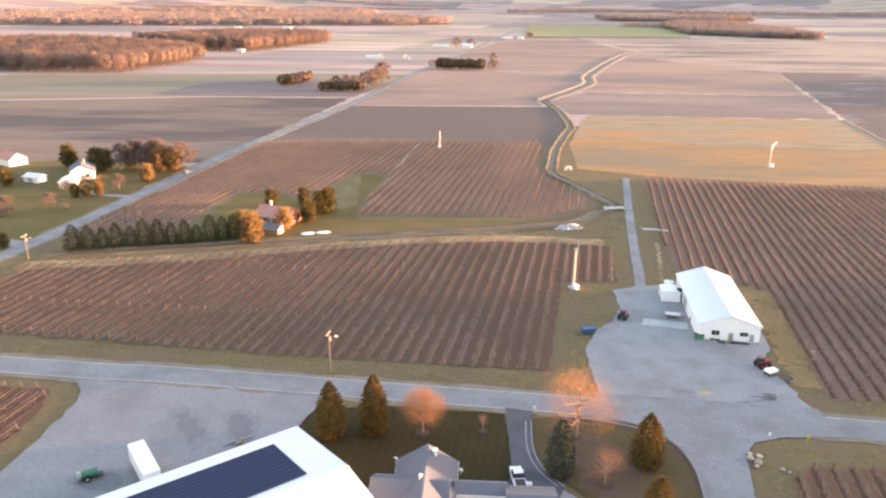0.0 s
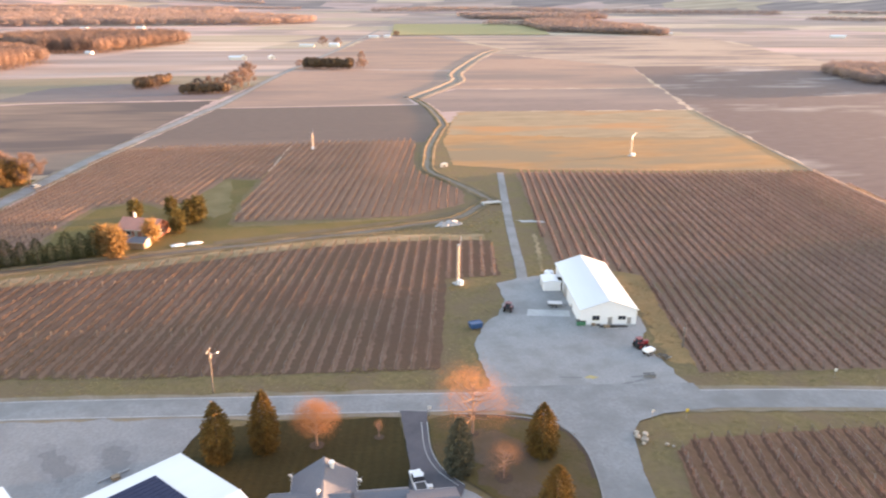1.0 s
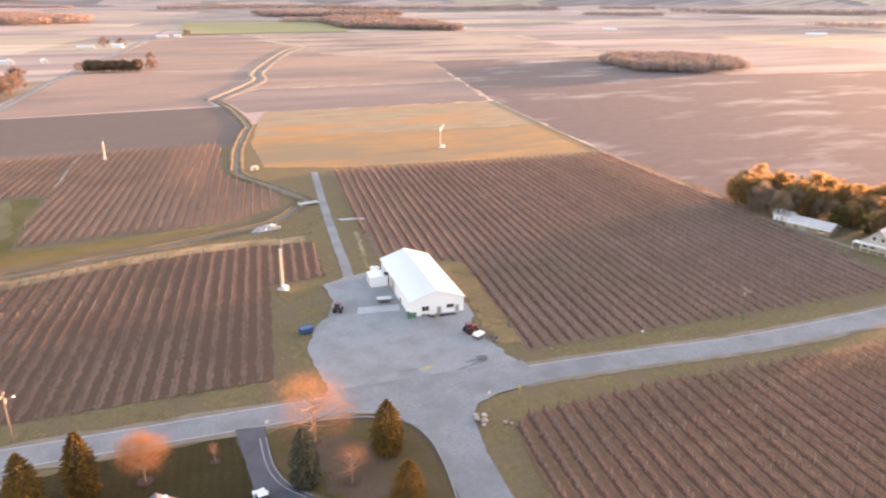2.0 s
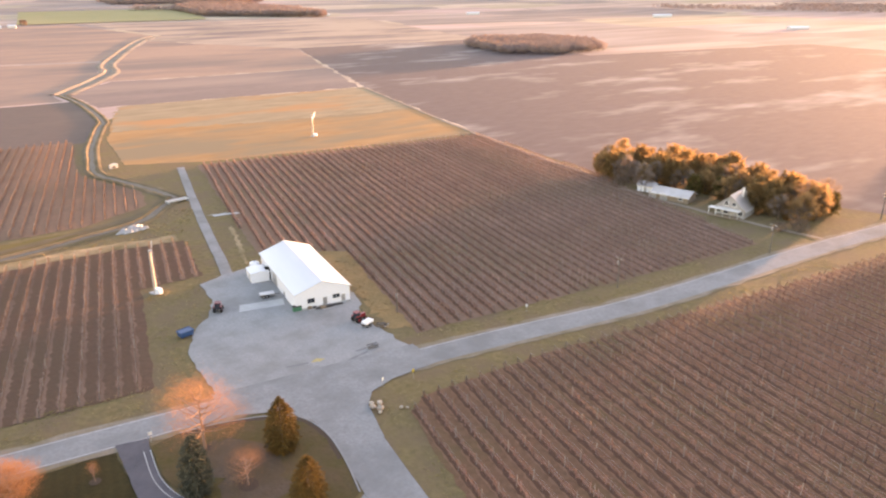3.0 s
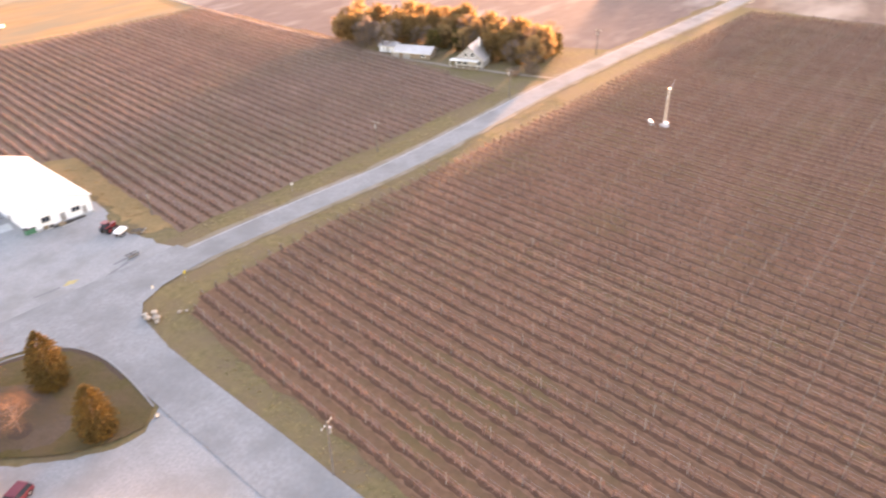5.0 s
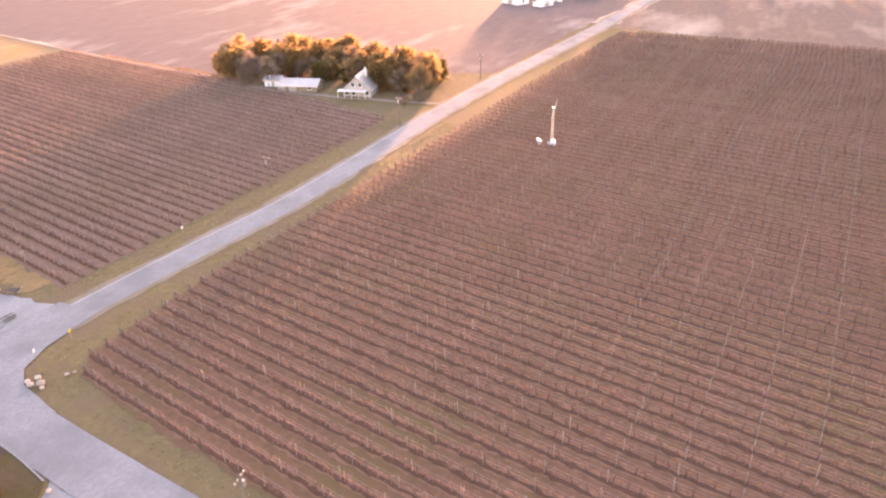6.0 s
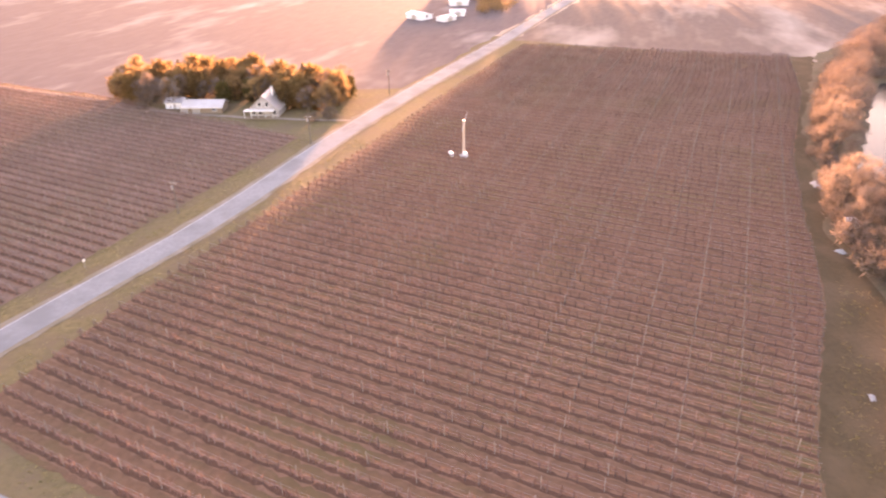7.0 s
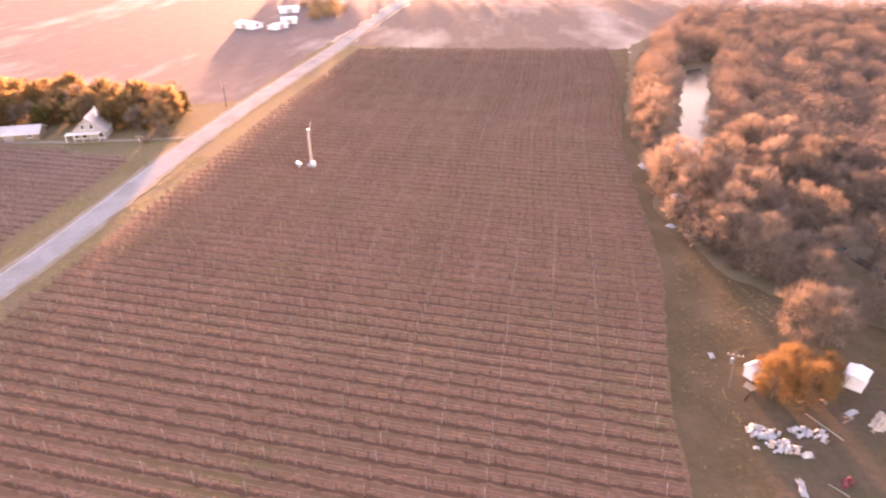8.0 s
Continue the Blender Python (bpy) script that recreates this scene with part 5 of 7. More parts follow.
# trees and bushes of the farm across the road
for x, y, k, s in ((-166, 309, 0, 1.12), (-163, 307, 0, 0.9), (-151, 303, 0, 1.1), (-147, 302, 0, 1.15), (-138, 308, 0, 0.9), (-121, 283.5, 1, 0.8), (-123, 286, 1, 0.66), (-122, 300.5, 1, 1.05), (-117.5, 303, 1, 1.15), (-138, 258, 0, 0.6), (-134, 258.5, 0, 0.55), (-130.5, 261, 1, 0.6), (-173, 274, 0, 0.85), (-177, 268, 0, 0.7), (-130.5, 199.5, 0, 0.55), (-134, 197, 0, 0.6)):
    put(CEDARS[k], x, y, s, group="trees of the white farm")
for x, y, s in ((-141, 305, 0.95), (-134, 303.5, 1.0), (-128, 305, 1.0), (-114, 304, 1.05), (-125, 304, 1.1), (-139, 241.5, 0.5), (-150.5, 235, 0.55), (-126, 268, 0.5)):
    put(LUSH[int(rng.integers(2))], x, y, s, group="trees of the white farm")
for x, y, s in ((-133.5, 241.5, 0.8), (-147, 268, 1.2), (-150, 232, 1.0), (-144, 281, 1.1), (-176, 282, 1.4)):
    put(BUSH, x, y, s, group="bushes of the white farm")
# grove round the farmhouse in the east
GROVE = [(203, 191), (226, 186), (236, 150), (228, 107), (205, 103), (203, 112), (207, 122), (209, 138), (207, 160), (201, 176)]
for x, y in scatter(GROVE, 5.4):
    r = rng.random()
    # nearly all evergreens here take the leaf colour with sun gold in it
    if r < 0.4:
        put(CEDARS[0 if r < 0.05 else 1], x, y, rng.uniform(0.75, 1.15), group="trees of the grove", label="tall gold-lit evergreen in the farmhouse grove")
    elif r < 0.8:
        put(GLOW[int(rng.integers(2))], x, y, rng.uniform(0.75, 1.0), group="trees of the grove", label="bare grove tree, the low sun's gold glow put into its colour")
    else:
        put(TREES[int(rng.integers(5))], x, y, rng.uniform(0.6, 0.8), group="trees of the grove", label="bare tree in the farmhouse grove")
for x, y, k, s in ((197.6, 168.5, 0, 0.78), (198.6, 161.5, 3, 0.72), (201.5, 174, 4, 0.7)):
    put(TREES[k], x, y, s, group="trees of the grove", label="rounded bare grey-pink tree at the front of the grove")
for x, y, s in ((196, 108, 1.0), (200, 104, 1.4), (199, 172, 1.2), (291, -72, 1.6), (296, -76, 1.8), (297, -82, 1.7)):
    put(BUSH, x, y, s, group="bushes of the grove")

# wood in the south-east with a narrow pond
POND = [(184, -43), (198, -47.5), (216, -52.5), (240, -58.5), (262, -64.5), (282, -71), (285, -77), (270, -76), (245, -69.5), (222, -63), (200, -56.5), (184, -51.5)]
sheet("pond", POND, 0.05, "water", "narrow pond among the trees reflecting the bright sky", "pond", 3, 0.5)
sheet("wood_floor", [(118, -38), (147, -31), (226, -37), (330, -58), (420, -120), (420, -330), (90, -260), (70, -90), (100, -60)], 0.012, "litter", "brown leaf litter under the wood", "forest floor", 4, 0.6)
ribbon("creek", [(142, -58), (130, -64), (118, -68), (96, -84)], [(-1.4, 0.04), (1.4, 0.04)], "water", "narrow strip of still water in the wood", "creek", rough=0.2, step=3)
WOOD = [(119, -41), (130, -37), (148, -35.5), (176, -36), (226, -42.5), (306, -62), (385, -100), (385, -210), (250, -215), (120, -190), (88, -120), (92, -82), (104, -60), (117, -52)]


def off_water(x, y):
    if inside(x, y, [(172, -39), (198, -45), (240, -56), (289, -68.5), (297, -87), (270, -81.5), (243, -71.5), (199, -58.5), (172, -49)]):
        return False
    return not inside(x, y, [(146, -55), (132, -61), (94, -80), (98, -88), (134, -68), (148, -62)])


def near_edge(x, y):
    return off_water(x, y) and y > -112 and x < 236 and y > -40 - 0.55 * (236 - x)


for x, y in scatter(WOOD, 7.6, near_edge):
    put(TREES[int(rng.integers(5))], x, y, rng.uniform(0.72, 1.08), group="trees of the wood", label="bare brown tree in the dense wood")
for x, y, s in ((165, -39, 0.4), (172, -40, 0.42), (178, -38, 0.5), (160, -43, 0.5), (168, -45, 0.45)):
    put(TREES[2], x, y, s, group="trees of the wood", label="young bare tree at the pond's edge")
for x, y, s, k in ((107, -48, 0.92, 0), (103, -52, 0.8, 2), (112, -46, 0.75, 4)):
    put(TREES[k], x, y, s, label="bare tree standing apart at the wood's edge")
EDGE = [(120, -40.5), (131, -36.5), (149, -34.5), (177, -35), (226, -41), (300, -59)]
for (xa, ya), (xb, yb) in zip(EDGE, EDGE[1:]):
    n = int(math.hypot(xb - xa, yb - ya) / 4.2)
    for k in range(n):
        t = (k + rng.random()) / n
        put(BUSH, xa + (xb - xa) * t, ya + (yb - ya) * t + rng.normal(0, 0.8), rng.uniform(0.9, 1.9), group="bushes at the wood's edge", label="rounded bare brown bush at the wood's edge")
for x, y in ((119, -45), (116, -50), (111, -54), (106, -57), (101, -61), (97, -66)):
    put(BUSH, x, y, rng.uniform(1.2, 2.0), group="bushes at the wood's edge", label="rounded bare brown bush at the wood's edge")
put(CEDARS[0], 136, -64, 0.55, label="small yellow-green evergreen beside the creek")
GOLD = [bare_tree(8.0, 0.44, 26, 150, 0.1, "goldleaf", 0.0045, "spreading gold-brown tree beside the junk heaps", "gold_tree", 0.06) for k in range(2)]
for o, (x, y) in zip(GOLD, ((83.2, -33.2), (81.6, -37.8))):
    tagged(o, group="trees of the junk yard")
    o.matrix_basis = pose(x, y, 0, 0, 0, 40 * x) @ Matrix.Scale(0.95, 4)
for x, y, s in ((86.6, -36.6, 0.9), (84.6, -41.2, 0.8)):
    put(GOLD[0], x, y, s, group="trees of the junk yard")
put(TREES[1], 94.5, -41.5, 0.88, group="trees of the junk yard", label="tall bare tan tree behind the gold-brown trees")
put(TREES[3], 96.0, -45.5, 0.86, group="trees of the junk yard", label="tall bare tan tree behind the gold-brown trees")
# distant woods
far_wood("wood_south_east", "dense brown winter wood with rounded crowns", WOOD, 8.4, 12.5, 1500, 0.75, thick=0.09, keep=lambda x, y: off_water(x, y) and not near_edge(x, y))
far_wood("wood_west", "brown winter wood lit orange by the sun", [(-560, 735), (-330, 738), (-300, 930), (-360, 1010), (-560, 1180), (-820, 1100)], 10, 20, 760, 1.1, "twigrose", thick=0.22)
far_wood("wood_west_rear", "brown winter wood behind a field", [(-356, 1074), (-285, 1088), (-208, 1360), (-260, 1470), (-420, 1480), (-520, 1230)], 11, 22, 560, 1.4, "twigrose", thick=0.24)
far_wood("wood_oval", "oval brown copse in the ploughed fields", [(505, 600), (556, 556), (632, 568), (680, 630), (690, 720), (600, 760), (546, 712)], 9, 10.5, 420, 1.3, "twighaze", thick=0.2)
far_wood("wood_horizon_west", "long mauve-grey wood in the distance", [(-1200, 1960), (-900, 2030), (-620, 2110), (-310, 2180), (-150, 2230), (0, 2330), (20, 2520), (-200, 2800), (-600, 2920), (-1500, 2600)], 24, 22, 170, 3.4, "twighaze", thick=0.3)
far_wood("wood_horizon_far", "hazy brown wood near the horizon", [(-1500, 3000), (-300, 3300), (-300, 3420), (-1500, 3150)], 20, 22, 16, 7, "twighaze")
far_wood("wood_horizon_north", "hazy brown wood near the horizon", [(300, 3550), (812, 3677), (1260, 3605), (1300, 3720), (800, 3800), (300, 3650)], 20, 22, 16, 7, "twighaze")
far_wood("wood_right", "grey-brown wood beyond the wheat field", [(600, 1850), (700, 1720), (808, 1605), (850, 1650), (880, 1900), (900, 2380), (760, 2450), (640, 2200)], 13, 17, 110, 3.4, "twighaze", thick=0.3)
far_wood("wood_north", "mauve-grey wood beyond the farm fields", [(585, 2690), (760, 2650), (960, 2590), (1120, 2700), (1150, 2900), (600, 3000)], 18, 18, 60, 5, "twighaze", thick=0.3)
far_wood("wood_horizon_east", "hazy brown wood near the horizon", [(1040, 3400), (2057, 2980), (2100, 3080), (1060, 3520)], 20, 22, 16, 7, "twighaze")
far_wood("wood_horizon_sun", "hazy wood far towards the sun", [(2300, 2500), (3000, 1300), (3080, 1340), (2360, 2580)], 20, 20, 14, 7, "twighaze")
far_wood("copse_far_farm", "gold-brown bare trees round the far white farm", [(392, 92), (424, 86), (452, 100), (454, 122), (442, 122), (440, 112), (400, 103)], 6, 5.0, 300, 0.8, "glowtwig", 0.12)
# tree belt out of view, added to cast shade over the eastern fields
far_wood("shelterbelt_east", "unseen tall shelterbelt added to shade the eastern fields", [(500, -170), (535, -170), (548, 108), (512, 112)], 9, 16.5, 300, 1.5, "twigrose", thick=0.22)
# also out of view: lower trees added so the far farm lies in shade
far_wood("hedge_east", "unseen hedge trees added to shade the far farm", [(504, 112), (524, 112), (530, 154), (510, 156)], 6, 11.0, 300, 1.3, "twigrose", thick=0.25)
far_wood("windbreak_far", "dense dark-brown windbreak by the road", [(-10, 812), (42, 799), (45, 812), (-7, 826)], 4, 12, 200, 1.5, "hedgebrown", 0.4)
far_wood("copse_road", "dark evergreens by the long road", [(-104, 599), (-68, 597), (-66, 608), (-100, 612)], 4, 8, 200, 1.3, "hedgebrown", 0.4)
far_wood("copse_field", "dark evergreen clump in a field", [(-150, 640), (-136, 640), (-122, 690), (-134, 694)], 4.5, 8, 200, 1.4, "hedgebrown", 0.4)
for x, y, s in ((-60, 640, 1.5), (-56, 655, 1.6), (-67, 630, 1.3), (-76, 622, 0.95), (-84, 620, 0.9), (-93, 620, 0.9), (-128, 640, 0.7), (-62, 628, 0.8), (52, 812, 0.9), (57, 820, 0.8), (-14, 832, 0.8), (62, 930, 0.9), (20, 1245, 1.3), (44, 1240, 1.2), (180, 1590, 1.0), (186, 1594, 0.9)):
    put(LUSH[int(rng.integers(2))], x, y, s, group="trees along the long road", label="bare roadside tree lit orange")

# thin tree lines and hedgerow clumps all over the far farmland
for k in range(18):
    az, r = radians(rng.uniform(-30, 78)), rng.uniform(1900, 4700)
    along, deep = rng.uniform(90, 420), rng.uniform(18, 45)
    c = np.array([math.sin(az), math.cos(az)]) * r
    u = np.array([math.cos(az + 0.2), -math.sin(az + 0.2)])
    w = np.array([u[1], -u[0]])
    far_wood("tree_line", "thin hazy brown line of trees in the far fields", [tuple(c - u * along - w * deep), tuple(c + u * along - w * deep), tuple(c + u * along + w * deep), tuple(c - u * along + w * deep)], 15, 14, 20, 5, "twighaze")


# ---- buildings ----
def gable_house(name, label, category, x, y, turn, w, l, eave, ridge, wall="siding", roof="shingle", windows=(), doors=(), chimney=None, over=0.45, group="", thick=0.16):
    """Gabled building, ridge along its own y; windows and doors: side, place along it, sill height, width, height."""
    root = thing(name, pose(x, y, 0.05 + land(x, y), 0, 0, turn), label, category, group)
    g = Geo()
    a, b = w / 2, l / 2
    g.add([(-a, -b, 0), (a, -b, 0), (a, b, 0), (-a, b, 0), (-a, -b, eave), (a, -b, eave), (a, b, eave), (-a, b, eave), (0, -b, ridge), (0, b, ridge)],
          [(0, 3, 2, 1), (0, 1, 5, 8, 4), (2, 3, 7, 9, 6), (1, 2, 6, 5), (3, 0, 4, 7), (4, 8, 9, 7), (8, 5, 6, 9)])
    part("wall", g, wall, root)
    slope = (ridge - eave) / a
    for s in (-1, 1):
        g = Geo()
        lo = (s * (a + over), eave - slope * over + 0.03)
        hi = (0, ridge + 0.03)
        vs = [(lo[0], yy, lo[1] + dz) for dz in (0, thick) for yy in (-b - over, b + over)] + [(hi[0], yy, hi[1] + dz) for dz in (0, thick) for yy in (-b - over, b + over)]
        g.add(vs, [(0, 1, 5, 4), (2, 6, 7, 3), (0, 2, 3, 1), (4, 5, 7, 6), (0, 4, 6, 2), (1, 3, 7, 5)])
        part("roof", g, roof, root)
    cap = Geo().box(0, 0, ridge + thick + 0.0, 0.35, l + 2 * over, 0.07)
    part("ridge_cap", cap, roof, root)
    for s in (-1, 1):
        part("gutter", Geo().box(s * (a + over), 0, eave - slope * over - 0.02, 0.12, l + 2 * over, 0.13), "frame", root)
    for side, u, z, ww, hh in windows:
        place_opening(root, "window", side, u, z, ww, hh, a, b)
    for side, u, z, ww, hh in doors:
        place_opening(root, "door", side, u, z, ww, hh, a, b)
    if chimney:
        cx, cy, ch = chimney
        c = part("chimney", Geo().box(cx, cy, eave, 0.6, 0.6, ch - eave), "siding", root)
        part("chimney_cap", Geo().box(cx, cy, ch, 0.72, 0.72, 0.12), "concrete", c)
    return root


def place_opening(root, kind, side, u, z, ww, hh, a, b):
    """Window or door with its frame, on the wall s, n, e or w."""
    def slab(w, h, zz, deep, out):
        g = Geo()
        if side in "sn":
            k = -1 if side == "s" else 1
            g.box(u, k * (b + out), zz, w, deep, h)
        else:
            k = -1 if side == "w" else 1
            g.box(k * (a + out), u, zz, deep, w, h)
        return g
    if kind == "window":
        f = part("window", slab(ww + 0.2, hh + 0.2, z - 0.1, 0.10, 0.02), "frame", root)
        part("pane", slab(ww / 2 - 0.05, hh, z, 0.03, 0.075), "glass", f).location = (-ww / 4 if side in "sn" else 0, -ww / 4 if side in "ew" else 0, 0)
        part("pane", slab(ww / 2 - 0.05, hh, z, 0.03, 0.075), "glass", f).location = (ww / 4 if side in "sn" else 0, ww / 4 if side in "ew" else 0, 0)
        part("sill", slab(ww + 0.3, 0.08, z - 0.16, 0.2, 0.08), "frame", f)
    else:
        f = part("door", slab(ww, hh, z + 0.02, 0.08, 0.03), "steel", root)
        part("door_frame", slab(ww + 0.24, 0.14, z + hh + 0.02, 0.12, 0.03), "frame", f)
        part("handle", slab(0.1, 0.1, z + hh * 0.45, 0.1, 0.09), "dark", f)


# white barn: body, ribbed roof, two gable windows
barn = gable_house("barn", "long white steel barn with a low gabled roof", "barn", 65.1, 156.4, -8.2, 12.9, 30.4, 3.9, 6.1, "white", "roofwhite",
                   [("s", -2.9, 1.4, 1.7, 1.1), ("s", 3.1, 1.5, 1.7, 0.9)], [("s", 0.4, 0, 1.0, 2.1), ("w", 2.0, 0, 3.6, 3.2), ("s", 4.8, 0, 0.9, 2.0)], over=0.3)
for k in range(38):
    for s in (-1, 1):
        rib = Geo().add([(s * 6.7, -15.3 + k * 0.83, 3.99), (s * 0.15, -15.3 + k * 0.83, 6.27), (s * 0.15, -15.22 + k * 0.83, 6.27), (s * 6.7, -15.22 + k * 0.83, 3.99), (s * 6.7, -15.3 + k * 0.83, 4.02), (s * 0.15, -15.3 + k * 0.83, 6.31), (s * 0.15, -15.22 + k * 0.83, 6.31), (s * 6.7, -15.22 + k * 0.83, 4.02)],
                        [(0, 1, 5, 4), (3, 7, 6, 2), (4, 5, 6, 7), (0, 4, 7, 3), (1, 2, 6, 5)])
        part("roof_rib", rib, "roofwhite", barn)
part("plinth", Geo().box(0, -15.3, 0.0, 12.9, 0.5, 0.35), "concrete", barn)
part("pipe_rack", Geo().box(1.0, -16.1, 0.0, 6.5, 0.6, 0.3).tube((-1.5, -16.0, 0.35), (3.6, -16.0, 0.35), 0.09, 0.09, 6), "dark", barn)

shed = gable_house("container_shed", "low white lean-to shed beside the barn", "shed", 57.2, 165.6, -8.2, 4.4, 5.0, 2.4, 2.75, "white", "roofwhite", [], [("w", 0, 0, 1.0, 2.0)], over=0.12)
# black covered pile in the gap, built as a hooded box
unit = thing("compressor_unit", pose(59.4, 164.6, 0.12, 0, 0, -8), "black tarpaulined pile between the shed and the barn", "machine")
part("body", Geo().box(0, 0, 0, 1.9, 2.4, 2.5, chamfer=0.2), "dark", unit)
part("hood", Geo().box(0, 0, 2.5, 1.5, 2.0, 0.35, top=0.7), "rubber", unit)
tank = thing("water_tank", pose(58.6, 171.2, 0.05), "white upright plastic tank beside the shed", "tank")
g = Geo().tube((0, 0, 0), (0, 0, 2.3), 1.25, 1.25, 18).tube((0, 0, 2.3), (0, 0, 2.75), 1.25, 0.35, 18)
part("body", g, "white", tank)
part("lid", Geo().tube((0, 0, 2.75), (0, 0, 2.87), 0.3, 0.3, 12), "dark", tank)
part("hoop", Geo().tube((0, 0, 1.1), (0, 0, 1.18), 1.28, 1.28, 18), "steel", tank)

# large white building with solar panels
SOLAR_TURN = 36.5
hall = gable_house("packing_hall", "large white steel hall with solar panels on its roof", "warehouse", -31.9, 71.3, SOLAR_TURN - 90, 33.5, 46.0, 5.2, 7.6, "white", "roofwhite", [("n", -6, 1.6, 2.0, 1.2), ("n", 6, 1.6, 2.0, 1.2)], [("n", 0, 0, 3.5, 3.6)], over=0.3)
slope = math.degrees(math.atan2(7.6 - 5.2, 33.5 / 2))
PANEL = Geo().box(0, 0, 0, 1.0, 1.9, 0.045).mesh("solar_panel", M["solar"])
for side in (-1,):
    for i in range(11):
        for j in range(21):
            u = -(2.0 + i * 1.07 + 0.5)
            o = new("solar_panel", PANEL)
            o.parent = hall
            z = 5.2 + (7.6 - 5.2) * (1 - abs(u) / 16.75) + 0.30
            o.matrix_basis = pose(u, 16.9 - j * 1.915, z, 0, -slope, 0)

# house with a cross gable, a low link and a garage
def gable_wing(root, name, x0, x1, y0, y1, eave, ridge, wall="siding", roof="shingle", over=0.4):
    """Wing of a house with its ridge along x: walls and two roof slabs."""
    ym = (y0 + y1) / 2
    part(name + "_wall", Geo().add([(x0, y0, 0), (x1, y0, 0), (x1, y1, 0), (x0, y1, 0), (x0, y0, eave), (x1, y0, eave), (x1, y1, eave), (x0, y1, eave), (x0, ym, ridge), (x1, ym, ridge)],
         [(0, 3, 2, 1), (0, 1, 5, 4), (2, 3, 7, 6), (1, 2, 6, 9, 5), (3, 0, 4, 8, 7), (4, 5, 9, 8), (8, 9, 6, 7)]), wall, root)
    slope = (ridge - eave) / (ym - y0)
    for ye, s in ((y0 - over, -1), (y1 + over, 1)):
        zl = eave - slope * over + 0.03
        r = part(name + "_roof", Geo().add([(x0 - over, ye, zl), (x1 + over, ye, zl), (x1 + over, ym, ridge + 0.03), (x0 - over, ym, ridge + 0.03), (x0 - over, ye, zl + 0.16), (x1 + over, ye, zl + 0.16), (x1 + over, ym, ridge + 0.19), (x0 - over, ym, ridge + 0.19)],
                 [(0, 1, 2, 3), (4, 7, 6, 5), (0, 4, 5, 1), (1, 5, 6, 2), (2, 6, 7, 3), (3, 7, 4, 0)]), roof, root)
        part("gutter", Geo().box((x0 + x1) / 2, ye + s * 0.06, zl - 0.02, x1 - x0 + 2 * over, 0.1, 0.13), "frame", r)


house = gable_house("house", "grey-shingled bungalow with a cross gable, a low link and a garage", "house", -2.4, 87.6, -3.0, 8.6, 12.2, 2.5, 5.2, "siding", "shingle",
                    [("n", -2.4, 1.0, 1.6, 1.3), ("n", 2.4, 1.0, 1.6, 1.3), ("w", 3.6, 1.0, 1.6, 1.3), ("e", 4.2, 1.0, 1.2, 1.3)], [], None, over=0.5)
gable_wing(house, "cross", -7.4, 3.4, -5.4, 2.2, 2.5, 4.75)
gable_wing(house, "link", 4.6, 12.0, -1.0, 1.8, 2.3, 3.1, over=0.25)
gable_wing(house, "garage", 12.2, 18.8, -6.0, 0.6, 2.5, 3.7)
part("garage_door", Geo().box(15.5, -6.05, 0.05, 4.6, 0.08, 2.1), "frame", house, "white panelled garage door")
for k in range(3):
    part("door_rail", Geo().box(15.5, -6.11, 0.6 + 0.5 * k, 4.6, 0.04, 0.05), "steel", house)
for x, y, z, r in ((1.2, 4.9, 4.4, 0.32), (-0.5, -1.6, 4.5, 0.22)):
    v = part("roof_vent", Geo().tube((x, y, z), (x, y, z + 1.15), r, r, 10), "frame", house, "white round roof vent")
    part("cowl", Geo().tube((x, y, z + 1.15), (x, y, z + 1.4), r * 1.5, r * 0.9, 10), "frame", v)
part("entry_gable", Geo().add([(-3.4, -4.6, 2.6), (-0.8, -4.6, 2.6), (-2.1, -4.6, 4.0), (-3.4, -2.2, 2.6), (-0.8, -2.2, 2.6), (-2.1, -2.2, 4.0)], [(0, 1, 2), (3, 5, 4), (0, 2, 5, 3), (1, 4, 5, 2), (0, 3, 4, 1)]), "frame", house, "small white gable over the entrance")
for x, y in ((5.2, 3.4), (-5.0, 5.6)):
    d = part("satellite_dish", Geo().tube((x, y, 2.2), (x, y, 3.1), 0.03, 0.03, 6).tube((x, y, 3.1), (x + 0.15, y + 0.2, 3.25), 0.45, 0.12, 12), "frame", house)
    part("feed_arm", Geo().tube((x, y, 3.1), (x + 0.4, y + 0.5, 3.3), 0.02, 0.02, 5), "steel", d)
box = thing("utility_box", pose(13.2, 90.6, 0.13, 0, 0, -6), "white metal utility box beside the garage", "utility box")
part("cabinet", Geo().box(0, 0, 0, 1.3, 0.7, 0.85, chamfer=0.06), "frame", box)
part("lid", Geo().box(0, 0, 0.85, 1.36, 0.76, 0.06), "frame", box)

gable_house("storage_shed", "white steel storage shed beside the gravel yard", "shed", 16.2, 63.0, 34.3, 12.0, 19.0, 4.1, 5.6, "white", "roofwhite", [], [("e", 0, 0, 3.4, 3.2)], over=0.3)

# red-roofed house across the ditch
gable_house("house", "brick house with a red-brown roof among evergreens", "house", -55.5, 229, 70, 8.5, 12.5, 2.9, 5.2, "brick", "redroof", [("w", -3, 1, 1.6, 1.2), ("w", 2.5, 1, 1.6, 1.2), ("s", 0, 1, 1.4, 1.2)], [("w", 0, 0, 1, 2.1)], (1.5, 3.5, 6.4))
gable_house("garage", "small grey-roofed garage beside the red-roofed house", "garage", -54.6, 216.4, 76, 4.6, 6.0, 2.2, 3.0, "timber", "shingle", [], [("s", 0, 0, 2.6, 2.1)])
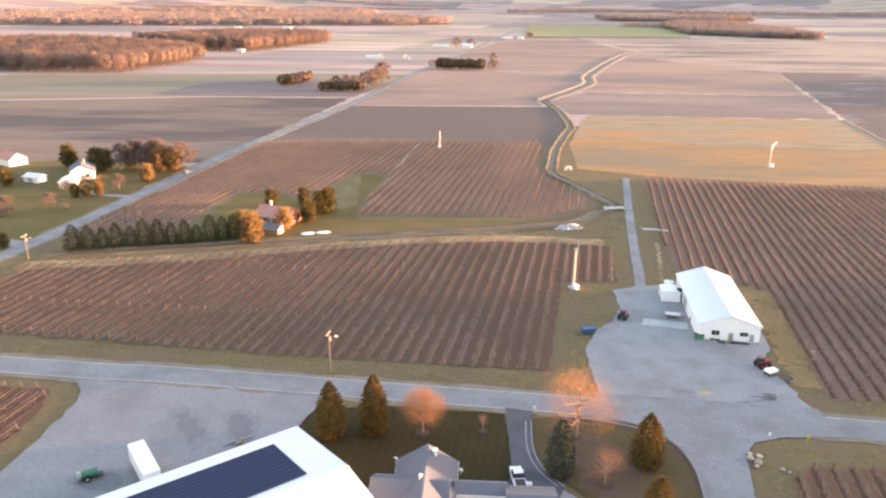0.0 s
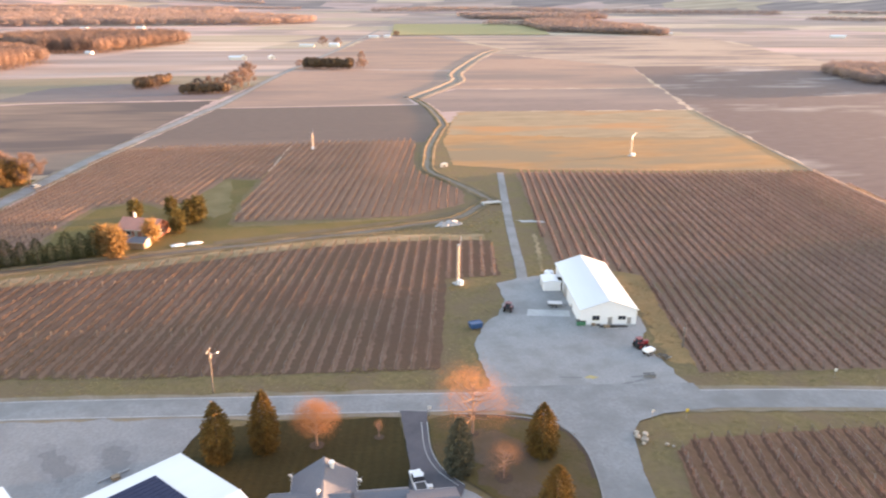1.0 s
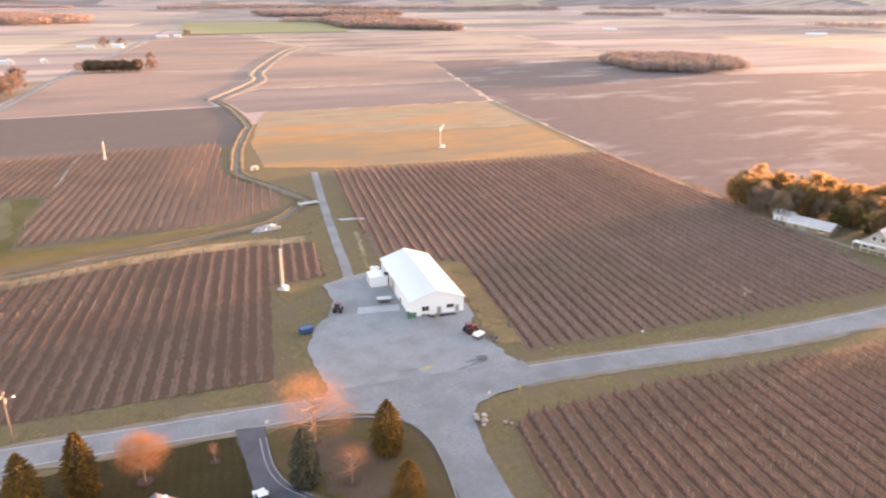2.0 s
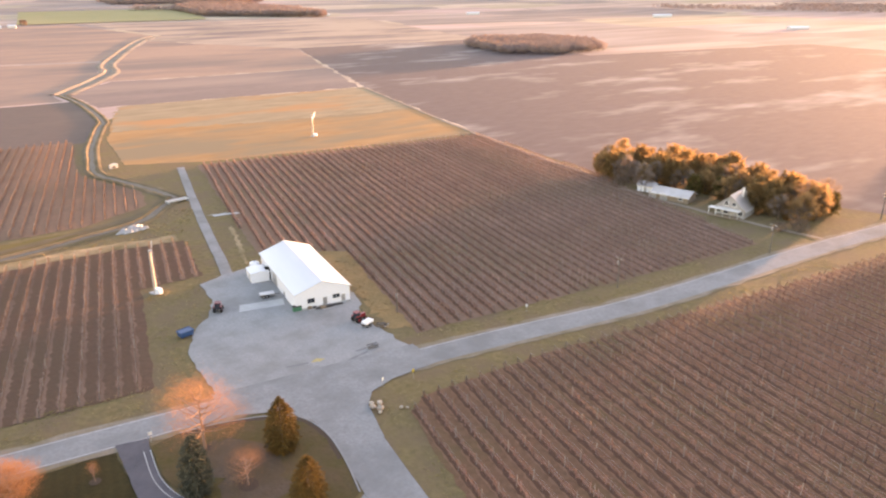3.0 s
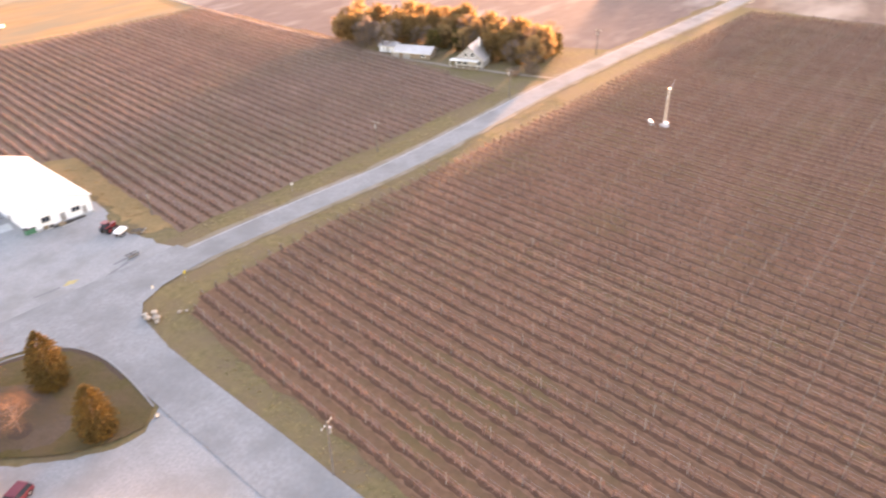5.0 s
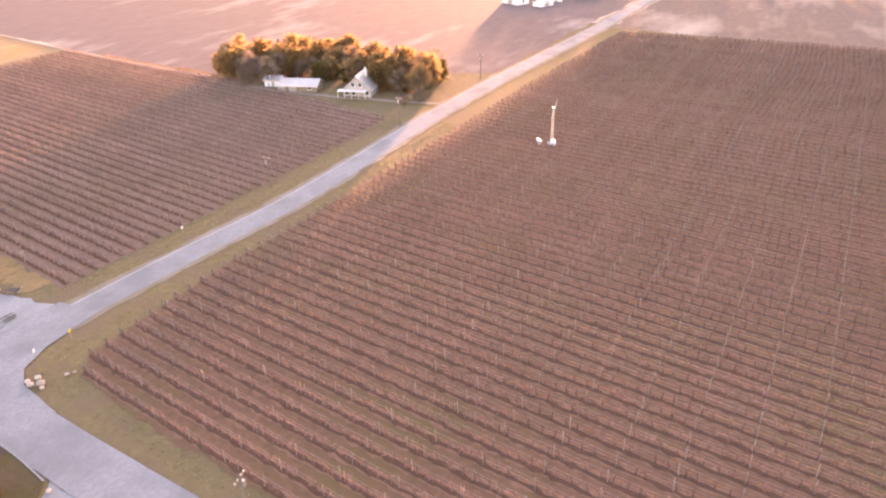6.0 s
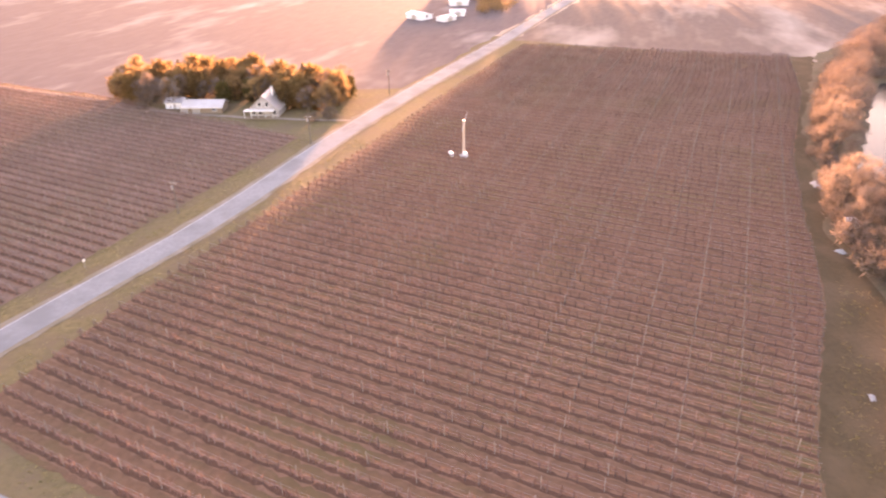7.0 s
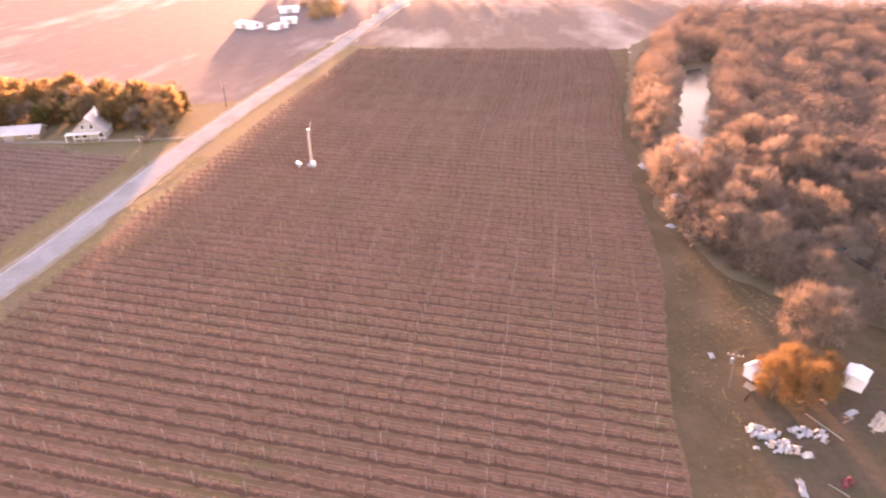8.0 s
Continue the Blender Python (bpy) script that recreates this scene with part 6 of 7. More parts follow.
# white farm across the long road
gable_house("farmhouse", "white farmhouse with a grey roof", "house", -151, 291, 25, 9, 12, 3.6, 6.2, "white", "shingle", [("s", -2, 1, 1.2, 1.4), ("s", 2, 1, 1.2, 1.4), ("e", 2, 1, 1.2, 1.4)], [("s", 0, 0, 1, 2.1)], (1, 2, 7.2))
gable_house("farm_shed", "low white outbuilding of the farm", "shed", -149, 276, 15, 6, 9, 2.4, 3.6, "white", "roofwhite", [], [("s", 0, 0, 2.4, 2.1)])
gable_house("farm_shed", "pale farm outbuilding with a light roof", "shed", -166, 282, 70, 5, 7, 2.3, 3.3, "white", "roofwhite", [], [("w", 0, 0, 2.4, 2.1)])
gable_house("farmhouse", "house with a reddish roof behind trees", "house", -194, 314, 60, 8, 10, 3, 5.4, "siding", "redroof", [("s", 0, 1, 1.4, 1.2)], [])
# farmhouse and shed in front of the grove
gable_house("farmhouse", "grey farmhouse with a steep gabled front and white trim", "house", 202.0, 126.6, -78, 9.4, 10.0, 2.7, 6.8, "greywall", "steel",
            [("s", -3.4, 0.9, 1.3, 1.4), ("s", -1.2, 0.9, 1.3, 1.4), ("s", 3.4, 0.9, 1.3, 1.4), ("s", -1.2, 3.5, 1.0, 1.3), ("s", 1.2, 3.5, 1.0, 1.3), ("w", -3, 0.9, 1.2, 1.4), ("w", 2, 0.9, 1.2, 1.4)], [("s", 1.2, 0, 1, 2.1)], (1.5, 1, 8.4))
porch = thing("porch", pose(195.6, 126.4, 0.05, 0, 0, 12), "white open porch with a flat roof beside the farmhouse", "porch")
part("roof", Geo().box(0, 0, 2.5, 2.4, 9.6, 0.16), "frame", porch)
part("deck", Geo().box(0, 0, 0, 2.4, 9.6, 0.35), "timber", porch)
for k in range(5):
    part("pillar", Geo().box(-1.1, -4.6 + k * 2.3, 0.35, 0.14, 0.14, 2.15), "frame", porch)
gable_house("garage", "long brown garage with a pale tin roof beside the grove", "garage", 199.5, 148.5, 14, 7, 13, 2.1, 3.6, "timber", "greytin", [("w", -4, 1, 1.2, 1.0)], [("w", 2, 0, 2.6, 2.2), ("w", 6, 0, 2.6, 2.2)])
gable_house("shed", "small white shed with a pale roof at the grove", "shed", 201.0, 160.5, 14, 4.4, 6.0, 2.2, 3.2, "white", "steel", [], [("w", 0, 0, 0.9, 1.8)])
# distant farms
for x, y, t, w, l, e, r, lab in (
    (379, 131, -30, 8, 12, 2.4, 3.4, "white farm shed far along the road"), (376, 115, 60, 6, 9, 2.0, 2.8, "white farm shed far along the road"), (428, 122, 20, 8, 11, 2.4, 3.4, "white barn far along the road"), (392, 113, 15, 6, 8, 2.2, 3.2, "white farmhouse far along the road")):
    gable_house("farm_building", lab, "farm building", x, y, t, w, l, e, r, "white", "roofwhite", [("s", 0, 1.2, 1.2, 1.2)], [("w", 0, 0, 3, 2.8)], group="farm buildings far along the road")
for x, y, t, w, l, e, r in ((-94, 960, 80, 10, 22, 4, 6), (-84, 958, 10, 9, 12, 5, 8), (-50, 965, 10, 9, 13, 4, 6.5), (38, 1230, 80, 12, 22, 5, 8), (-6, 1236, 80, 9, 34, 3.5, 5), (130, 1535, 80, 12, 30, 4, 6), (158, 1540, 80, 11, 18, 5, 7), (-300, 1082, 70, 8, 14, 3, 5), (-560, 2010, 80, 10, 24, 4, 6), (-430, 2030, 80, 12, 30, 5, 7), (840, 1660, 80, 14, 40, 5, 8), (1180, 1500, 60, 14, 45, 5, 8), (1420, 1100, 60, 14, 60, 5, 8), (1190, 650, 65, 14, 50, 4, 6)):
    gable_house("farm_building", "white farm building in the distant fields", "farm building", x, y, t, w * 0.8, l * 0.7, e * 0.8, r * 0.8, "siding", "roofwhite", [], [("s", 0, 0, 3, 3)], group="distant farm buildings")


# ---- wind machines, poles and signs ----
def wind_machine(x, y, turn, h=10.2, yaw=0.0, label="tan steel wind machine tower with a two-bladed propeller"):
    root = thing("wind_machine", pose(x, y, 0.05, 0, 0, turn), label, "wind machine", "wind machines in the vineyards")
    part("tower", Geo().tube((0, 0, 0.2), (0, 0, h), 0.42, 0.30, 12), "towertan", root)
    part("base_pad", Geo().box(0, 0, 0, 2.2, 2.2, 0.22, chamfer=0.2), "concrete", root)
    part("engine_housing", Geo().box(0, -1.3, 0.22, 1.1, 1.7, 1.25, chamfer=0.15), "white", root)
    part("gearbox", Geo().box(0, -0.15, h, 0.55, 1.0, 0.5, chamfer=0.1).tube((0, -0.6, h + 0.25), (0, -1.0, h + 0.25), 0.16, 0.1, 10), "steel", root)
    for s in (-1, 1):
        c, d = math.cos(radians(yaw)), math.sin(radians(yaw))
        ring = lambda r, w: [(s * r * c - q * 0, -0.95 + p, h + 0.25 + s * r * d + q) for p, q in ((-0.04, -w), (0.04, -w * 0.4), (0.06, w), (-0.02, w * 0.5))]
        part("blade", Geo().loft([ring(0.1, 0.10), ring(1.2, 0.17), ring(2.7, 0.09)]), "white", root)
    lad = Geo()
    for s in (-0.18, 0.18):
        lad.tube((s, 0.42, 0.4), (s, 0.34, h - 0.4), 0.025, 0.025, 4)
    part("ladder", lad, "steel", root)
    return root


wind_machine(34.0, 172.0, 20, 10.4, yaw=85)
wind_machine(-2.2, 361.2, 0, 7.4, yaw=80)
wind_machine(149.4, 321.6, 40, 9.8, yaw=30)
wind_machine(176.9, 54.3, -60, 9.6, yaw=75)
for x, y, t in ((176.0, 57.6, 30),):
    tk = thing("fuel_tank", pose(x, y, 0.05, 0, 0, t), "white horizontal fuel tank beside the wind machine", "fuel tank", "fuel tanks of the wind machines")
    g = Geo().tube((-1.2, 0, 0.75), (1.2, 0, 0.75), 0.5, 0.5, 14).tube((1.2, 0, 0.75), (1.45, 0, 0.75), 0.5, 0.22, 14).tube((-1.45, 0, 0.75), (-1.2, 0, 0.75), 0.22, 0.5, 14)
    part("shell", g, "white", tk)
    for s in (-0.8, 0.8):
        part("saddle", Geo().box(s, 0, 0, 0.18, 0.8, 0.4), "steel", tk)


def utility_pole(x, y, turn, h, arm=True, lampish=False):
    root = thing("utility_pole", pose(x, y, 0.0, 0, 0, turn), "weathered grey wooden utility pole beside the road", "utility pole", "utility poles")
    part("pole", Geo().tube((0, 0, -0.2), (0, 0, h), 0.17, 0.12, 9), "polewood", root)
    if arm:
        part("crossarm", Geo().box(0, 0.12, h - 0.75, 2.3, 0.13, 0.14), "timber", root)
        for s in (-1.0, -0.4, 0.4, 1.0):
            part("insulator", Geo().tube((s, 0.12, h - 0.61), (s, 0.12, h - 0.38), 0.07, 0.04, 8), "lamp", root)
    part("transformer", Geo().tube((0.34, 0, h - 2.2), (0.34, 0, h - 1.3), 0.24, 0.24, 12), "steel", root)
    if lampish:
        a = part("lamp_arm", Geo().tube((0, 0, h - 1.6), (0.5, -1.3, h - 1.2), 0.04, 0.035, 6), "steel", root)
        part("lamp_head", Geo().tube((0.5, -1.3, h - 1.3), (0.5, -1.3, h - 1.05), 0.2, 0.12, 10), "steel", a)
    return root


for x, y, t, h, arm, lm in ((-22.2, 125.6, 80, 9.4, True, True), (41.6, 51.9, 10, 8.9, True, False), (125, 108.4, 82, 8.2, True, False), (176.5, 99.6, 82, 8.8, True, False), (74.6, 128.4, 60, 5.8, False, False), (-118, 190, 80, 7.6, True, True), (232, 95.5, 82, 8.8, True, False), (85.4, -27.9, 70, 6.6, True, False), (-96, 137.5, 80, 9, True, False)):
    utility_pole(x, y, t, h, arm, lm)
for x, y, t, mat, lab in ((55.4, 103.2, 20, "frame", "small white road sign on a steel post"), (97.9, 111.2, 0, "frame", "small white marker post beside the road"), (61.5, 102.4, 10, "yellow", "small yellow road sign on a steel post"), (16.6, 110.9, 0, "frame", "small white mailbox post at the driveway")):
    sg = thing("road_sign", pose(x, y, 0.1, 0, 0, t), lab, "road sign")
    part("sign_post", Geo().tube((0, 0, 0), (0, 0, 2.0), 0.035, 0.035, 6), "steel", sg)
    part("sign_plate", Geo().box(0, -0.05, 1.4, 0.62, 0.03, 0.62, chamfer=0.01), mat, sg)


# ---- vehicles ----
def wheels(root, xs, half, r, w=0.24):
    for x in xs:
        for s in (-1, 1):
            ty = part("wheel", Geo().tube((x, s * (half - w), r), (x, s * half, r), r, r, 14), "rubber", root)
            part("rim", Geo().tube((x, s * (half - 0.02), r), (x, s * (half + 0.015), r), r * 0.58, r * 0.5, 10), "steel", ty)


def car(kind, x, y, turn, paint, label, z=0.13):
    """Car facing its own +x; kind: pickup, suv or sedan."""
    root = thing("pickup_truck" if kind == "pickup" else "car", pose(x, y, z, 0, 0, turn), label, "car")
    L, W = {"pickup": (5.6, 1.95), "suv": (4.6, 1.85), "sedan": (4.5, 1.8)}[kind]
    hood = {"pickup": 1.05, "suv": 1.0, "sedan": 0.85}[kind]
    roof = {"pickup": 1.85, "suv": 1.7, "sedan": 1.42}[kind]
    def ring(xx, zt, wf):
        a = W / 2 * wf
        return [(xx, -a, 0.34), (xx, a, 0.34), (xx, a * 1.0, zt - 0.14), (xx, a * 0.93, zt), (xx, -a * 0.93, zt), (xx, -a, zt - 0.14)]
    part("body", Geo().loft([ring(-L / 2, hood - 0.1, 0.9), ring(-L / 2 + 0.25, hood + 0.02, 1), ring(L / 2 - 1.4, hood + 0.02, 1), ring(L / 2 - 0.3, hood - 0.12, 0.97), ring(L / 2, hood - 0.35, 0.86)]), paint, root)
    if kind == "pickup":
        c0, c1 = -0.7, 1.35
        part("bed", Geo().box(-L / 2 + 1.0, 0, hood + 0.02, 1.75, W * 0.8, 0.05), "dark", root)
        for s in (-1, 1):
            part("bed_rail", Geo().box(-L / 2 + 1.0, s * W * 0.44, hood, 1.9, 0.1, 0.14), paint, root)
    else:
        c0, c1 = -L / 2 + 0.15, L / 2 - 1.25
    def cab(xx, zz, wf):
        return [(xx[0], -W / 2 * wf, zz), (xx[1], -W / 2 * wf, zz), (xx[1], W / 2 * wf, zz), (xx[0], W / 2 * wf, zz)]
    part("cabin_glass", Geo().loft([cab((c0, c1), hood, 0.95), cab((c0 + 0.3, c1 - 0.62), roof - 0.07, 0.78)]), "glass", root)
    part("roof", Geo().loft([cab((c0 + 0.26, c1 - 0.58), roof - 0.08, 0.8), cab((c0 + 0.4, c1 - 0.75), roof, 0.7)]), paint, root)
    wheels(root, (-L / 2 + 0.9, L / 2 - 0.95), W / 2 + 0.01, 0.37)
    for s in (-1, 1):
        part("headlight", Geo().box(L / 2 - 0.08, s * W * 0.34, hood - 0.42, 0.12, 0.34, 0.16), "lamp", root)
        part("tail_light", Geo().box(-L / 2 + 0.02, s * W * 0.38, hood - 0.4, 0.08, 0.16, 0.3), "tail", root)
        part("mirror", Geo().box(c1 - 0.35, s * (W / 2 + 0.06), hood + 0.05, 0.14, 0.18, 0.16), paint, root)
    part("bumper", Geo().box(L / 2 - 0.02, 0, 0.36, 0.14, W * 0.88, 0.2), "dark", root)
    return root


car("pickup", 11.9, 92.2, 95, "carwhite", "white pickup truck parked on the dark driveway")
car("suv", 18.4, 80.9, 200, "maroon", "dark red car parked on the gravel yard")
car("sedan", -109.5, 297, 76, "silver", "pale car on the long straight road", 0.17)


def farm_trailer(x, y, turn, l, w, h, mat, label, name="farm_trailer", deck=0.7):
    root = thing(name, pose(x, y, 0.1, 0, 0, turn), label, "trailer")
    part("bed", Geo().box(0, 0, deck, l, w, 0.15), "dark", root)
    if h:
        part("box", Geo().box(0, 0, deck + 0.15, l, w, h, chamfer=0.06), mat, root)
    part("drawbar", Geo().tube((l / 2, 0, deck), (l / 2 + 1.2, 0, 0.45), 0.06, 0.06, 6), "dark", root)
    wheels(root, (-l * 0.25, -l * 0.25 + 0.8), w / 2, 0.36)
    return root


farm_trailer(-45.6, 92.2, 126, 9.5, 2.5, 2.7, "carwhite", "white box trailer parked against the hall", "box_trailer", 1.1)
farm_trailer(54.4, 153.6, -15, 3.4, 1.7, 0.25, "silver", "low grey flatbed trailer in the yard", "flatbed_trailer")
farm_trailer(58.6, 151.6, -20, 1.6, 1.3, 0.5, "dark", "small dark utility cart beside the flatbed trailer", "utility_cart", 0.45)
farm_trailer(65.8, 126.4, 20, 2.4, 1.5, 0.5, "white", "white farm trailer at the yard's edge")


def tractor(x, y, turn, paint, label):
    root = thing("tractor", pose(x, y, 0.1, 0, 0, turn), label, "tractor", "tractors in the yard")
    part("hood", Geo().box(0.95, 0, 0.85, 1.7, 0.75, 0.75, chamfer=0.12), paint, root)
    part("cab", Geo().box(-0.45, 0, 0.95, 1.2, 1.2, 1.35, top=0.86), "glass", root)
    part("cab_roof", Geo().box(-0.45, 0, 2.3, 1.25, 1.25, 0.14, chamfer=0.1), paint, root)
    part("chassis", Geo().box(0.3, 0, 0.55, 3.0, 0.5, 0.4), "dark", root)
    part("exhaust", Geo().tube((1.2, 0.25, 1.6), (1.2, 0.25, 2.4), 0.05, 0.05, 8), "dark", root)
    for s in (-1, 1):
        r = part("rear_wheel", Geo().tube((-0.6, s * 0.6, 0.75), (-0.6, s * 1.0, 0.75), 0.75, 0.75, 18), "rubber", root)
        part("rim", Geo().tube((-0.6, s * 0.97, 0.75), (-0.6, s * 1.03, 0.75), 0.4, 0.36, 12), paint, r)
        f = part("front_wheel", Geo().tube((1.4, s * 0.55, 0.45), (1.4, s * 0.82, 0.45), 0.45, 0.45, 16), "rubber", root)
        part("rim", Geo().tube((1.4, s * 0.8, 0.45), (1.4, s * 0.85, 0.45), 0.24, 0.2, 12), paint, f)
        part("mudguard", Geo().box(-0.6, s * 0.8, 1.5, 1.3, 0.42, 0.08), paint, root)
    return root


tractor(42.5, 152.8, 60, "maroon", "small dark red tractor at the edge of the yard")
tractor(65.4, 129.6, 10, "redpaint", "red tractor parked beside the white trailer")
blue = thing("skip_bin", pose(32.7, 145.0, 0.08, 0, 0, 12), "blue open bin standing on the grass", "bin")
g = Geo().box(0, 0, 0.25, 2.6, 1.7, 1.1, top=1.12)
part("body", g, "bluepaint", blue)
part("rim", Geo().box(0, 0.97, 1.33, 2.95, 0.08, 0.1).box(0, -0.97, 1.33, 2.95, 0.08, 0.1).box(1.46, 0, 1.33, 0.08, 1.9, 0.1).box(-1.46, 0, 1.33, 0.08, 1.9, 0.1), "bluepaint", blue)
for s in (-0.9, 0.9):
    part("skid", Geo().box(s, 0, 0, 0.2, 1.6, 0.26), "dark", blue)
for x, y, t, l, lab in ((60.2, 141.6, -14, 2.2, "dark stack of pipes and crates at the barn's foot"), (63.0, 140.2, -6, 2.8, "dark stack of pipes and crates at the barn's foot"), (68.6, 124.6, 30, 1.8, "dark heap of crates at the yard's edge")):
    cr = thing("crate_stack", pose(x, y, 0.12, 0, 0, t), lab, "crates", "crate stacks round the barn")
    part("crate", Geo().box(-l * 0.28, 0, 0, l * 0.42, 0.8, 0.6, 0.1, chamfer=0.04), "timber", cr)
    part("crate", Geo().box(l * 0.22, 0.1, 0, l * 0.36, 0.7, 0.45, -0.15, chamfer=0.04), "dark", cr)
    part("pipe", Geo().tube((-l / 2, -0.55, 0.1), (l / 2, -0.5, 0.1), 0.1, 0.1, 8), "dark", cr)
    part("pipe", Geo().tube((-l / 2 + 0.2, -0.75, 0.09), (l / 2 + 0.3, -0.74, 0.09), 0.09, 0.09, 8), "steel", cr)
green = thing("dumpster", pose(56.8, 142.4, 0.13, 0, 0, -10), "green metal dumpster at the barn's corner", "dumpster")
part("body", Geo().box(0, 0, 0.12, 1.9, 1.1, 1.0, top=1.08), "greenpaint", green)
part("lid", Geo().box(0, 0, 1.13, 2.1, 1.25, 0.08), "dark", green)
for s in (-0.8, 0.8):
    part("caster", Geo().tube((s, -0.3, 0.08), (s, 0.3, 0.08), 0.08, 0.08, 8), "rubber", green)
spray = thing("sprayer", pose(-54.0, 92.0, 0.14, 0, 0, 30), "green vineyard sprayer parked on gravel", "farm machine")
part("tank", Geo().tube((-1.3, 0, 1.1), (1.0, 0, 1.1), 0.62, 0.62, 14), "greenpaint", spray)
part("frame", Geo().box(0, 0, 0.35, 3.4, 1.1, 0.18), "dark", spray)
part("fan_housing", Geo().tube((-1.9, 0, 1.0), (-1.35, 0, 1.0), 0.72, 0.66, 16), "steel", spray)
part("boom", Geo().tube((-1.6, -1.9, 1.6), (-1.6, 1.9, 1.6), 0.05, 0.05, 6).tube((-1.6, -1.9, 1.6), (-1.2, -2.0, 2.3), 0.04, 0.04, 6), "greenpaint", spray)
wheels(spray, (-0.6,), 0.85, 0.5)
harrow = thing("harrow", pose(61.6, 117.0, 0.13, 0, 0, 85), "dark rusty disc harrow at the edge of the yard", "farm machine")
part("frame", Geo().box(0, 0, 0.55, 0.14, 2.4, 0.12).box(0.8, 0, 0.55, 0.14, 2.4, 0.12).box(0.4, 0, 0.57, 1.4, 0.12, 0.1), "dark", harrow)
for k in range(8):
    part("disc", Geo().tube((0.1, -1.1 + k * 0.31, 0.3), (0.1, -1.06 + k * 0.31, 0.3), 0.3, 0.26, 12), "steel", harrow)
cultivator = thing("cultivator", pose(67.8, 124.0, 0.1, 0, 0, 40), "dark grey field cultivator at the yard's edge", "farm machine")
part("frame", Geo().box(0, 0, 0.6, 0.14, 2.6, 0.14).box(0.7, 0, 0.6, 0.14, 2.6, 0.14).box(0.35, 0, 0.62, 1.6, 0.12, 0.12), "dark", cultivator)
for k in range(7):
    part("tine", Geo().tube((0.7, -1.2 + k * 0.4, 0.62), (0.5, -1.2 + k * 0.4, 0.0), 0.04, 0.03, 5), "steel", cultivator)
pallet = thing("pallet_stack", pose(-33.8, 101.4, 0.1, 0, 0, 34), "grey stack of pallets and pipe against the hall", "pallets")
for k in range(4):
    part("pallet", Geo().box(0, 0, k * 0.15, 1.2, 1.0, 0.13), "timber", pallet)
part("pipe", Geo().tube((-2.4, 0.8, 0.2), (2.4, 0.8, 0.2), 0.15, 0.15, 8), "plastic", pallet)

# white covered heaps beside the ditch, culvert and boats
def heap(x, y, turn, l, w, h, label, mat="plastic", name="covered_heap"):
    """Crumpled sheeting over a low mound."""
    root = thing(name, pose(x, y, 0.06, 0, 0, turn), label, "heap")
    g = Geo()
    nu, nv = 22, 12
    vs = []
    for i in range(nu + 1):
        for j in range(nv + 1):
            u, v = i / nu * 2 - 1, j / nv * 2 - 1
            d = max(0.0, 1 - (u * u) ** 1.3 - (v * v) ** 1.2)
            k = noise.noise(Vector((u * 3 + x, v * 3 + y, 0.0))) * 0.9 + noise.noise(Vector((u * 9 + x, v * 7, 2.0))) * 0.7
            e = 1 + 0.45 * noise.noise(Vector((u * 2.6, v * 2.6 + x, 5.0)))
            vs.append((u * l / 2 * e + 0.25 * k, v * w / 2 * e, max(0.0, h * (d ** 0.6) * (1 + k))))
    fs = [(i * (nv + 1) + j, (i + 1) * (nv + 1) + j, (i + 1) * (nv + 1) + j + 1, i * (nv + 1) + j + 1) for i in range(nu) for j in range(nv)]
    g.add(vs, fs)
    part("sheeting", g, mat, root)
    return root


heap(41.4, 223.8, 12, 8.5, 3.4, 1.1, "long heap under white plastic beside the ditch")


def rowing_boat(x, y, turn):
    root = thing("boat", pose(x, y, 0.06, 0, 0, turn), "small white upturned boat on the ground", "boat", "boats by the ditch")
    def ring(xx, w, z):
        return [(xx, -w, 0.05), (xx, -w * 0.8, z * 0.7), (xx, 0, z), (xx, w * 0.8, z * 0.7), (xx, w, 0.05)]
    part("hull", Geo().loft([ring(-2.2, 0.55, 0.55), ring(-0.8, 0.85, 0.75), ring(0.9, 0.75, 0.7), ring(2.3, 0.05, 0.35)]), "white", root)
    part("keel", Geo().box(0, 0, 0.72, 3.0, 0.06, 0.1), "timber", root)


rowing_boat(-43, 215.4, 15)
rowing_boat(-38.4, 216.6, 10)
bridge = thing("footbridge", pose(61.6, 246.8, 0.55, 0, 0, 8), "pale concrete slab bridge over the ditch", "bridge")
part("deck", Geo().box(0, 0, 0, 7.4, 2.6, 0.25), "concrete", bridge)
for s in (-1, 1):
    part("edge_beam", Geo().box(0, s * 1.25, 0.25, 7.4, 0.16, 0.16), "concrete", bridge)
    part("abutment", Geo().box(s * 3.4, 0, -0.55, 0.5, 2.6, 0.55), "concrete", bridge)
culvert = thing("culvert", pose(55.4, 310.5, 0.05, 0, 0, 20), "pale concrete culvert head at the ditch", "culvert")
part("headwall", Geo().box(0, 0, 0, 3.6, 0.6, 1.7), "concrete", culvert)
part("pump_box", Geo().box(1.2, 1.5, 0, 1.8, 1.6, 1.5), "steel", culvert)
part("pipe_mouth", Geo().tube((0, -0.5, 0.6), (0, -0.1, 0.6), 0.5, 0.5, 14), "dark", culvert)
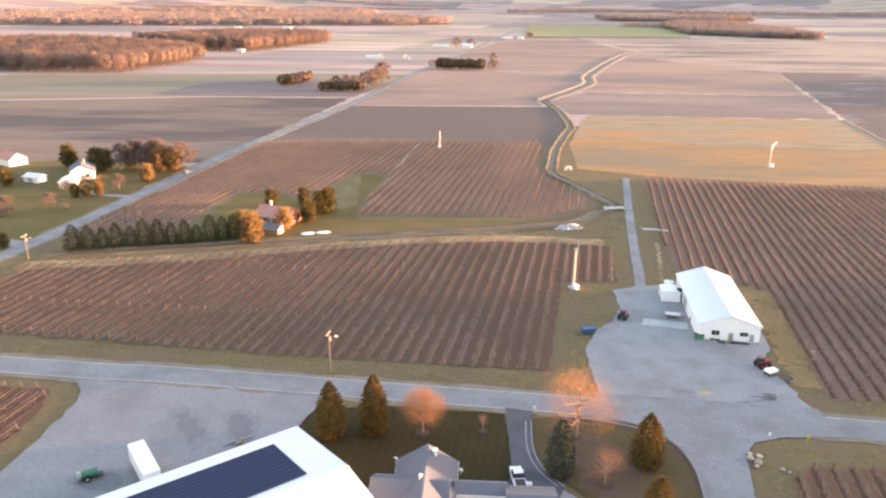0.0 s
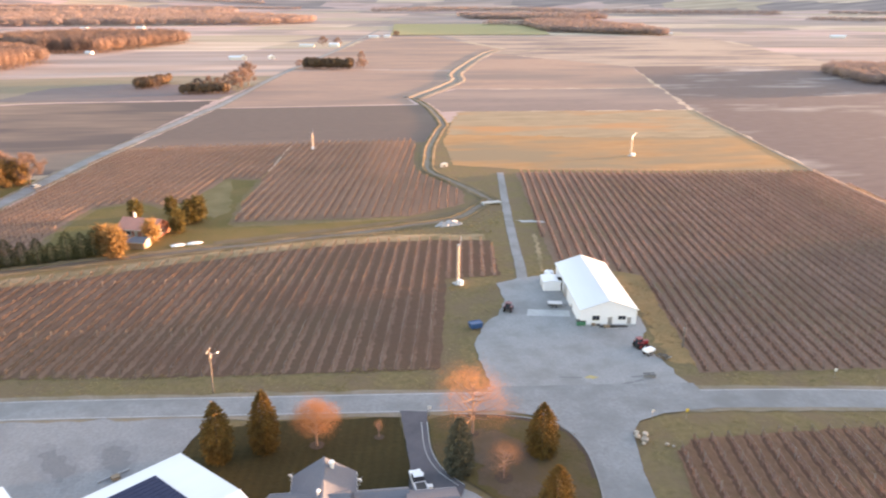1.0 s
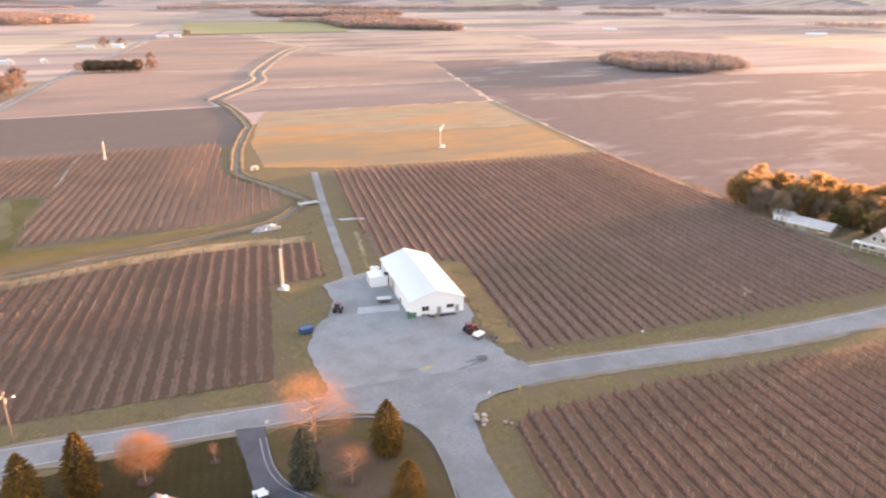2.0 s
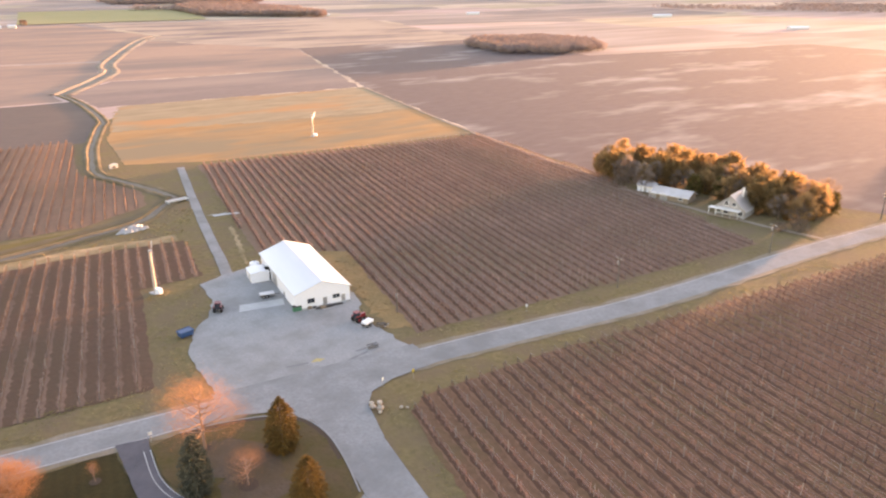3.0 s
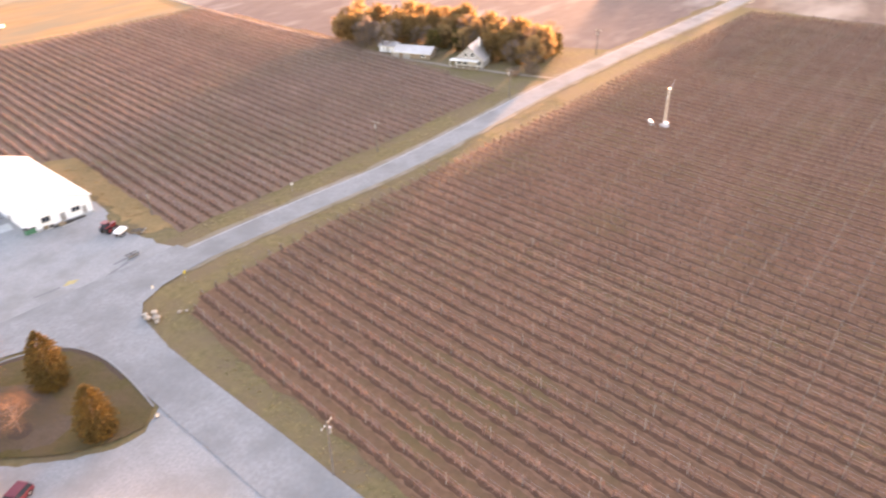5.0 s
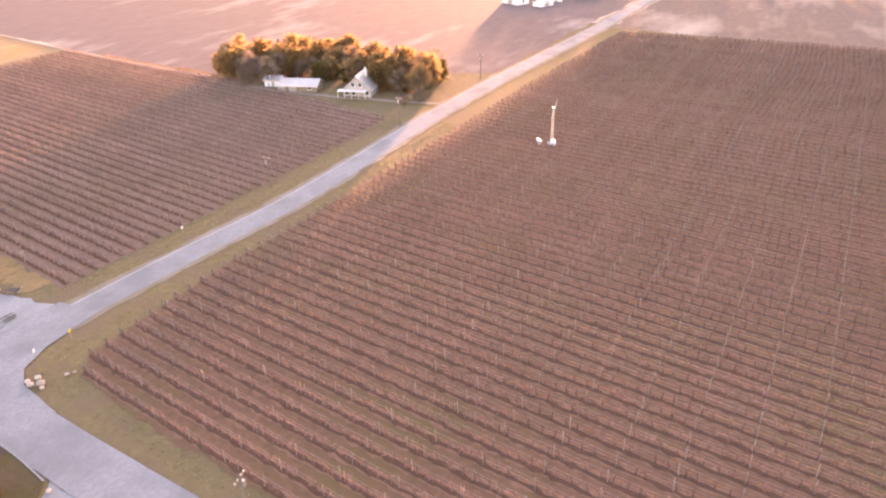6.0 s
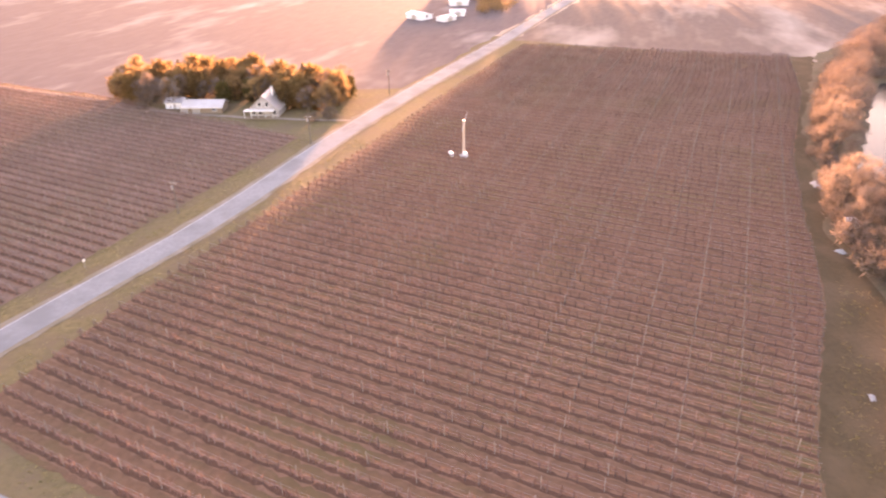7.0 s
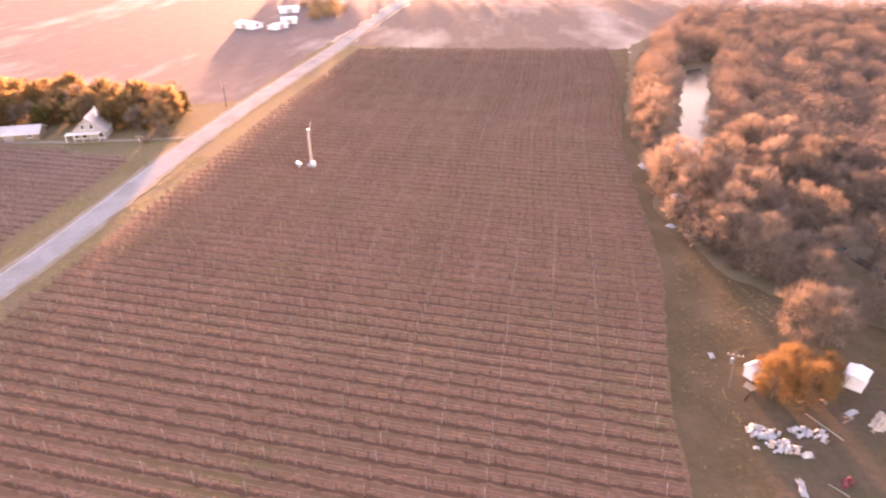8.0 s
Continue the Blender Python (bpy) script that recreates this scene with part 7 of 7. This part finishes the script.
for k, (x, y, s) in enumerate(((50.4, 98.4, 0.9), (51.2, 97.2, 1.1), (50.9, 99.6, 0.7), (52.0, 98.8, 0.8), (50.6, 96.3, 0.6), (54.4, 95.4, 0.6), (55.2, 94.8, 0.5), (36.7, 78.6, 0.55))):
    bm = bmesh.new()
    bmesh.ops.create_icosphere(bm, subdivisions=2, radius=0.62 * s)
    for v in bm.verts:
        v.co *= 1 + 0.3 * noise.noise(v.co * 1.6 + Vector((k * 3.1, 0, 0)))
        v.co.z *= 0.7
    me = bpy.data.meshes.new("boulder")
    bm.to_mesh(me)
    bm.free()
    me.materials.append(M["stone"])
    ob = new("boulder", me)
    ob.matrix_basis = pose(x, y, 0.12 + 0.3 * s, 0, 0, k * 40)
    tagged(ob, "pale boulder beside the road junction" if k < 7 else "white painted boulder at the island's kerb", "boulder", "boulders at the junction")

# ---- junk yard at the wood's edge ----
sheet("junk_ground", [(64, -27), (72, -27), (80, -29), (90, -33), (94, -44), (88, -52), (74, -46), (61, -40)], 0.03, "junkearth", "trampled brown grass among junk heaps", "bare ground", 1.5, 0.9)
for x, y, t, l, w, h, lab, mat in (
    (71.6, -33.8, -80, 1.5, 1.0, 0.4, "grey rubble heap on bare ground", "steel"),
    (78.4, -46.4, -45, 4.0, 1.9, 0.5, "pale tan tarpaulin over a low heap", "tarp"),
    (80.2, -43.2, -60, 2.0, 0.9, 0.35, "pale folded sheet on bare ground", "plastic"),
    (65.9, -30.9, -10, 3.0, 0.9, 0.35, "narrow white sheet folded on the ground", "plastic"),
    (66.9, -36.8, -50, 2.2, 1.0, 0.55, "dark red tarpaulin over a small heap", "maroon"),
    (85.6, -31.0, 40, 1.6, 1.1, 0.5, "pinkish grey junk heap beside the hut", "tarp"),
):
    heap(x, y, t, l, w, h, lab, mat, "scrap_heap")


def scrap_pile(label, spots, count, spread, mats):
    """Torn sheets and panels thrown on one another over a low core, along a line of spots."""
    ax, ay = spots[0]
    root = thing("scrap_heap", pose(ax, ay, 0.06), label, "heap", "scrap heaps of the junk yard")
    core = Geo()
    for x, y in spots:
        core.box(x - ax, y - ay, 0, spread * 1.1, spread * 0.8, 0.3, rng.uniform(0, 3), 0.5, 0.2)
    part("core", core, "tarp", root, "brown rubbish under the sheets")
    for k in range(count):
        x, y = spots[k % len(spots)]
        x, y = x - ax + rng.normal(0, spread * 0.45), y - ay + rng.normal(0, spread * 0.45)
        l, w, a = rng.uniform(0.9, 2.3), rng.uniform(0.3, 0.8), rng.normal(-1.1, 0.5)
        z0 = 0.25 + 0.3 * math.exp(-((x * x + y * y) % 1.7))
        rings = []
        for i in range(6):
            t = i / 5 - 0.5
            z = max(0.04, z0 + 0.16 * rng.normal() - 0.5 * abs(t))
            c = (x + math.cos(a) * l * t + rng.normal(0, 0.05), y + math.sin(a) * l * t + rng.normal(0, 0.05))
            u = (-math.sin(a) * w / 2 * rng.uniform(0.6, 1.2), math.cos(a) * w / 2 * rng.uniform(0.6, 1.2))
            q = rng.normal(0, 0.1)
            rings.append([(c[0] - u[0], c[1] - u[1], max(0.02, z - q)), (c[0], c[1], z + 0.1), (c[0] + u[0], c[1] + u[1], max(0.02, z + q)), (c[0] + u[0], c[1] + u[1], max(0.0, z + q - 0.03)), (c[0], c[1], z + 0.07), (c[0] - u[0], c[1] - u[1], max(0.0, z - q - 0.03))])
        part("sheet", Geo().loft(rings), mats[int(rng.integers(len(mats)))], root)
    return root


scrap_pile("heap of torn white and teal plastic sheets", [(76.2, -28.5), (75.0, -29.6), (73.6, -30.4), (72.4, -31.8)], 34, 1.15, ["plastic", "plastic", "plasticteal", "tarp", "steel", "plastic"])
scrap_pile("white plastic sheets stretched along the ground", [(76.0, -34.0), (75.6, -35.4), (75.1, -36.9)], 16, 0.75, ["plastic", "plastic", "plastic", "plasticteal"])
gable_house("shed", "small white hut among the trees", "shed", 88.2, -32.2, 30, 1.7, 2.0, 1.9, 2.4, "white", "roofwhite", [], [("s", 0, 0, 0.8, 1.8)], over=0.12)
gable_house("shed", "white flat-roofed shed at the wood's edge", "shed", 86.8, -46.6, 50, 2.8, 3.4, 2.0, 2.3, "white", "roofwhite", [("w", 0, 1, 0.9, 0.8)], [("s", 0, 0, 0.9, 1.9)], over=0.15)
for x, y, z, tilt, t, l, lab in ((76.8, -38.0, 0.45, 5, 23, 6.4, "long pale pole leaning on a heap"), (65.6, -35.2, 0.12, 0, 40, 2.6, "short weathered plank on the ground")):
    pole = thing("fallen_pole", pose(x, y, z, 0, tilt, t), lab, "pole")
    part("shaft", Geo().tube((-l / 2, 0, 0), (0, 0.05, 0.06), 0.1, 0.09, 7).tube((0, 0.05, 0.06), (l / 2, 0, 0), 0.09, 0.07, 7), "post", pole)
farm_trailer(152.8, -36.6, 20, 3.6, 1.9, 1.0, "white", "white trailer under the wood's edge")
heap(176.4, -33.4, 10, 4.2, 1.8, 0.6, "pale heap at the wood's edge")
heap(140.6, -32.2, 50, 1.8, 1.2, 0.5, "small white heap at the wood's edge")
heap(93.3, -27.6, 0, 1.4, 0.8, 0.3, "small white sack on the grass")
for k in range(14):
    x, y = (79.5 + rng.normal(0, 3.0), -40 + rng.normal(0, 3.6)) if k % 2 else (74 + rng.normal(0, 1.5), -30.6 + rng.normal(0, 1.5))
    o = thing("scrap_piece", pose(x, y, 0.08, rng.uniform(-12, 12), rng.uniform(-12, 12), rng.uniform(0, 180)), "bent scrap sheet lying on the ground", "scrap", "scrap pieces of the junk yard")
    w, l = rng.uniform(0.25, 0.6), rng.uniform(0.5, 1.5)
    part("panel", Geo().loft([[(-l / 2, -w / 2, 0), (-l / 2, w / 2, 0.05), (-l / 2, w / 2, 0.08), (-l / 2, -w / 2, 0.03)], [(0, -w / 2, 0.18), (0, w / 2, 0.22), (0, w / 2, 0.25), (0, -w / 2, 0.21)], [(l / 2, -w / 2, 0.02), (l / 2, w / 2, 0), (l / 2, w / 2, 0.03), (l / 2, -w / 2, 0.05)]]), ("plastic", "timber", "steel", "timber")[k % 4], o)


# ---- rough grass ----
def tufts(name, label, poly, per_metre, tall, mat="tuft"):
    """Loose tufts of dry grass scattered inside an outline."""
    q = np.array(poly, float)
    lo, hi = q.min(0), q.max(0)
    n = int((hi - lo).prod() * per_metre)
    at = lo + rng.random((n, 2)) * (hi - lo)
    keep = np.zeros(n, bool)
    for (xa, ya), (xb, yb) in zip(q, np.roll(q, -1, 0)):
        if ya != yb:
            keep ^= ((ya > at[:, 1]) != (yb > at[:, 1])) & (at[:, 0] < (xb - xa) * (at[:, 1] - ya) / (yb - ya) + xa)
    # tufts gather in drifts
    drift = np.sin(at[:, 0] * 0.31 + 2 * np.sin(at[:, 1] * 0.17)) + np.sin(at[:, 1] * 0.43 + 1.5 * np.sin(at[:, 0] * 0.11))
    keep &= drift + rng.normal(0, 0.8, n) > -0.2
    at = np.repeat(at[keep], 4, 0)
    m = len(at)
    foot = np.c_[at + rng.normal(0, 0.1, (m, 2)), np.full(m, 0.03)]
    lean = rng.normal(0, 1.0, (m, 2)) * tall
    tip = foot + np.c_[lean, tall * rng.uniform(0.1, 0.5, m)]
    v, f = spikes(foot, tip, tall * rng.uniform(0.25, 0.6, m))
    return tagged(new(name, tri_mesh(name, v, f, M[mat])), label, "grass", kind="stuff")


tufts("grass_tufts", "straw-coloured tufts between the road and the vines", [(-120, 144), (-79, 138.6), (-33, 132.4), (1, 129), (21, 126.8), (24, 119.6), (-9, 123.8), (-54, 129.6), (-89, 133.2), (-120, 137.5)], 2.2, 0.2)
tufts("grass_tufts", "straw-coloured tufts at the ends of the vine rows", [(-120, 147.4), (-79, 141), (-33, 134.5), (1, 130.8), (21.5, 128.6), (21.5, 126.6), (1, 128.8), (-33, 132.6), (-79, 139), (-120, 145.4)], 5.0, 0.3)
tufts("grass_tufts", "straw-coloured tufts between the vineyard and the yard", [(22.5, 127), (28.5, 155), (32, 175), (46, 174), (42.5, 166), (38, 152), (30.5, 140), (28.5, 121)], 2.2, 0.2)
tufts("grass_tufts", "dry tufts on the verge below the barn vineyard", [(72, 117.2), (128, 110.4), (181, 105.6), (181, 100), (124, 104.2), (91, 110), (73, 112.6)], 2.0, 0.2)
tufts("grass_tufts", "dry tufts on the verge round the large vineyard", [(49.5, 86), (53, 100), (60, 101), (91, 99.6), (130, 93.4), (184, 88.4), (184, 83.6), (130, 90.6), (88, 96.6), (58, 97), (52.5, 84), (47.5, 59), (40, 20), (37, 20), (43.6, 60)], 2.2, 0.2)
tufts("grass_tufts", "dry tufts on the trampled grass before the wood", [(38, -15), (64, -19), (84, -21), (117, -28), (128, -29), (122, -38), (108, -44), (96, -38), (84, -28), (66, -26), (40, -34)], 1.2, 0.28)
tufts("grass_tufts", "straw-coloured tufts along the ditch", [(-60, 203), (-33, 208), (3, 215.5), (30, 222), (48, 227), (60, 240), (64, 234), (52, 212), (20, 214.5), (-6, 212), (-40, 204.5)], 1.0, 0.4)
tufts("grass_tufts", "tufts beside the white barn, low sun put into their gold colour", [(71, 134), (74, 150), (76.6, 172), (85, 171), (81, 146), (77.5, 131), (73, 120)], 2.0, 0.3, "sunlitgrass")
